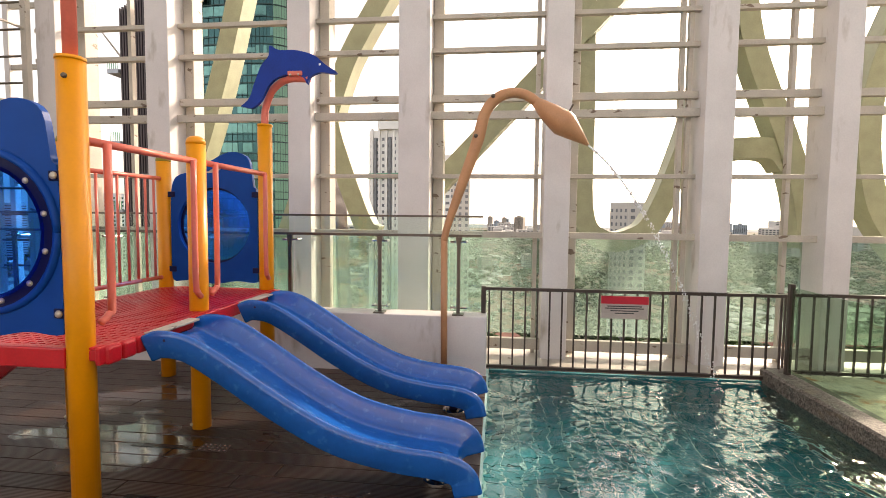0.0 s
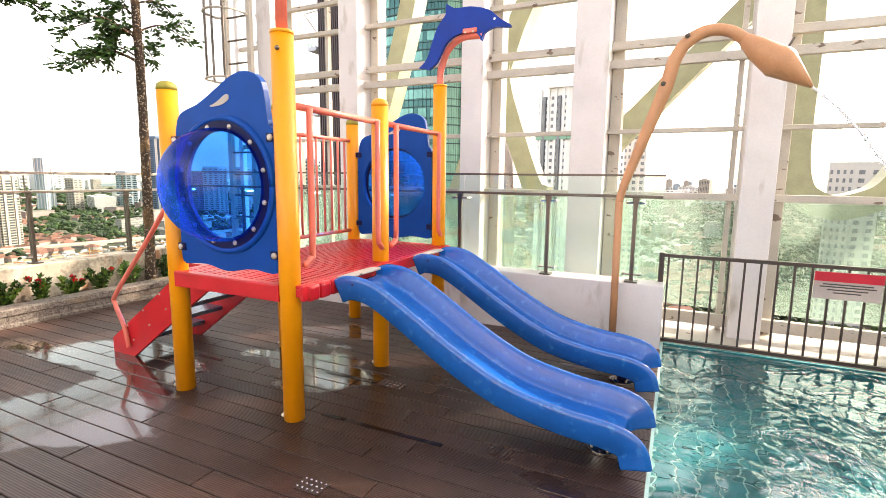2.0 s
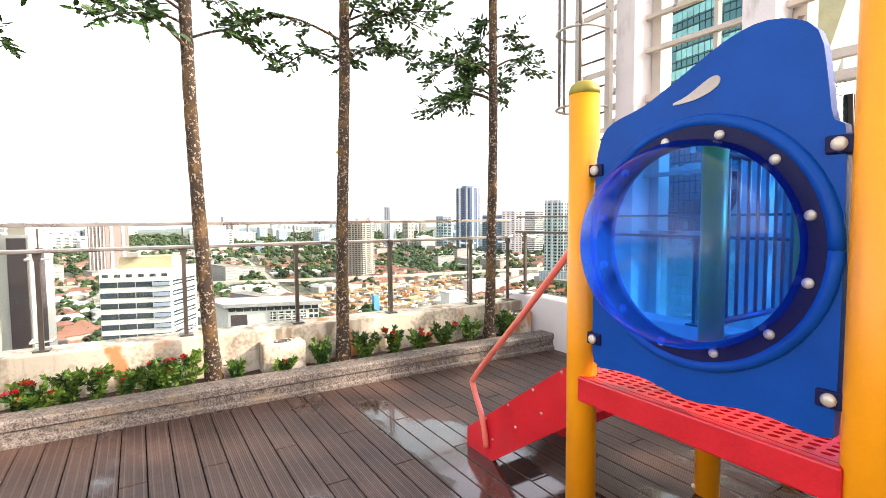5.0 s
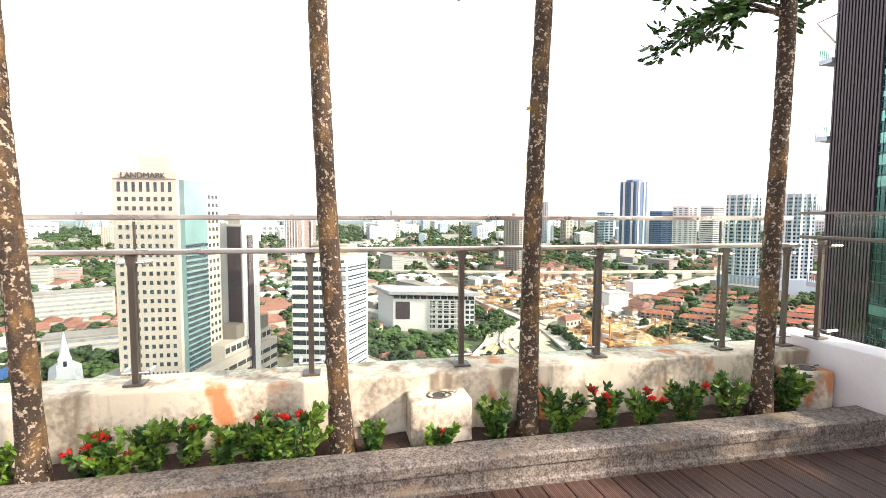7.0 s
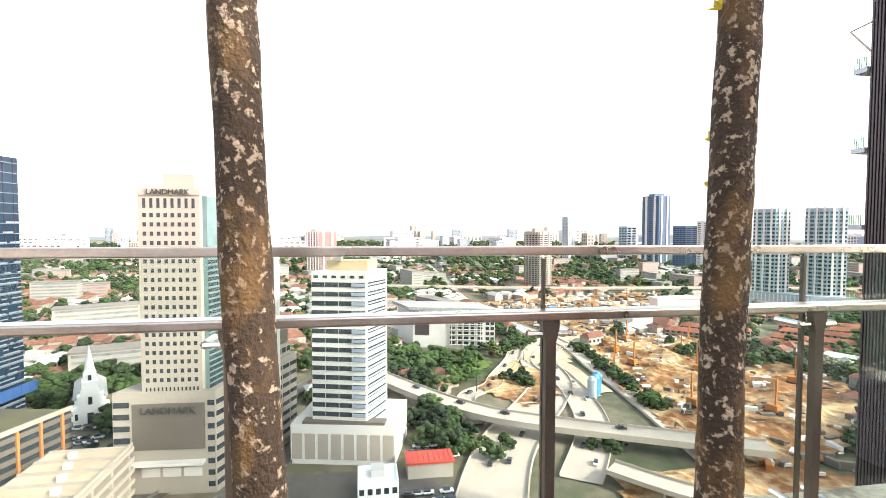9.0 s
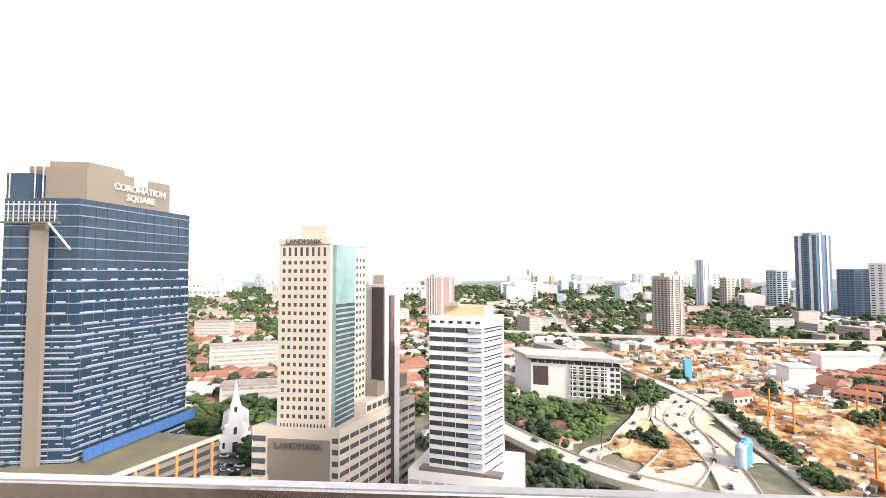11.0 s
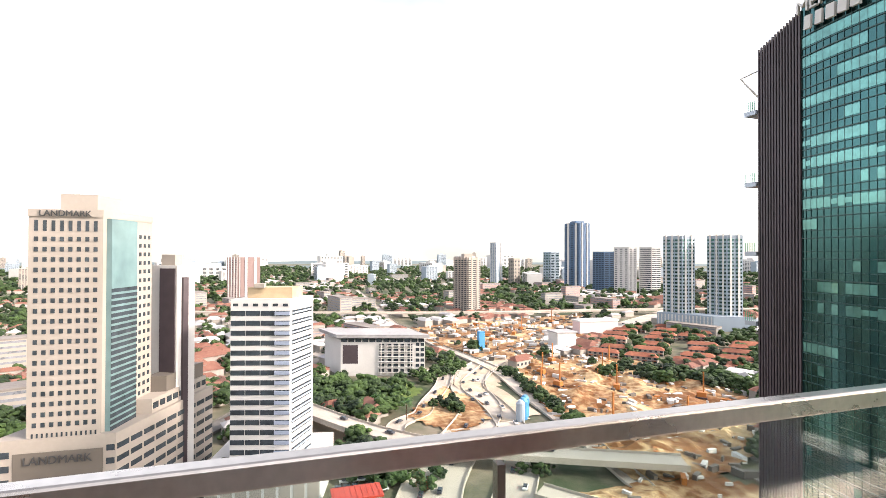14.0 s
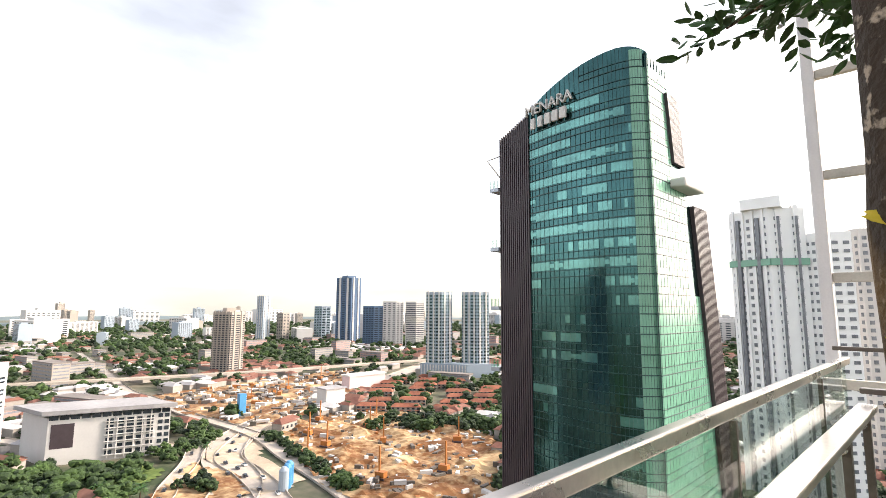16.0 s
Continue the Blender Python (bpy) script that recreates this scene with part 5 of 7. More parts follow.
pieces("hoist_frame", face_items((-145.4, -127.0), (-143.6, -145.5), 17.8, 24, 3, 12, 0.08, 1.0, 0.1) + face_items((-145.4, -127.0), (-143.6, -145.5), 17.8, 24, 3, 1, 1.0, 0.07, 0.1), M_BAR, hoist)
part("hoist_strut", tubebm([(-143.4, -128, 17.2), (-149.4, -126, 9.5)], 0.35, 6), M_BAR, hoist)
pieces("roof_frame", face_items((-150, -135), (-147.5, -146.5), 25.6, 38.0, 1, 5, 0.08, 1, 0.15) + face_items((-150, -135), (-147.5, -146.5), 36, 38.5, 1, 1, 1, 0.3, 0.15), M_BAR, cs)
part("roof_garden", block(bmesh.new(), (-119, -112.5), (-125.5, -149), (-177, -93), -57, -56.4), mat("mossy_roof", (0.115, 0.10, 0.08), 0.9, var=0.35, scale=0.12, bump=0.0, col2=(0.125, 0.125, 0.055)), cs, "mossy roof deck of the car park")
pieces("roof_parapet", face_items((-118, -112), (-178, -92), -57, -55.6, 1, 1, 1, 1, 0.3) + face_items((-118, -112), (-125, -150), -57, -55.6, 1, 1, 1, 1, 0.3), M_BEIGE, cs, "pale roof parapet")
pieces("parking_slab", face_items((-118, -112), (-178, -92), -79, -57, 7, 1, 1, 0.45, 0.5) + face_items((-118, -112), (-125, -150), -79, -57, 7, 1, 1, 0.45, 0.5), M_TAUPE, cs)
pieces("parking_column", face_items((-118, -112), (-178, -92), -79, -57, 1, 9, 0.10, 1, 0.7) + face_items((-118, -112), (-125, -150), -79, -57, 1, 5, 0.10, 1, 0.7), mat("orange_render", (0.55, 0.17, 0.05), 0.8, bump=0), cs, "orange columns")
pieces("hoarding", face_items((-150.8, -120.7), (-198.5, -113.5), -56, -52, 1, 14, 0.96, 0.9, 0.3), mat("blue_net", (0.02, 0.07, 0.20), 0.8, bump=0), cs, "blue construction netting")

# beige tower with punched windows
lm = thing("hotel_tower", "beige stone tower with square windows and a glass strip", "office tower")
K, Lc, R = (-163.1, -47.7), (-164.2, -65.3), (-186.5, -41.2)
part("tower_body", block(bmesh.new(), K, Lc, R, -50, 13.0), M_BEIGE, lm)
d, nn, LL = toward(K, Lc)
pieces("window", face_items(K, Lc, -46, 6.8, 19, 8, 0.48, 0.44, 0.10, 0.02, 0.8), M_WIN, lm, "dark square windows")
pieces("window_tall", face_items(K, Lc, 7.2, 10.8, 1, 8, 0.42, 0.8, 0.10, 0.02, 0.8), M_WIN, lm)
pieces("window_low", face_items(K, Lc, -50, -46.3, 1, 14, 0.35, 0.7, 0.10, 0.02, 0.8), M_WIN, lm)
k2 = (K[0] + (R[0] - K[0]) * 0.06, K[1] + (R[1] - K[1]) * 0.06)
k3 = (K[0] + (R[0] - K[0]) * 0.56, K[1] + (R[1] - K[1]) * 0.56)
gs = part("glass_strip", block(bmesh.new(), (k2[0] + 0.3, k2[1] + 1.4), k2, (k3[0] + 0.3, k3[1] + 1.4), -50, 11.2), mat("grey_teal_glass", (0.125, 0.20, 0.205), 0.15, var=0.25, scale=0.15, bump=0.0, spec=0.8), lm, "teal glass corner strip")
pieces("glass_slat", face_items((k2[0] + 0.3, k2[1] + 1.4), (k3[0] + 0.3, k3[1] + 1.4), -50, -8, 24, 1, 1.0, 0.62, 0.08, 0.06), M_WIN, gs)
pieces("side_window", face_items(k3, R, -46, 8, 20, 4, 0.45, 0.45, 0.1, 0.03, 0.5), M_WIN, lm)
part("plant_room", block(bmesh.new(), (-166.0, -50), (-166.5, -59.0), (-178, -47), 13.0, 18.0), M_BEIGE, lm)
part("parapet", block(bmesh.new(), (K[0] + 0.3, K[1] + 0.1), (Lc[0] + 0.3, Lc[1] - 0.1), (R[0], R[1] + 0.3), 11.4, 13.5), M_BEIGE, lm)
text("tower_sign", "LANDMARK", K, Lc, 12.3, 2.3, M_DARK, lm, 0.6)
pod = part("podium", block(bmesh.new(), (-162.4, -44.0), (-164.0, -73.5), (-208, -25.5), G0, -48.0), M_BEIGE, lm)
pieces("dark_panel", face_items((-162.2, -47), (-163.7, -68), -66, -51.5, 1, 1, 1.0, 0.98, 0.15), M_TAUPE, pod)
text("podium_sign", "LANDMARK", (-162.2, -47), (-163.7, -68), -53.8, 3.0, M_DARK, pod, 0.5)
pieces("banner", face_items((-162.0, -47.5), (-163.6, -66), -74.5, -71, 1, 3, 0.85, 0.8, 0.2), M_OFFWHITE, pod)
pieces("podium_band", face_items((-162.4, -44.0), (-208, -25.5), -79, -50, 8, 9, 0.82, 0.4, 0.2) + face_items((-163.7, -68.5), (-164.0, -73.5), -79, -50, 8, 1, 0.9, 0.45, 0.2) + face_items((-162.4, -44.0), (-162.6, -46.5), -79, -50, 8, 1, 0.8, 0.45, 0.2), M_WIN, pod)
part("upper_terrace", block(bmesh.new(), (-178, -38.8), (-179, -46), (-206, -27.6), -48.0, -43.5), M_BEIGE, pod, "beige stepped roof terrace")
part("upper_terrace", block(bmesh.new(), (-186, -36.5), (-187, -43), (-206, -28.6), -43.5, -38.5), M_TAUPE, pod, "dark stepped roof terrace")
pieces("terrace_window", face_items((-178, -38.8), (-206, -27.6), -47.6, -43.9, 1, 9, 0.7, 0.5, 0.2), M_WIN, pod)
pieces("entrance_canopy", face_items((-162.2, -47), (-163.7, -68), -70.0, -69.2, 1, 1, 1.0, 1.0, 2.5), M_OFFWHITE, pod)

bk = thing("dark_tower", "narrow dark and white office tower behind the beige tower", "office tower")
part("tower_body", block(bmesh.new(), (-190.5, -34.5), (-195.3, -43.3), (-193.5, -29.5), G0, -2.5), M_OFFWHITE, bk)
part("plant_room", block(bmesh.new(), (-192, -35.5), (-194, -40), (-193, -33.5), -2.5, 1.2), M_BEIGE, bk)
part("dark_face", block(bmesh.new(), (-190.2, -35.2), (-193.0, -40.3), (-190.5, -35.0), G0, -3.5), M_FIN, bk)
part("dark_face", block(bmesh.new(), (-190.8, -32.6), (-191.3, -33.4), (-192.0, -31.2), G0, -6.5), M_FIN, bk)

# white banded office block
wb = thing("banded_office", "white office block with dark ribbon windows and yellow roof tanks", "office block")
K, Lc, R = (-173.3, 1.9), (-178.5, -16.6), (-187.1, 9.8)
part("tower_body", block(bmesh.new(), K, Lc, R, G0, -13.2), M_OFFWHITE, wb)
for p, q, nb in ((K, Lc, 4), (K, R, 1)):
    pieces("ribbon_window", face_items(p, q, -71, -16.2, 17, nb, 0.95 if nb > 1 else 0.84, 0.50, 0.10, 0.02), M_WIN, wb)
    if nb == 1:
        pieces("balcony", face_items(p, q, -71, -16.2, 17, 1, 0.9, 0.16, 0.35, 0.1), M_PALEBLUE, wb)
    else:
        pieces("vent", face_items(p, q, -15.6, -14.6, 1, 6, 0.5, 0.9, 0.1), M_WIN, wb)
q4 = (K[0] + 0.26 * (Lc[0] - K[0]), K[1] + 0.26 * (Lc[1] - K[1]))
pieces("balcony_rail", face_items(K, q4, -71, -16.2, 17, 1, 0.96, 0.34, 0.5, 0.15), mat("blue_grey_rail", (0.24, 0.28, 0.36), 0.6, bump=0), wb, "blue-grey balcony rails")
part("roof_tank", block(bmesh.new(), (-176.5, 2.5), (-180, -11.5), (-184, 6), -13.2, -9.6), mat("ochre_render", (0.42, 0.32, 0.20), 0.8, var=0.2, scale=0.3, bump=0), wb, "ochre roof plant room")
part("roof_tank", block(bmesh.new(), (-176.4, -6.4), (-177.2, -9.4), (-179.4, -5.8), -9.6, -8.2), M_BEIGE, wb)
part("podium", block(bmesh.new(), (-170, 11.5), (-178, -24.0), (-196, 18), G0, -66), M_OFFWHITE, wb)
pieces("podium_panel", face_items((-170, 11.5), (-178, -24.0), -79, -68.5, 1, 8, 0.8, 0.85, 0.15), M_BEIGE, wb)
part("roof_garden", block(bmesh.new(), (-171, 8), (-177, -20), (-175, 9), -66, -65.0), M_TAUPE, wb)

# church
M_CHURCH = mat("church_white", (0.80, 0.80, 0.79), 0.7, var=0.05, scale=0.2, bump=0.0)
ch = thing("church", "white church with a tall pointed spire", "church")
ch.matrix_basis = Matrix.Translation((-228.5, -111.5, G0)) @ Matrix.Rotation(radians(26.0), 4, "Z")
part("nave", boxbm(-36, -5, -5.5, 5.5, 0, 9), M_CHURCH, ch)
bm = bmesh.new()
prism(bm, [(-6.2, 9), (6.2, 9), (0, 13.5)], "x", -36.5, -4.5)
part("roof", bm, M_GREYROOF, ch)
part("front", boxbm(-5, 0, -6.6, 6.6, 0, 7.2, bevel=0.1), M_CHURCH, ch)
for y0, y1 in ((-4.6, -2.9), (2.9, 4.6)):
    part("shoulder", boxbm(-4.8, -0.2, y0, y1, 7.2, 11.5, bevel=0.1), M_CHURCH, ch)
part("tower", boxbm(-5.6, 0.5, -2.9, 2.9, 0, 17.5, bevel=0.1), M_CHURCH, ch)
part("belfry", boxbm(-4.9, -0.2, -2.3, 2.3, 17.5, 20.5, bevel=0.1), M_CHURCH, ch)
part("spire", tubebm([(-2.55, 0, 20.5), (-2.55, 0, 22.0), (-2.55, 0, 32.0)], [2.5, 1.9, 0.08], 8), M_CHURCH, ch)
for y in (-6.4, -3.0, 3.0, 6.4):
    part("buttress", boxbm(0.0, 0.9, y - 0.35, y + 0.35, 0, 8.2 if abs(y) > 4 else 14.0), M_CHURCH, ch)
pieces("arch_window", [((0.52, 0, 2.2), (0.1, 0, 0), (0, 1.1, 0), (0, 0, 2.2)), ((0.52, 0, 9.5), (0.1, 0, 0), (0, 0.7, 0), (0, 0, 1.6)), ((-0.15, 0, 19), (0.1, 0, 0), (0, 0.6, 0), (0, 0, 1.1)), ((0.02, -4.8, 3.2), (0.1, 0, 0), (0, 0.5, 0), (0, 0, 1.3)), ((0.02, 4.8, 3.2), (0.1, 0, 0), (0, 0.5, 0), (0, 0, 1.3))], M_WIN, ch)

# low grey and white hall
ml = thing("civic_hall", "grey and white civic hall with a wide pale flat roof", "hall")
K, Lc, R = (-322.5, 89.2), (-338.5, 35.5), (-352, 81)
part("hall_body", block(bmesh.new(), K, Lc, R, G0, -56), M_OFFWHITE, ml)
part("roof", block(bmesh.new(), (-319, 91.5), (-336.5, 32.5), (-352, 82), -54.2, -52.0), M_GREYROOF, ml)
pieces("dark_bay", face_items((-329.5, 68), (-338.2, 37), -72, -59, 1, 1, 1, 0.95, 0.3), M_FIN, ml)
pK, pL = (-324.8, 82), (-331.5, 59.5)
pieces("lattice", face_items(pK, pL, -79, -58, 6, 1, 1, 0.12, 0.5, 1.0) + face_items(pK, pL, -79, -58, 1, 6, 0.12, 1, 0.5, 1.0), M_OFFWHITE, ml)
pieces("window", face_items(pK, pL, -78, -58, 6, 5, 0.7, 0.75, 0.3) + face_items((-322.5, 89.2), (-324.5, 83), -78, -57, 6, 2, 0.7, 0.6, 0.3), M_WIN, ml)
pieces("clerestory", face_items(K, Lc, -57.5, -54.6, 1, 12, 0.85, 0.8, 0.25), M_WIN, ml)


def slab_tower(name, label, K, L, R, z1, body, rows, cols, wmat, wf=0.6, hf=0.45, z0=None, cap=None, rib=None):
    t = thing(name, label, "tower block", "far towers")
    z0 = z0 or G0
    part("tower_body", block(bmesh.new(), K, L, R, z0, z1), body, t)
    cubes("window", face_items(K, L, z0 + 4, z1 - 3, rows, cols, wf, hf, 0.3, 0.05) + face_items(K, R, z0 + 4, z1 - 3, rows, max(2, cols // 2), wf, hf, 0.3, 0.05), wmat, t)
    if rib:
        cubes("rib", face_items(K, L, z0, z1 + 1, 1, rib, 0.25, 1, 0.7, 0.2) + face_items(K, R, z0, z1 + 1, 1, max(2, rib // 2), 0.25, 1, 0.7, 0.2), body if body in (M_BEIGE, M_CHURCH) else M_OFFWHITE, t)
    if cap:
        cx, cy = (L[0] + R[0]) / 2, (L[1] + R[1]) / 2
        part("roof_cap", boxbm(cx - cap, cx + cap, cy - cap, cy + cap, z1, z1 + 5), body, t)
    return t


slab_tower("tan_tower", "tan apartment tower with pale ribs and roof crown", (-628, 236), (-648, 221), (-636, 256), -3, M_BEIGE, 26, 6, M_WIN, 0.8, 0.5, cap=6, rib=5)
slab_tower("striped_tower", "brown and white striped apartment slab", (-880, -70), (-882, -92), (-886, -41), -5, mat("brown_clad", (0.22, 0.15, 0.14), 0.8, bump=0), 18, 4, M_WIN, 0.3, 0.4, rib=5)
slab_tower("blue_tower", "slate blue high-rise tower with white centre strip", (-1014, 662), (-1045, 640), (-1013, 689), 76, M_TOWERBLUE, 34, 3, M_WIN, 0.5, 0.4, cap=12, rib=2)
slab_tower("glass_twin_tower", "grey-blue residential twin tower with balconies", (-446, 421), (-467, 414), (-445, 438), 23, M_PALEBLUE, 24, 5, M_TEALG, 0.75, 0.5, rib=3)
slab_tower("glass_twin_tower", "grey-blue residential twin tower with balconies", (-417, 453), (-436, 446), (-411, 469), 23, M_PALEBLUE, 24, 5, M_TEALG, 0.75, 0.5, rib=3)
tp = thing("twin_podium", "white lattice podium below the twin towers", "podium")
part("podium_body", block(bmesh.new(), (-418, 436), (-468, 406), (-400, 470), G0, -64), M_PALEBLUE, tp)
pieces("podium_lattice", face_items((-418, 436), (-468, 406), -79, -65, 3, 16, 0.3, 0.9, 0.6), M_OFFWHITE, tp)
slab_tower("slim_tower", "slim pale high-rise tower", (-1180, 520), (-1200, 512), (-1186, 541), 32, M_PALEBLUE, 28, 3, M_WIN, 0.4, 0.4, rib=3)
slab_tower("slim_tower", "pale grey office tower with a step", (-890, 640), (-912, 627), (-884, 662), 8, M_TOWERBLUE, 20, 4, M_WIN, 0.7, 0.5)
slab_tower("slim_tower", "pale apartment tower beside the blue tower", (-862, 680), (-885, 660), (-857, 696), 18, M_OFFWHITE, 22, 3, M_WIN, 0.5, 0.4)
slab_tower("slim_tower", "white banded office tower", (-832, 712), (-854, 700), (-828, 731), 18, M_OFFWHITE, 22, 1, M_WIN, 0.9, 0.4)
slab_tower("slim_tower", "pale blue office tower", (-1120, 646), (-1140, 636), (-1116, 669), 8, M_PALEBLUE, 20, 3, M_TEALG, 0.7, 0.5)
slab_tower("slim_tower", "cream apartment tower far off", (-1160, 562), (-1180, 556), (-1166, 583), -9, M_BEIGE, 18, 3, M_WIN, 0.5, 0.4)
condo = slab_tower("white_condo_tower", "white condominium tower with stacked balconies", (-62, 258), (-79, 262), (-50, 267), 48, M_CHURCH, 34, 5, M_GREYWIN, 0.35, 0.45, cap=8, rib=4)
pieces("dark_recess", face_items((-62, 258), (-79, 262), -80, 44, 1, 2, 0.16, 1.0, 0.9, 0.4) + face_items((-62, 258), (-50, 267), -80, 44, 1, 2, 0.14, 1.0, 0.9, 0.4), M_GREYWIN, condo)
pieces("sky_deck", face_items((-62, 258), (-79, 262), 22, 25, 1, 1, 1.04, 1.0, 1.2) + face_items((-62, 258), (-50, 267), 22, 25, 1, 1, 1.04, 1.0, 1.2), M_TEALSIDE, condo)
slab_tower("white_condo_tower", "white condominium tower seen beyond the glass tower", (-42, 266), (-53, 268), (-35, 272), 36, M_CHURCH, 30, 5, M_GREYWIN, 0.5, 0.4)
# grey instead of dark windows here: distance haze put into their colour
slab_tower("white_condo_tower", "white condominium tower seen through the facade frame", (-72, 316), (-83, 320), (-62, 324), 58, M_OFFWHITE, 36, 4, M_GREYWIN, 0.4, 0.5, cap=4, rib=3)
slab_tower("white_condo_tower", "white condominium block in the haze", (-38, 326), (-43, 330), (-30, 332), 44, M_OFFWHITE, 30, 2, M_GREYWIN, 0.4, 0.5)
slab_tower("white_condo_tower", "pale far apartment block in the haze", (70, 318), (60, 322), (82, 322), 12, M_OFFWHITE, 20, 4, M_GREYWIN, 0.4, 0.5)

# teal glass tower with a curved front and dark finned sides
mj = thing("teal_glass_tower", "curved teal glass tower with dark finned sides and a sloping crown", "office tower", at=(-1.7, -1.4, 0))
FP = smooth_path([(-75.5, 100.6, 52), (-68, 99.3, 55.2), (-60, 98.7, 57.6), (-53, 98.9, 58.6), (-48.6, 99.9, 58.4), (-46.2, 102.2, 57.4), (-45.4, 106.5, 55.8), (-45.9, 150, 52)], 6)


def edge_top(y):
    """Height of the raking back edge of the tower side."""
    return 35 + (118.8 - y) / 0.32


bm = bmesh.new()
lo = [bm.verts.new((p.x, p.y, G0)) for p in FP]
hi = [bm.verts.new((p.x, p.y, min(p.z, edge_top(p.y)))) for p in FP]
bl, bh = [bm.verts.new((x, y, G0)) for x, y in ((-48, 153), (-84, 134))], [bm.verts.new((x, y, z)) for x, y, z in ((-48, 153, -72), (-84, 120, 46))]
lo, hi = lo + bl, hi + bh
n = len(lo)
for i in range(n):
    bm.faces.new((lo[i], lo[(i + 1) % n], hi[(i + 1) % n], hi[i]))
c = bm.verts.new((-63, 108, 50))
for i in range(n):
    bm.faces.new((hi[i], hi[(i + 1) % n], c))
bmesh.ops.recalc_face_normals(bm, faces=bm.faces)
part("tower_body", bm, M_TEALG, mj, "dark teal curtain wall")
pale, side, thin, bands = [], [], [], []
FL = 4.05
for i, (p, q) in enumerate(zip(FP, FP[1:])):
    d, nrm, L = toward(p, q)
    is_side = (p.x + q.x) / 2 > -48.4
    top = min(p.z, q.z, edge_top(max(p.y, q.y)) if is_side else 99)
    cols = max(1, round(L / 1.5))
    for f in range(int((top - G0) / FL) + 1):
        z = G0 + f * FL
        if z + 3.9 > min(p.z, q.z) or is_side and z + 3.9 > edge_top((p.y + q.y) / 2):
            continue
        bands.append((Vector(((p.x + q.x) / 2, (p.y + q.y) / 2, z)) + nrm * 0.05, d * L / 2, nrm * 0.14, Vector((0, 0, 0.09))))
        bands.append((Vector(((p.x + q.x) / 2, (p.y + q.y) / 2, z + 1.5)) + nrm * 0.05, d * L / 2, nrm * 0.12, Vector((0, 0, 0.06))))
        for k in range(cols):
            cc = Vector((p.x, p.y, z + 2.75)) + d * (k + 0.5) / cols * L
            along = p.x + (q.x - p.x) * (k + 0.5) / cols
            # fewer pale panes below z 4 imitate a dark reflection in the lower front
            lit = z < 49 and noise.noise(Vector((along * 0.055, f * 1.7, 5))) + 0.45 * noise.noise(Vector((along * 0.6, f * 3.1, 9))) > (-0.22 if z > 4 else 0.20)
            # side panes take the paler mint, with sunlight painted into its base colour
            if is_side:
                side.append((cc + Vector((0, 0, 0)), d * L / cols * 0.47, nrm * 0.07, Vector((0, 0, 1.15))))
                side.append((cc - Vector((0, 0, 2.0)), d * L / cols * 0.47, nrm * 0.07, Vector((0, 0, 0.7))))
            elif lit:
                pale.append((cc, d * L / cols * 0.48, nrm * 0.07, Vector((0, 0, 0.95 if rng.random() < 0.85 else 0.5))))
    for k in range(cols):
        cc = Vector((p.x, p.y, (G0 + top) / 2)) + d * k / cols * L
        thin.append((cc, d * 0.028, nrm * 0.11, Vector((0, 0, (top - G0) / 2))))
cubes("lit_glass_panel", pale, M_TEALL, mj, "pale teal vision glass, sparser low down to suggest a dark reflection", "stuff")
cubes("side_glass_panel", side, M_TEALSIDE, mj, "mint side glass with sunlight held in its pale colour", "stuff")
cubes("mullion", thin, M_TEALD, mj, "", "stuff")
cubes("transom", bands, M_TEALD, mj, "", "stuff")
bm = bmesh.new()
v = [bm.verts.new(q) for q in ((-86.5, 102.5, G0), (-75.4, 101.0, G0), (-75.4, 125, G0), (-86.5, 125, G0), (-85.0, 102.5, 47.0), (-75.4, 101.0, 51.0), (-75.4, 125, 51), (-85, 125, 47))]
for f in ((0, 1, 5, 4), (1, 2, 6, 5), (2, 3, 7, 6), (3, 0, 4, 7), (4, 5, 6, 7), (3, 2, 1, 0)):
    bm.faces.new([v[k] for k in f])
bmesh.ops.recalc_face_normals(bm, faces=bm.faces)
wing = part("finned_wing", bm, M_TOWERBLUE, mj, "dark finned wing")
fins = []
for k in range(15):
    u = (k + 0.5) / 15
    fins.append(((-86.3 + 10.8 * u, 102.2 - 1.45 * u, (G0 + 47.2 + 4 * u) / 2), (0.17, 0, 0), (0, 0.55, 0), (0, 0, (47.2 + 4 * u - G0) / 2)))
pieces("fin", fins, M_FIN, wing)
rf = []
for k in range(12):
    off = -0.75 * k
    rf.append(((-45.1, 138.6 + off, -28), (0.5, 0, 0), (0, 0.16, 0), (0, -16.64, 52)))
    rf.append(((-45.1, 116.6 + off * 0.7, 42), (0.5, 0, 0), (0, 0.16, 0), (0, -2.4, 7.5)))
pieces("side_fin", rf, M_FIN, mj)
part("sky_terrace", boxbm(-46.5, -42.0, 110.5, 122.5, 28.4, 30.4, bevel=0.5), M_OFFWHITE, mj, "white cantilevered sky terrace")
for k, z in enumerate((33, 17, 1.5, -14)):
    tr = part("terrace", boxbm(-89.0, -86.2, 101.0, 106, z, z + 1.0), M_SILVER, mj)
    pieces("terrace_rail", face_items((-89, 101), (-86.2, 101), z + 1, z + 3.0, 1, 6, 0.2, 1, 0.05), mat("green_rail", (0.03, 0.30, 0.12), 0.5, bump=0), tr)
part("hoist_arm", tubebm([(-86.4, 102, 37), (-89.4, 100.4, 41.8), (-85.2, 102.2, 43)], 0.22, 6), M_BAR, mj)
text("tower_sign", "MENARA", (-74.8, 100.2), (-62.0, 98.5), 51.0, 3.7, M_OFFWHITE, mj, 0.8, 0.3)
d, nrm, L = toward((-74.8, 100.2), (-62.0, 98.5))
lb = []
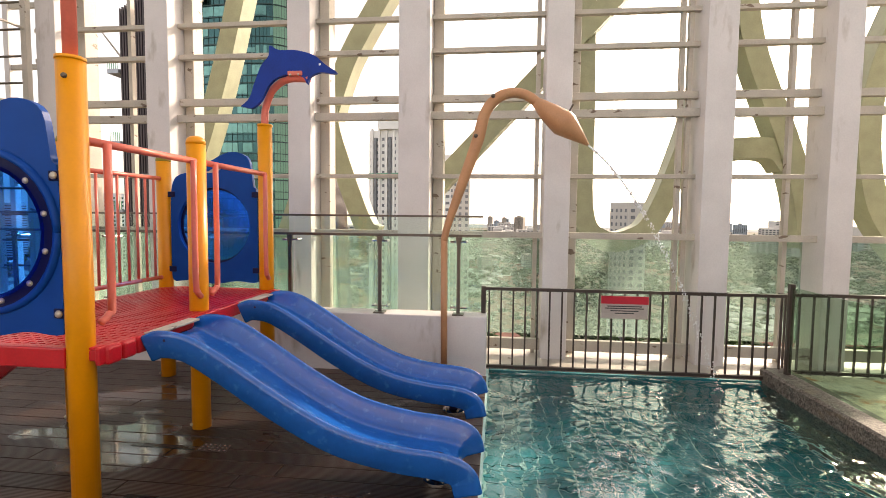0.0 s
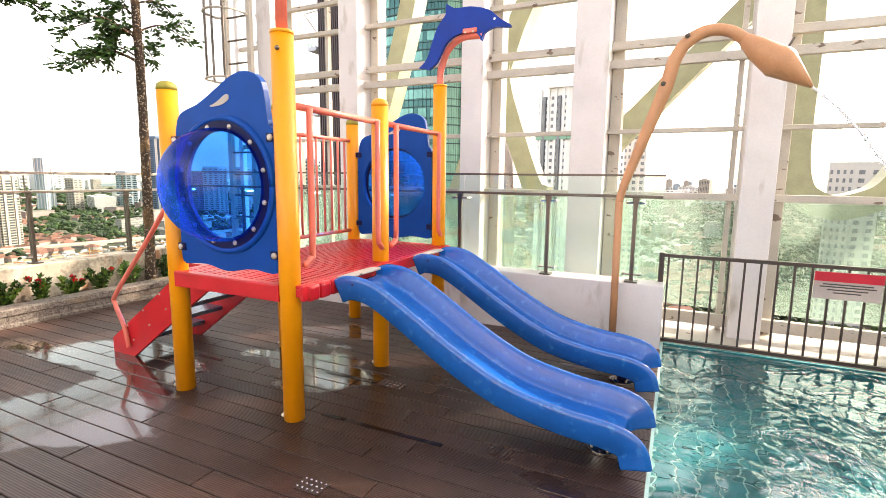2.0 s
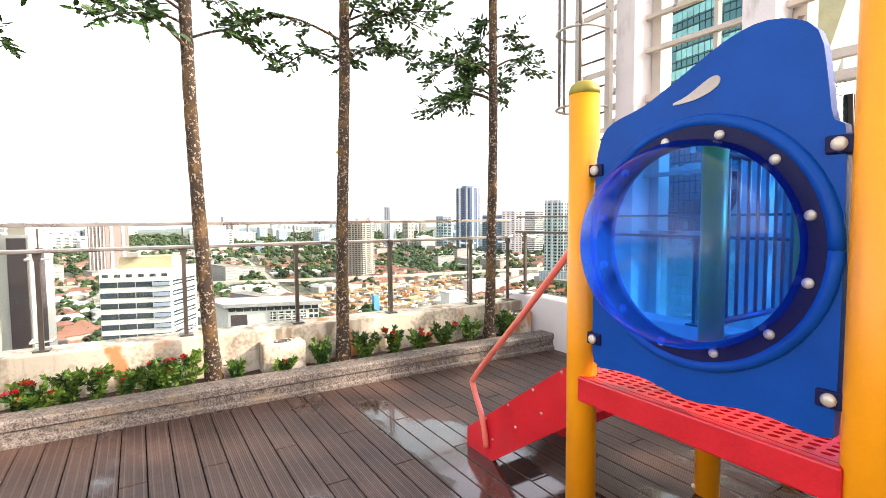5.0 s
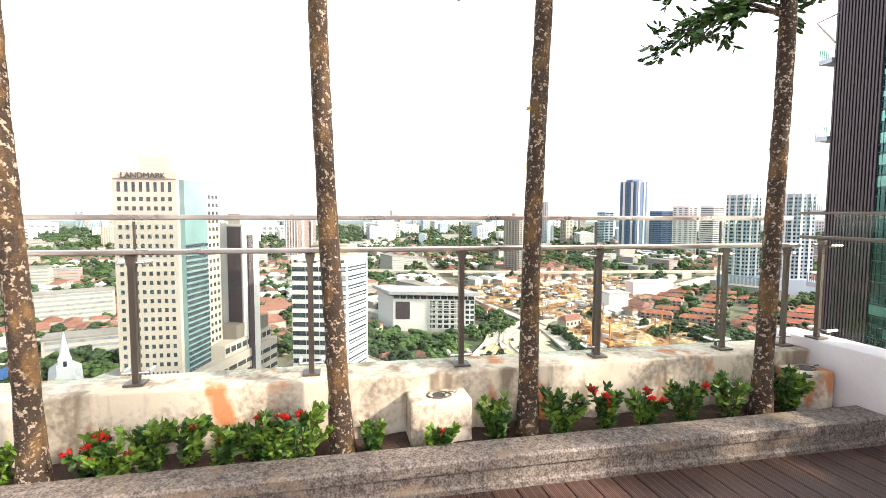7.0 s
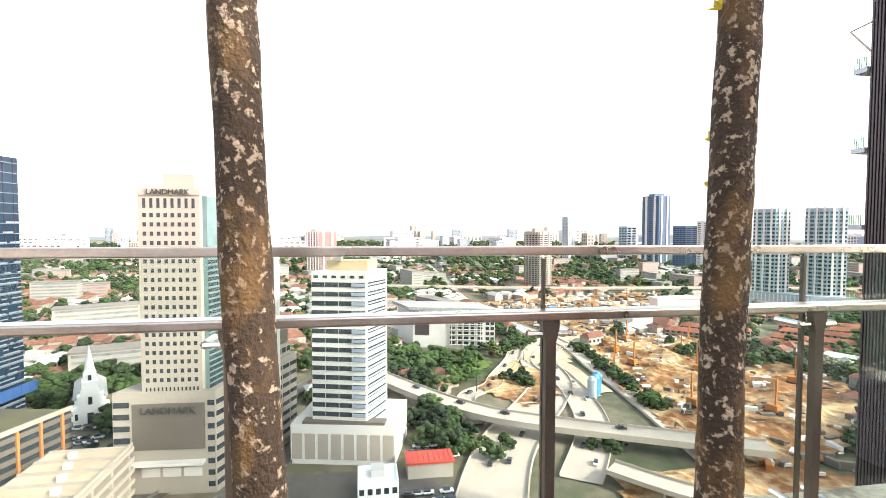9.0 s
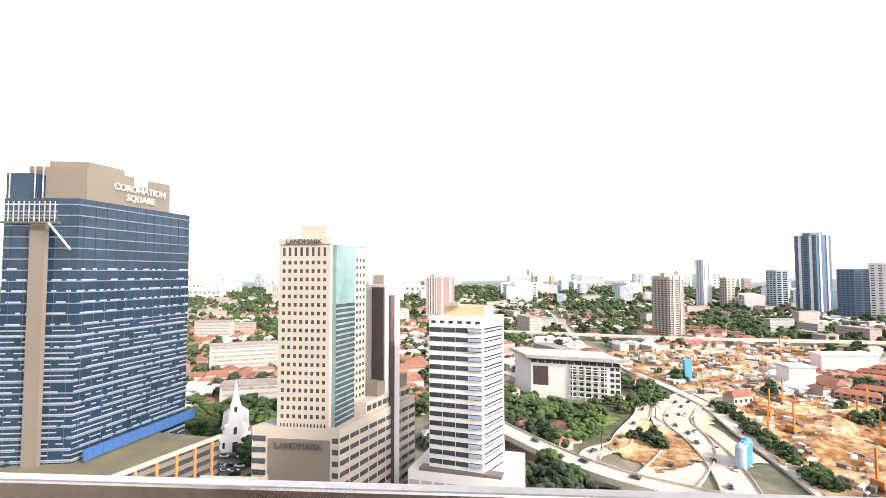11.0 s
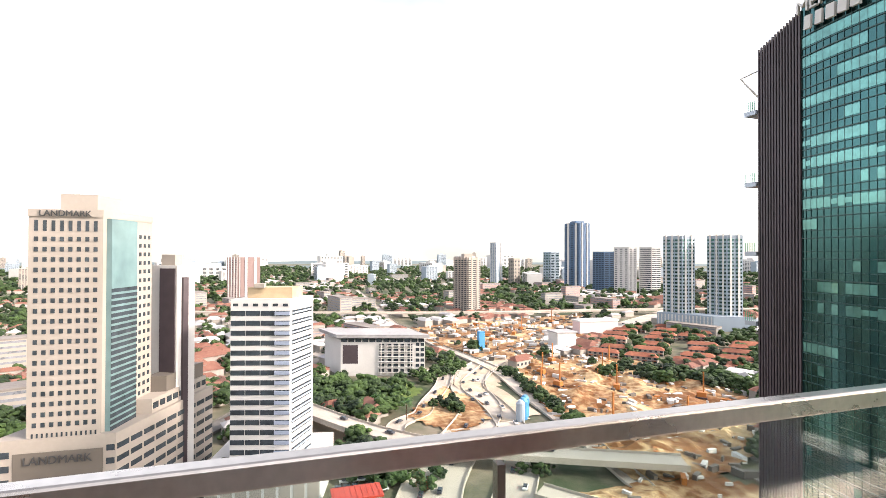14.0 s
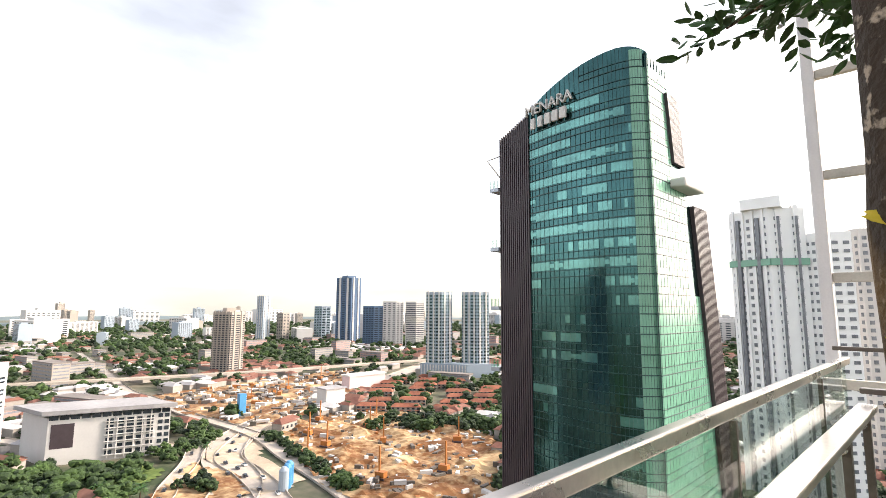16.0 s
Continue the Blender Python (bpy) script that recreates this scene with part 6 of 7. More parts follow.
for k, w in enumerate((0.8, 0.8, 1.0, 1.0, 1.0)):
    cc = Vector((-74.6, 100.1, 47.4)) + d * (1.6 + k * 2.35) + nrm * 0.9
    lb.append((cc, d * w * 0.85, nrm * 0.3, Vector((0, 0, 1.3)) + d * 0.15))
pieces("sign_mark", lb, M_OFFWHITE, mj, "plain white sign mark")

patch([(-95, -100), (-150, -40), (-168, -25), (-168, 25), (-120, 45), (-80, 20)], 6.0, 0.0, "car_park", M_ASPHALT, "asphalt lots and streets below the terrace", 0.2)
patch([(-160, -96), (-196, -96), (-190, -72), (-172, -58), (-158, -66)], 4.0, 0.8, "earthworks_5", MATS["pale_sand"], "sandy lot beside the cream car park", 0.35)
patch([(-127, -65), (-150, -47), (-157, -51), (-159, -65), (-140, -66)], 3.0, 0.1, "earthworks_7", MATS["pale_sand"], "sandy strip between street and cream car park", 0.35)
patch([(-151, 118), (-146, 152), (-112, 178), (-92, 160), (-92, 95), (-112, 72), (-150, 82)], 3.0, 3.0, "earthworks_6", M_EARTH, "orange earth at the foot of the teal tower", 0.5)
strip("road_9", [(-150, 80), (-128, 100), (-112, 135), (-105, 190)], 9, G0 + 4.2, M_ROAD, "pale concrete site road", 0.6)
patch([(-285, 31), (-256, 42), (-272, 66), (-290, 80), (-315, 68)], 3.0, 0.6, "lawn", M_LAWN, "bright lawn beside the civic hall", 0.4)
lowb = thing("low_white_building", "low white building with a flat roof below the terrace", "building")
part("body", boxbm(-158, -146, -1, 11, G0, G0 + 7), M_CHURCH, lowb)
part("roof_box", boxbm(-155, -150, 3, 7, G0 + 7, G0 + 9), M_OFFWHITE, lowb)
redb = thing("red_roofed_block", "low block with a bright red roof below the terrace", "building")
part("body", boxbm(-168, -160, 15, 30, G0, G0 + 5), M_HWALL, redb)
part("roof", boxbm(-168.5, -159.5, 14.5, 30.5, G0 + 5, G0 + 5.6), mat("bright_red_sheet", (0.45, 0.05, 0.03), 0.5, bump=0), redb)
flat = thing("cream_car_park", "cream multi-storey car park with open decks", "car park")
for k in range(6):
    part("deck", boxbm(-160, -128, -88, -66, G0 + 3.2 * k, G0 + 3.2 * k + 1.3), M_BEIGE, flat)
for x in (-158, -148, -138, -130):
    for y in (-87, -67):
        part("pillar", boxbm(x - 0.5, x + 0.5, y - 0.5, y + 0.5, G0, G0 + 16), M_BEIGE, flat)

part("roof_slab", boxbm(-159.2, -128.8, -87.2, -66.8, G0 + 17.3, G0 + 17.45), MATS["pale_sand"], flat, "dusty pale roof slab")
for k in range(5):
    part("roof_upstand", boxbm(-158 + 6.6 * k, -157.5 + 6.6 * k, -87.2, -66.8, G0 + 17.45, G0 + 18.2), M_BEIGE, flat)
for k in range(4):
    part("roof_vent", boxbm(-154.6 + 6.6 * k, -153.0 + 6.6 * k, -80 + 2.2 * k, -78.2 + 2.2 * k, G0 + 17.45, G0 + 18.9), M_OFFWHITE, flat)
part("roof_parapet", boxbm(-160, -128, -66.8, -66.3, G0 + 17.3, G0 + 18.4), M_BEIGE, flat)
part("roof_parapet", boxbm(-128.6, -128.05, -88, -66.8, G0 + 17.3, G0 + 18.4), M_BEIGE, flat)
pieces("window", face_items((-146, 11), (-146, -1), G0 + 3.6, G0 + 5.8, 1, 5, 0.6, 0.8, 0.1), M_WIN, lowb)
part("roof_parapet", boxbm(-146.35, -146.0, -1, 11, G0 + 7, G0 + 7.7), M_CHURCH, lowb)
part("roof_parapet", boxbm(-158, -146.35, 10.65, 11, G0 + 7, G0 + 7.7), M_CHURCH, lowb)
for k in range(9):
    part("roof_rib", boxbm(-168.5, -159.5, 15.2 + 1.75 * k, 15.35 + 1.75 * k, G0 + 5.6, G0 + 5.75), MATS["bright_red_sheet"], redb)

# street beside the hotel podium, with a crossing and a row of barriers
strip("road_10", [(-128, -64), (-152, -42), (-170, -31.5), (-198, -20), (-240, -2)], 8.5, G0 + 0.62, M_ASPHALT, "dark asphalt street beside the hotel podium", 0.3)
zebra = thing("zebra_crossing", "white painted stripes of a zebra crossing on asphalt", "crossing")
pieces("stripe", [((-160.0 - 0.75 * k, -37.2 + 0.46 * k, G0 + 0.66), (0.22, -0.12, 0), (1.1, 2.0, 0), (0, 0, 0.02)) for k in range(0, 14, 2)], M_CHURCH, zebra)
BAR_RED, BAR_WHITE = mat("barrier_red", (0.5, 0.04, 0.03), 0.5, bump=0), mat("barrier_white", (0.7, 0.7, 0.68), 0.5, bump=0)
bpath = smooth_path([(-155.5, -45, 0), (-157.0, -60, 0), (-158.5, -76, 0), (-166, -90, 0), (-180, -95, 0)], 9)
proto_b = []
for k, p in enumerate(bpath):
    d = (bpath[min(k + 1, len(bpath) - 1)] - bpath[max(k - 1, 0)]).normalized()
    m = pose(p.x, p.y, G0 + 0.5, 0, 0, math.degrees(math.atan2(d.y, d.x)))
    if k < 2:
        t = thing("road_barrier", ("red" if k == 0 else "white") + " plastic road barrier beside the sandy lot", "barrier", "road barriers")
        bm = bmesh.new()
        prism(bm, [(-0.35, 0), (0.35, 0), (0.28, 0.3), (0.12, 0.5), (0.10, 1.1), (-0.10, 1.1), (-0.12, 0.5), (-0.28, 0.3)], "x", -0.95, 0.95)
        part("barrier_body", bm, (BAR_RED, BAR_WHITE)[k], t)
        t.matrix_basis = m
        proto_b.append(t)
    else:
        copy_thing(proto_b[k % 2], m)

# silos, cranes, hoardings on the site
sl = thing("silo_pair", "pair of blue and pale cement silos on the site", "silo")
for x, y, m in ((-226, 113, M_SILO), (-230, 116, M_SILO), (-223, 110, M_PALEBLUE)):
    part("silo", tubebm([(x, y, G0), (x, y, G0 + 9), (x, y, G0 + 10.5)], [2.2, 2.2, 1.0], 14), m, sl)
crane = thing("piling_rig", "orange piling rig standing on the earthworks", "crane", "site rigs", at=(0, 0, 0))
part("mast", boxbm(-0.35, 0.35, -0.35, 0.35, 0, 15), M_CRANE, crane)
part("rig_body", boxbm(-3.5, 1.5, -1.8, 1.8, 0.6, 3.6, bevel=0.2), M_CRANE, crane)
part("track", boxbm(-4, 2, -2.4, -1.6, 0, 1.0, bevel=0.2), M_FIN, crane)
part("track", boxbm(-4, 2, 1.6, 2.4, 0, 1.0, bevel=0.2), M_FIN, crane)
SPOTS = [(-300, 165, 30), (-262, 143, 80), (-330, 190, 10), (-290, 205, 60), (-255, 190, 140), (-205, 150, 200), (-190, 180, 20), (-310, 225, 90), (-225, 225, 45), (-480, 240, 0), (-520, 300, 30), (-450, 190, 60)]
crane.matrix_basis = pose(-270, 160, G0 + 0.8, 0, 0, 20)
for x, y, a in SPOTS:
    copy_thing(crane, pose(x, y, G0 + 0.8, 0, 0, a))
bt = thing("blue_scaffold_tower", "blue scaffold tower on the far site", "scaffold")
part("frame", boxbm(-391, -386, 154, 159, G0, G0 + 17), M_SILO, bt)
pk = thing("site_office", "pale long site building with red band", "building")
part("body", boxbm(-452, -438, 285, 330, G0, G0 + 13), mat("pink_render", (0.6, 0.45, 0.44), 0.8, bump=0), pk)
part("roof", boxbm(-453, -437, 284, 331, G0 + 13, G0 + 14.5), M_OFFWHITE, pk)
ws = thing("site_hall", "white site hall by the flyover", "building")
part("body", boxbm(-392, -376, 222, 240, G0, G0 + 14), M_OFFWHITE, ws)
part("roof", boxbm(-393, -375, 221, 241, G0 + 14, G0 + 15), M_GREYROOF, ws)
heap = []
rng = random.Random(21)
for k in range(700):
    x, y = rng.uniform(-350, -150), rng.uniform(115, 262)
    if inside(x, y, SITE):
        a = rng.uniform(0, 3.14)
        s = rng.uniform(0.6, 3.2)
        heap.append(((x, y, G0 + 1.2), (s * math.cos(a), s * math.sin(a), 0), (-0.5 * math.sin(a) * s * 0.7, 0.5 * math.cos(a) * s * 0.7, 0), (0, 0, rng.uniform(0.3, 1.6))))
for k in range(60):
    x, y = rng.uniform(-150, -94), rng.uniform(85, 170)
    a = rng.uniform(0, 3.14)
    s = rng.uniform(0.6, 2.6)
    heap.append(((x, y, G0 + 1.6), (s * math.cos(a), s * math.sin(a), 0), (-0.35 * math.sin(a) * s, 0.35 * math.cos(a) * s, 0), (0, 0, rng.uniform(0.3, 1.6))))
for k in range(900):
    x, y = rng.uniform(-590, -350), rng.uniform(120, 390)
    if inside(x, y, [(-530, 133), (-588, 385), (-460, 320), (-374, 244), (-350, 150), (-428, 127)]):
        a = rng.uniform(0, 3.14)
        s = rng.uniform(1.0, 5.0)
        heap.append(((x, y, G0 + 1.4), (s * math.cos(a), s * math.sin(a), 0), (-0.5 * math.sin(a) * s * 0.7, 0.5 * math.cos(a) * s * 0.7, 0), (0, 0, rng.uniform(0.5, 2.2))))
rng.shuffle(heap)
third = len(heap) // 3
for i, m in enumerate((M_TAUPE, M_OFFWHITE, M_CRANE)):
    tagged(cubes("site_clutter", heap[i * third:(i + 1) * third] if i < 2 else heap[2 * third:2 * third + 40], m), "timber, sheet and steel stacks on the site", "stacks", "", "stuff")

# traffic
car = thing("car", "small car driving on the city road", "car", "cars on the roads")
part("body", boxbm(-2.1, 2.1, -0.85, 0.85, 0.3, 0.95, bevel=0.15), M_CAR[0], car)
part("cabin", boxbm(-1.2, 1.0, -0.75, 0.75, 0.951, 1.5, bevel=0.2), M_WIN, car)
for sx in (-1.3, 1.3):
    for sy in (-0.8, 0.8):
        part("wheel", tubebm([(sx, sy - 0.1, 0.32), (sx, sy + 0.1, 0.32)], 0.32, 10), M_FIN, car)
dark = thing("car", "dark car driving on the city road", "car", "cars on the roads")
part("body", boxbm(-2.1, 2.1, -0.85, 0.85, 0.3, 0.95, bevel=0.15), M_CAR[1], dark)
part("cabin", boxbm(-1.2, 1.0, -0.75, 0.75, 0.951, 1.5, bevel=0.2), M_WIN, dark)
first = {0: True, 1: True}
for k, (name_, off) in enumerate([("road", 3), ("road", -3), ("road_2", 3), ("road_2", -3), ("road_6", 3), ("road_5", 2), ("road_3", 2), ("road_4", 1)]):
    pts, w, m = ROADS[name_]
    ps = smooth_path([(x, y, 0) for x, y in pts], 8)
    z = G0 + 6.05 if name_ == "road_3" else G0 + 0.4 + 0.05 * list(ROADS).index(name_)
    for j in range(3 + k % 3, len(ps) - 2, 6):
        d = (ps[j + 1] - ps[j]).normalized()
        p = ps[j] + Vector((-d.y, d.x, 0)) * off
        mm = pose(p.x, p.y, z, 0, 0, math.degrees(math.atan2(d.y, d.x)))
        which = (j + k) % 2
        src = car if which == 0 else dark
        if first[which]:
            src.matrix_basis = mm
            first[which] = False
        else:
            copy_thing(src, mm)

lot = [(-150 + 4.5 * (k % 5), 14 + 3.0 * (k // 5)) for k in range(25)] + [(-205 - 5 * (k % 4), -100 - 4 * (k // 4)) for k in range(16)] + [(-173 - 4.6 * (k % 3), 18 + 2.9 * (k // 3)) for k in range(18)]
for k, (x, y) in enumerate(lot):
    if k % 4 != 3:
        copy_thing(car if k % 3 else dark, pose(x, y, G0 + 0.45, 0, 0, 85 + 4 * (k % 3)))

# houses: near ones as things, far ones joined

def clear(x, y):
    for pts, w, m in ROADS.values():
        for (x1, y1), (x2, y2) in zip(pts, pts[1:]):
            dx, dy = x2 - x1, y2 - y1
            t = max(0, min(1, ((x - x1) * dx + (y - y1) * dy) / (dx * dx + dy * dy)))
            if (x1 + t * dx - x) ** 2 + (y1 + t * dy - y) ** 2 < (w / 2 + 9) ** 2:
                return False
    for bx, by, r in ((-175, -135, 48), (-180, -50, 45), (-185, -5, 38), (-340, 65, 42), (-245, -112, 22), (-655, 195, 25), (-440, 440, 48), (-65, 115, 40), (-60, 265, 30), (-445, 307, 28), (-384, 231, 18), (0, 0, 90), (-228, 113, 10)):
        if (x - bx) ** 2 + (y - by) ** 2 < r * r:
            return False
    return not inside(x, y, SITE)


def roof_house(w, l, h, r):
    v = [(-w, -l, 0), (w, -l, 0), (w, l, 0), (-w, l, 0), (-w, -l, h), (w, -l, h), (w, l, h), (-w, l, h)]
    e = 0.6
    rv = [(-w - e, -l - e, h), (w + e, -l - e, h), (w + e, l + e, h), (-w - e, l + e, h), (0, -l + w * 0.6, h + r), (0, l - w * 0.6, h + r)]
    return v, [(0, 1, 5, 4), (1, 2, 6, 5), (2, 3, 7, 6), (3, 0, 4, 7)], rv, [(0, 1, 4), (1, 2, 5, 4), (2, 3, 5), (3, 0, 4, 5), (3, 2, 1, 0)]


# red-roofed terrace rows behind the construction site
RAIN = [(-223, -388), (-336, -346), (-262, -215), (-156, -165), (-120, -190), (-110, -300)]
REDTOWN = [(-332, 222), (-262, 300), (-347, 405), (-443, 390), (-437, 310)]
M_ROWROOF = mat("orange_tile_roof", (0.20, 0.055, 0.028), 0.85, var=0.3, scale=0.08, bump=0.0, bscale=0.6, col2=(0.31, 0.12, 0.07), rand=0.2)
row_proto = None
for i in range(-8, 9):
    for j in range(-8, 9):
        x, y = -365 + 0.73 * 33 * i - 0.68 * 24 * j + 5 * math.sin(3 * i + j), 315 + 0.68 * 33 * i + 0.73 * 24 * j + 5 * math.sin(i + 5 * j)
        if not inside(x, y, REDTOWN) or (i * 7 + j * 5) % 6 == 0:
            continue
        m = pose(x, y, G0, 0, 0, -47 + (i * 3 + j) % 4)
        if row_proto is None:
            row_proto = thing("terrace_row", "row of terrace houses with orange-red tiled roofs", "houses", "red-roofed terrace rows")
            v, f, rv, rf_ = roof_house(4.6, 11.5, 5.0, 2.4)
            for nm, vv, ff, mm in (("wall", v, f, M_HWALL), ("roof", rv, rf_, M_ROWROOF)):
                me = bpy.data.meshes.new(nm)
                me.from_pydata(vv, [], ff)
                me.materials.append(mm)
                ob = new(nm, me)
                ob.parent = row_proto
            cubes("window", [((sx * 4.62, yy, zz), (0.1, 0, 0), (0, 1.0, 0), (0, 0, 0.7)) for sx in (-1, 1) for yy in (-10, -6, -2, 2, 6, 10) for zz in (1.4, 3.9)], M_WIN, row_proto)
            cubes("porch", [((5.5, yy, 2.6), (1.3, 0, 0), (0, 1.6, 0), (0, 0, 0.15)) for yy in (-9, -3, 3, 9)], M_ROWROOF, row_proto)
            row_proto.matrix_basis = m
        else:
            copy_thing(row_proto, m)

# shop blocks and flats of three to eight storeys through the town
rng = random.Random(71)
shop_sets = {0: [], 1: [], 2: []}
shop_win, shop_roof = [], []
for k in range(430):
    a = rng.uniform(-0.75, 1.6)
    D = 330 + 1250 * rng.random()
    x, y = -D * math.cos(a), D * math.sin(a)
    if not clear(x, y) or inside(x, y, REDTOWN) or noise.noise(Vector((x * 0.005, y * 0.005, 21))) < 0.02 or (x + 340) ** 2 + (y - 65) ** 2 < 95 ** 2 or D < 520 and rng.random() < 0.6:
        continue
    fl = rng.choice((2, 3, 3, 4, 4, 5, 7))
    hw, hl, hz = rng.uniform(5, 9), rng.uniform(9, 28), fl * 1.7
    b = radians(20 + 90 * rng.randint(0, 1) + 25 * noise.noise(Vector((x * 0.004, y * 0.004, 0))))
    u, w = Vector((math.cos(b), math.sin(b), 0)), Vector((-math.sin(b), math.cos(b), 0))
    c = Vector((x, y, G0 + hz))
    shop_sets[rng.choice((0, 0, 1, 2))].append((c, u * hw, w * hl, Vector((0, 0, hz))))
    shop_roof.append((c + Vector((0, 0, hz + 0.5)), u * (hw + 0.4), w * (hl + 0.4), Vector((0, 0, 0.5))))
    for q in range(fl):
        shop_win.append((Vector((x, y, G0 + 3.4 * q + 2.0)), u * (hw + 0.15), w * hl * 0.94, Vector((0, 0, 0.75))))
        shop_win.append((Vector((x, y, G0 + 3.4 * q + 2.0)), u * hw * 0.9, w * (hl + 0.15), Vector((0, 0, 0.75))))
shops = tagged(new("shop_blocks"), "pale shop blocks and low flats through the town", "buildings", "", "stuff")
for k, m in enumerate((M_HWALL, M_BEIGE, mat("rose_render", (0.36, 0.22, 0.19), 0.8, bump=0))):
    cubes("shop_walls", shop_sets[k], m, shops)
cubes("shop_windows", shop_win, M_GREYWIN, shops)
cubes("shop_roofs", shop_roof, mat("weathered_roof", (0.19, 0.165, 0.15), 0.85, var=0.3, scale=0.04, bump=0.0, bscale=0.5), shops)


def palm(x, y, h, seed):
    prng = random.Random(seed)
    t = thing("palm_tree", "tall green palm beside the road loop", "palm tree", "roadside palms", at=(x, y, G0 + 0.3))
    part("trunk", tubebm([(0, 0, 0), (0.1, 0.05, h * 0.5), (0.15, 0, h)], [0.32, 0.22, 0.16], 8, curve=4), M_BARK, t, "", True)
    fronds = []
    for k in range(16):
        a = k * 0.393 * 2.4 + prng.uniform(-0.2, 0.2)
        up = prng.uniform(-0.35, 0.7)
        d = Vector((math.cos(a), math.sin(a), up)).normalized()
        side = d.cross(Vector((0, 0, 1))).normalized()
        base = Vector((0.15, 0, h))
        for q in range(4):
            o = base + d * 0.8 * q - Vector((0, 0, 0.10 * q * q))
            fronds.append((o, (d - Vector((0, 0, 0.12 * q))).normalized(), side, 1.5, 0.36 - 0.04 * q))
    leaf_mesh("crown", fronds, M_LEAF, t, "stuff")


for k, (x, y, h) in enumerate(((-240, 57, 9), (-261, 45, 7.5), (-249, 59, 8), (-294, 100, 8), (-266, 47, 7))):
    palm(x, y, h, k)

rng = random.Random(33)
zones = []
for k in range(13000):
    a = rng.uniform(-1.15, 2.35)
    D = 240 + 1500 * rng.random() ** 1.5
    zones.append((-D * math.cos(a), D * math.sin(a), D))
wv_, wf_, rsets = [], [], {0: ([], []), 1: ([], []), 2: ([], [])}
near_n = 0
proto = {}
taken = set()
for x, y, D in zones:
    if not clear(x, y) or inside(x, y, REDTOWN) or inside(x, y, RAIN) or inside(x, y, [(-530, 133), (-588, 385), (-460, 320), (-374, 244), (-350, 150), (-428, 127)]):
        continue
    dens = noise.noise(Vector((x * 0.006, y * 0.006, 11)))
    if dens < -0.12 + (0.12 if D > 700 else 0):
        continue
    cell = (round(x / 12), round(y / 12))
    if cell in taken and D < 800:
        continue
    taken.add(cell)
    kind = 0 if noise.noise(Vector((x * 0.008, y * 0.008, 4))) > -0.1 else (1 if rng.random() < 0.55 else 2)
    w, l, h = rng.uniform(3, 5.5), rng.uniform(4.5, 11), rng.uniform(3, 7)
    ang = 20 + 90 * rng.randint(0, 1) + 25 * noise.noise(Vector((x * 0.004, y * 0.004, 0)))
    if D < 430 and near_n < 90:
        near_n += 1
        if kind not in proto:
            t = thing("house", ("red-tiled", "grey-roofed", "white-roofed")[kind] + " low house among trees", "house", "houses of the town")
            v, f, rv, rf_ = roof_house(4.2, 7.5, 5.5, 2.6)
            for nm, vv, ff, m in (("wall", v, f, M_HWALL), ("roof", rv, rf_, (M_ROOF, M_GREYROOF, M_OFFWHITE)[kind])):
                me = bpy.data.meshes.new(nm)
                me.from_pydata(vv, [], ff)
                me.materials.append(m)
                ob = new(nm, me)
                ob.parent = t
            cubes("window", [((sx * 4.22, yy, 3), (0.1, 0, 0), (0, 0.9, 0), (0, 0, 0.9)) for sx in (-1, 1) for yy in (-6, -2, 2, 6)], M_WIN, t)
            proto[kind] = t
            t.matrix_basis = pose(x, y, G0, 0, 0, ang)
        else:
            copy_thing(proto[kind], pose(x, y, G0, 0, 0, ang))
        continue
    v, f, rv, rf_ = roof_house(w, l, h, w * 0.5)
    ca, sa = math.cos(radians(ang)), math.sin(radians(ang))
    i = len(wv_)
    wv_ += [(x + ca * p[0] - sa * p[1], y + sa * p[0] + ca * p[1], G0 + p[2]) for p in v]
    wf_ += [tuple(i + q for q in ff) for ff in f]
    RV, RF = rsets[kind]
    i = len(RV)
    RV += [(x + ca * p[0] - sa * p[1], y + sa * p[0] + ca * p[1], G0 + p[2]) for p in rv]
    RF += [tuple(i + q for q in ff) for ff in rf_]
town = tagged(new("town"), "town of low houses spreading to the horizon", "houses", "", "stuff")
for nm, vv, ff, m in [("house_walls", wv_, wf_, M_HWALL)] + [("house_roofs", *rsets[i], (M_ROOF, M_GREYROOF, M_OFFWHITE)[i]) for i in range(3)]:
    me = bpy.data.meshes.new(nm)
    me.from_pydata(vv, [], ff)
    me.materials.append(m)
    ob = new(nm, me)
    ob.parent = town
    tagged(ob, "", "", "", "stuff")

# woods: clumped crowns
bm = bmesh.new()
bmesh.ops.create_icosphere(bm, subdivisions=1, radius=1)
ICO_V = np.array([v.co for v in bm.verts])
ICO_F = np.array([[v.index for v in f.verts] for f in bm.faces])
bm.free()
nrng = np.random.RandomState(7)
rng = random.Random(44)
cl = []


def clump(x, y, s, n, z=G0, g=1.0):
    """A crown of many small leaf masses heaped in a dome."""
    for k in range(n):
        a, h = rng.uniform(0, 6.283), rng.random()
        r = s * (1.0 - 0.75 * h * h) * rng.random() ** 0.5
        cl.append((x + r * math.cos(a), y + r * math.sin(a), z + s * (0.45 + 1.05 * h), g * s * rng.uniform(0.20, 0.42)))


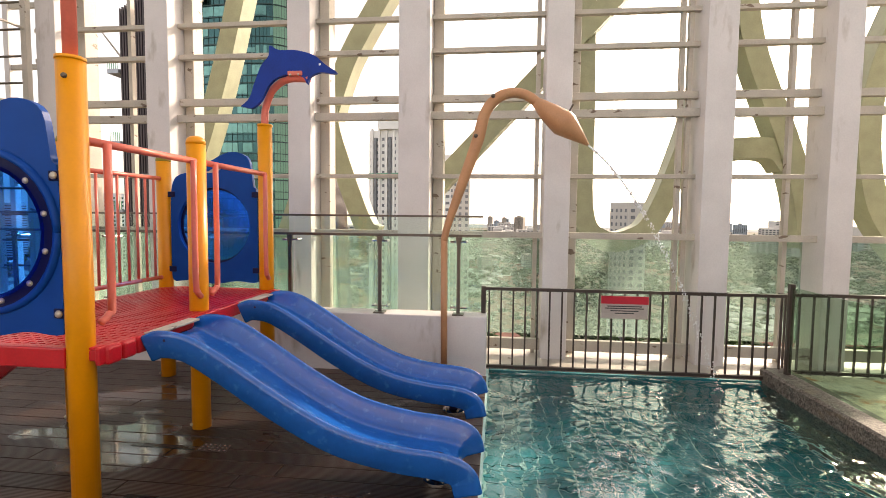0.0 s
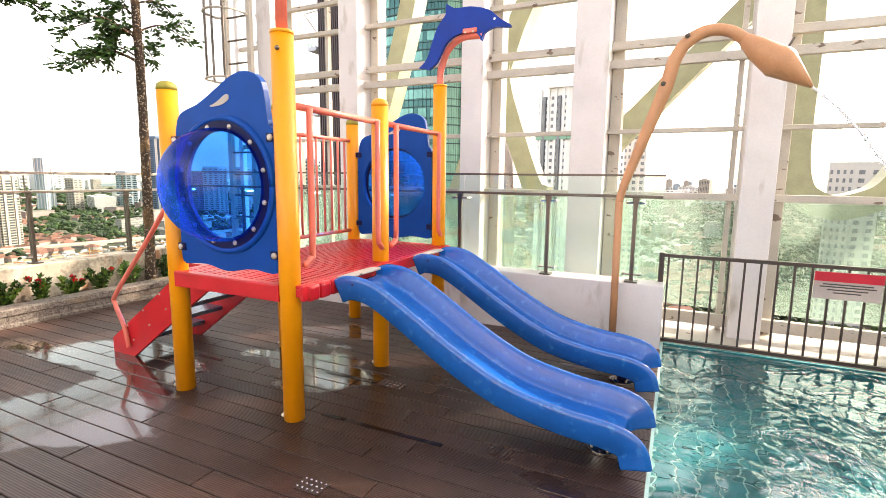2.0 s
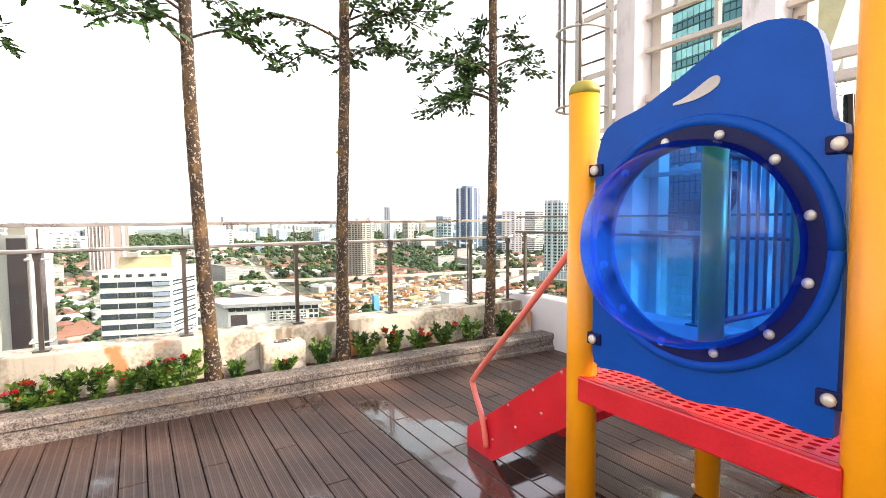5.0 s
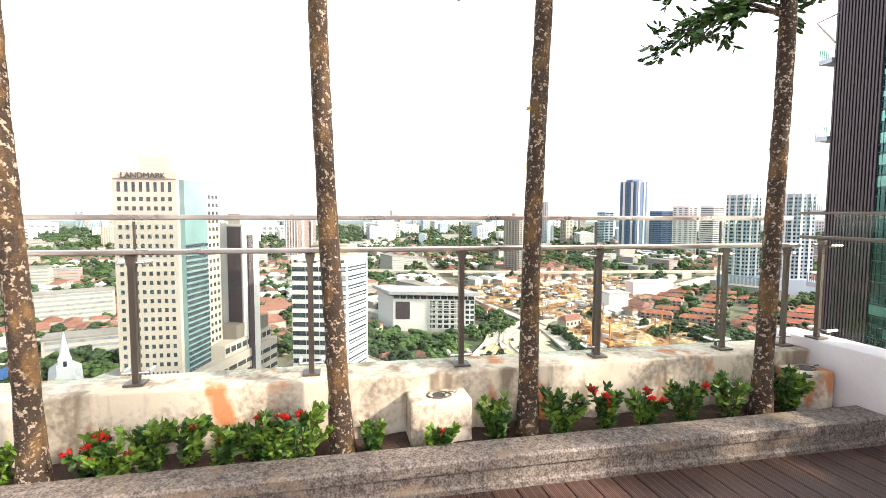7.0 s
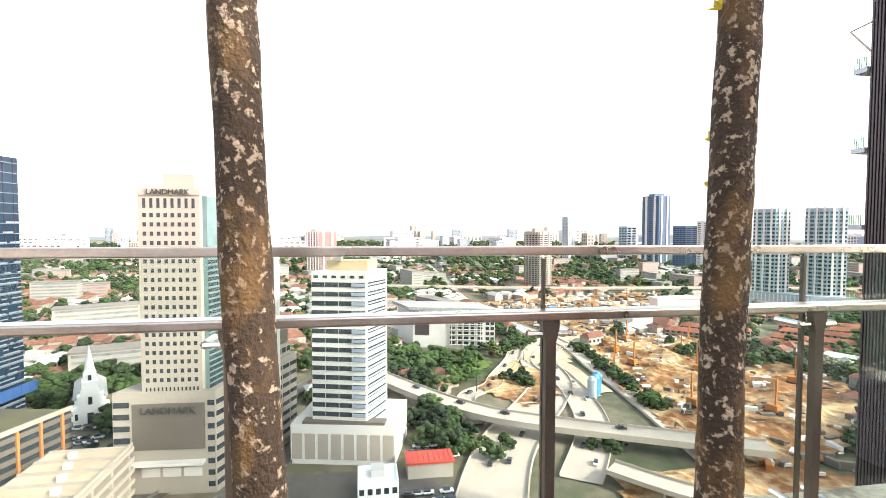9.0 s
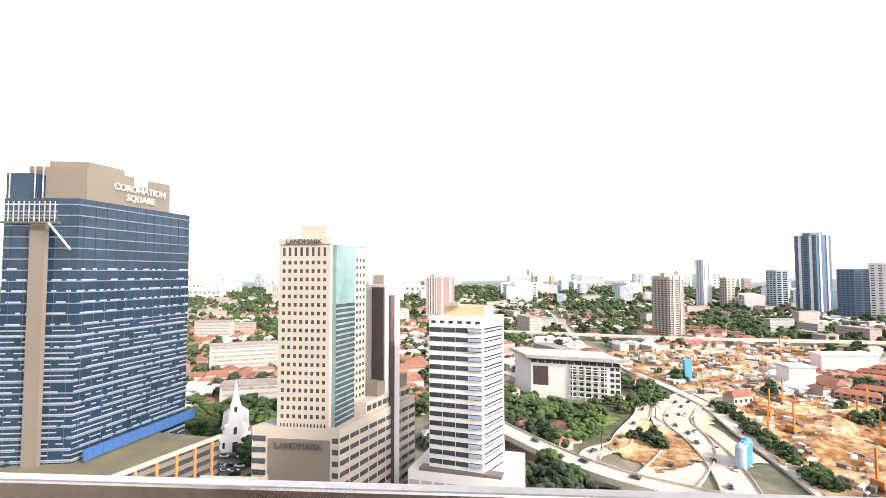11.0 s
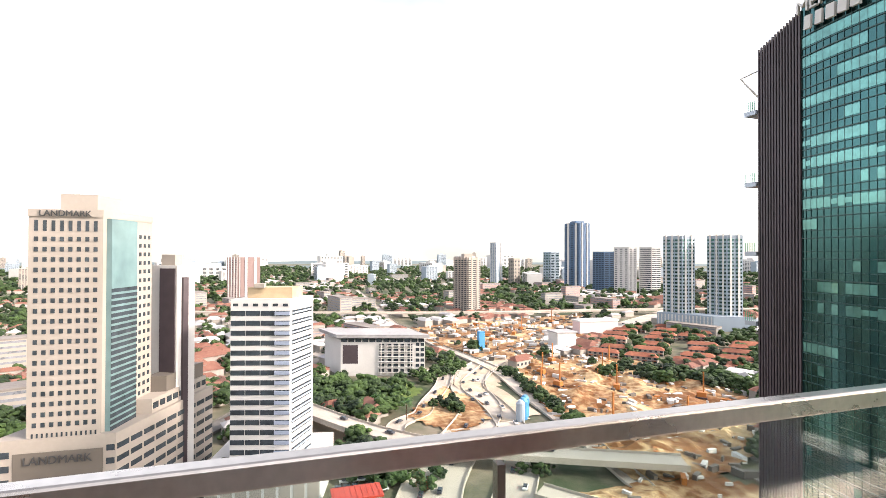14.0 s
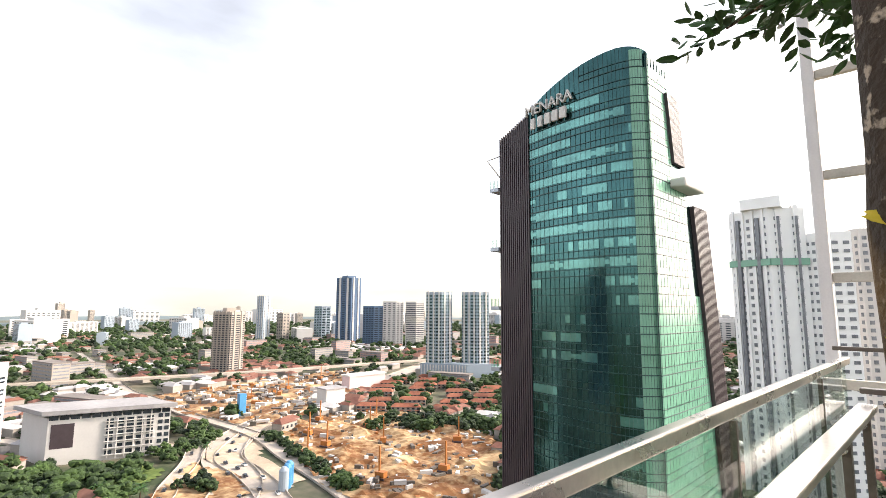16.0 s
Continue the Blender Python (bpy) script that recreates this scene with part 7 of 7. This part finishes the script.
for k in range(21000):
    a = rng.uniform(-1.2, 2.35)
    D = 235 + 2600 * rng.random() ** 1.6
    x, y = -D * math.cos(a), D * math.sin(a)
    if not clear(x, y) or inside(x, y, REDTOWN) and rng.random() < 0.45 or inside(x, y, [(-530, 133), (-588, 385), (-374, 244), (-428, 127)]):
        continue
    dens = noise.noise(Vector((x * 0.006, y * 0.006, 11)))
    if dens < (0.05 if D < 700 else 0.16) or rng.random() < (0.34 if D < 700 else 0.55):
        clump(x, y, rng.uniform(3.0, 5.6) * (1 + D / 2600), 4 if D > 900 else 9 if D > 450 else 16, G0, 2.0 if D > 900 else 1.35 if D > 450 else 1.1)
for poly, num, s in ((RAIN, 420, 8.5), ([(-262, 14), (-246, 27), (-258, 40), (-292, 28), (-335, 44), (-322, 22)], 34, 4.0), ([(-318, 216), (-288, 198), (-222, 256), (-248, 286)], 62, 4.2), ([(-300, 84), (-318, 76), (-338, 112), (-352, 132), (-330, 118)], 20, 3.6), ([(-205, 128), (-318, 142), (-318, 148), (-200, 134)], 60, 3.0), ([(-225, 30), (-190, 44), (-170, 30), (-200, 15)], 26, 4.5), ([(-270, 78), (-258, 88), (-240, 86), (-250, 74)], 12, 3.0), ([(-196, 27), (-182, 27), (-168, 48), (-178, 56), (-194, 42)], 15, 3.2), ([(-176, 84), (-168, 84), (-164, 92), (-172, 95)], 4, 3.0), ([(-205, -92), (-190, -96), (-182, -80), (-196, -78)], 10, 2.4)):
    xs, ys_ = [p[0] for p in poly], [p[1] for p in poly]
    c_ = 0
    while c_ < num:
        x, y = rng.uniform(min(xs), max(xs)), rng.uniform(min(ys_), max(ys_))
        if inside(x, y, poly):
            clump(x, y, s * rng.uniform(0.7, 1.3), 22)
            c_ += 1
    if num == 420:
        CL2, cl[:] = np.array(cl[-22 * num:]), cl[:-22 * num]
me = bpy.data.meshes.new("rain_trees")
V = ICO_V[None] * (1 + 0.45 * (nrng.rand(len(CL2), len(ICO_V), 1) - 0.5)) * CL2[:, None, 3:4] * np.array([1.2, 1.2, 0.6]) + CL2[:, None, :3]
F = (ICO_F[None] + len(ICO_V) * np.arange(len(CL2))[:, None, None]).reshape(-1, 3)
me.from_pydata(V.reshape(-1, 3).tolist(), [], F.tolist())
me.materials.append(M_WOODL)
tagged(new("rain_trees", me), "yellow-green spreading rain trees beside the glass tower", "trees", "", "stuff")
C = np.array(cl)
V = ICO_V[None] * (1 + 0.45 * (nrng.rand(len(C), len(ICO_V), 1) - 0.5)) * C[:, None, 3:4] * np.array([1, 1, 0.75]) + C[:, None, :3]
F = (ICO_F[None] + len(ICO_V) * np.arange(len(C))[:, None, None]).reshape(-1, 3)
me = bpy.data.meshes.new("woods")
me.from_pydata(V.reshape(-1, 3).tolist(), [], F.tolist())
me.materials.append(M_WOOD)
tagged(new("woods", me), "green tree crowns spread through the city", "trees", "", "stuff")

# far apartment blocks on the skyline
rng = random.Random(55)
protos = []
for k, (w, d_, h, m) in enumerate(((9, 26, 42, M_OFFWHITE), (10, 16, 58, M_PALEBLUE), (12, 34, 30, M_OFFWHITE), (9, 12, 70, M_BEIGE))):
    t = thing("apartment_block", ("white", "pale blue", "white", "cream")[k] + " apartment block far off in the city", "apartment block", "skyline blocks")
    part("block_body", boxbm(-w, w, -d_, d_, 0, h), m, t)
    part("roof_box", boxbm(-w * 0.5, w * 0.5, -d_ * 0.3, d_ * 0.3, h, h + 4), m, t)
    rows = int(h / 3.4)
    it = []
    for s in (-1, 1):
        it += [((s * w, -d_ + (i + 0.5) * 2 * d_ / 7, 2 + (j + 0.5) * (h - 4) / rows), (0.25, 0, 0), (0, d_ / 7 * 0.55, 0), (0, 0, 0.8)) for i in range(7) for j in range(rows)]
    cubes("window", it, M_WIN, t)
    protos.append([t, True])
for k in range(430):
    a = rng.uniform(-1.1, 2.35)
    D = 1250 + 2300 * rng.random()
    if abs(noise.noise(Vector((a * 4, 2, 0)))) < 0.06:
        continue
    pr = protos[(0, 0, 2, 2, 1, 1, 3)[rng.randint(0, 6)]]
    sc = rng.uniform(0.6, 1.05)
    m = pose(-D * math.cos(a), D * math.sin(a), G0, 0, 0, rng.choice((0, 20, 70, 100))) @ Matrix.Diagonal((sc * 1.5, sc * 1.5, sc * rng.uniform(0.6, 1.0) * (1.0 + D / 3700), 1))
    if pr[1]:
        pr[0].matrix_basis = m
        pr[1] = False
    else:
        copy_thing(pr[0], m)
# low wooded hills on the horizon, distance haze painted in as blue-grey
bm = bmesh.new()
N = 160
for ring_, (D, hh) in enumerate(((3000, 14), (4300, 26))):
    prev = None
    for k in range(N + 1):
        a = -1.6 + 4.2 * k / N
        x, y = -D * math.cos(a), D * math.sin(a)
        h = hh * (0.55 + 0.6 * noise.noise(Vector((a * 3, ring_ * 5, 0))) + 0.25 * noise.noise(Vector((a * 11, ring_, 0))))
        row = [bm.verts.new((x * 0.93, y * 0.93, G0 - 1)), bm.verts.new((x, y, G0 + max(h, 2))), bm.verts.new((x * 1.06, y * 1.06, G0 - 1))]
        if prev:
            for j in range(2):
                bm.faces.new((prev[j], row[j], row[j + 1], prev[j + 1]))
        prev = row
structure("far_hills", bm, mat("hazy_hill", (0.12, 0.16, 0.17), 0.95, var=0.2, scale=0.004, bump=0.0, bscale=0.02), "low wooded hills on the horizon with haze in their blue-grey colour", "hills", True)

# the west parapet and the city stand two degrees off the deck's grid
TURN = Matrix.Translation((-5.83, 0.75, 0)) @ Matrix.Rotation(radians(-2.0), 4, "Z") @ Matrix.Translation((5.83, -0.75, 0))
WEST_SIDE = ("wall_west", "balustrade_west", "planter_kerb", "planter_soil", "tree", "ixora_shrub", "drain_box")
for ob in list(bpy.data.objects):
    if ob.parent is None and ob.type in ("MESH", "EMPTY") and (ob not in BEFORE_CITY or ob.name.split(".")[0] in WEST_SIDE):
        ob.matrix_basis = TURN @ ob.matrix_basis

# ---- deck boards ----
rng = random.Random(3)
me_board = {}


def board_mesh(L):
    key = round(L, 2)
    if key not in me_board:
        bm = boxbm(-L / 2, L / 2, -0.069, 0.069, -0.025, 0.0, bevel=0.004)
        me = bpy.data.meshes.new("deck_board")
        bm.to_mesh(me)
        bm.free()
        me.materials.append(M_DECK)
        me_board[key] = me
    return me_board[key]


CUTS = [(-5.30, -3.62, -1.42, 0.57), (-5.30, -4.22, -2.22, -0.62, 0.57), (-5.30, -3.02, -0.82, 0.57)]
joined = []
r = 0
y = 3.38
while y > -8.9:
    for a, b in zip(CUTS[r % 3], CUTS[r % 3][1:]):
        if y > -3.2:
            o = new("deck_board", board_mesh(b - a - 0.006))
            o.location = ((a + b) / 2, y, rng.uniform(-0.0015, 0.0))
            o.parent = floor
        else:
            joined.append((((a + b) / 2, y, -0.0135), ((b - a) / 2 - 0.003, 0, 0), (0, 0.069, 0), (0, 0, 0.0125)))
    y -= 0.144
    r += 1
cubes("far_deck_boards", joined, M_DECK, floor, "", "stuff")

# pool tiles
bm = boxbm(-0.0575, 0.0575, -0.0575, 0.0575, -0.006, 0.004, bevel=0.002)
me_tile = bpy.data.meshes.new("tile")
bm.to_mesh(me_tile)
bm.free()
me_tile.materials.append(M_TILE)
pool = bpy.data.objects["pool_floor"]
joined = []
for i in range(20):
    for j in range(70):
        x, y = 0.66 + i * 0.1265, 3.58 - j * 0.1265
        if j < 15:
            o = new("tile", me_tile)
            o.location = (x, y, -0.6935)
            o.parent = pool
        else:
            joined.append(((x, y, -0.695), (0.0575, 0, 0), (0, 0.0575, 0), (0, 0, 0.005)))
cubes("far_tiles", joined, M_TILE, pool, "", "stuff")
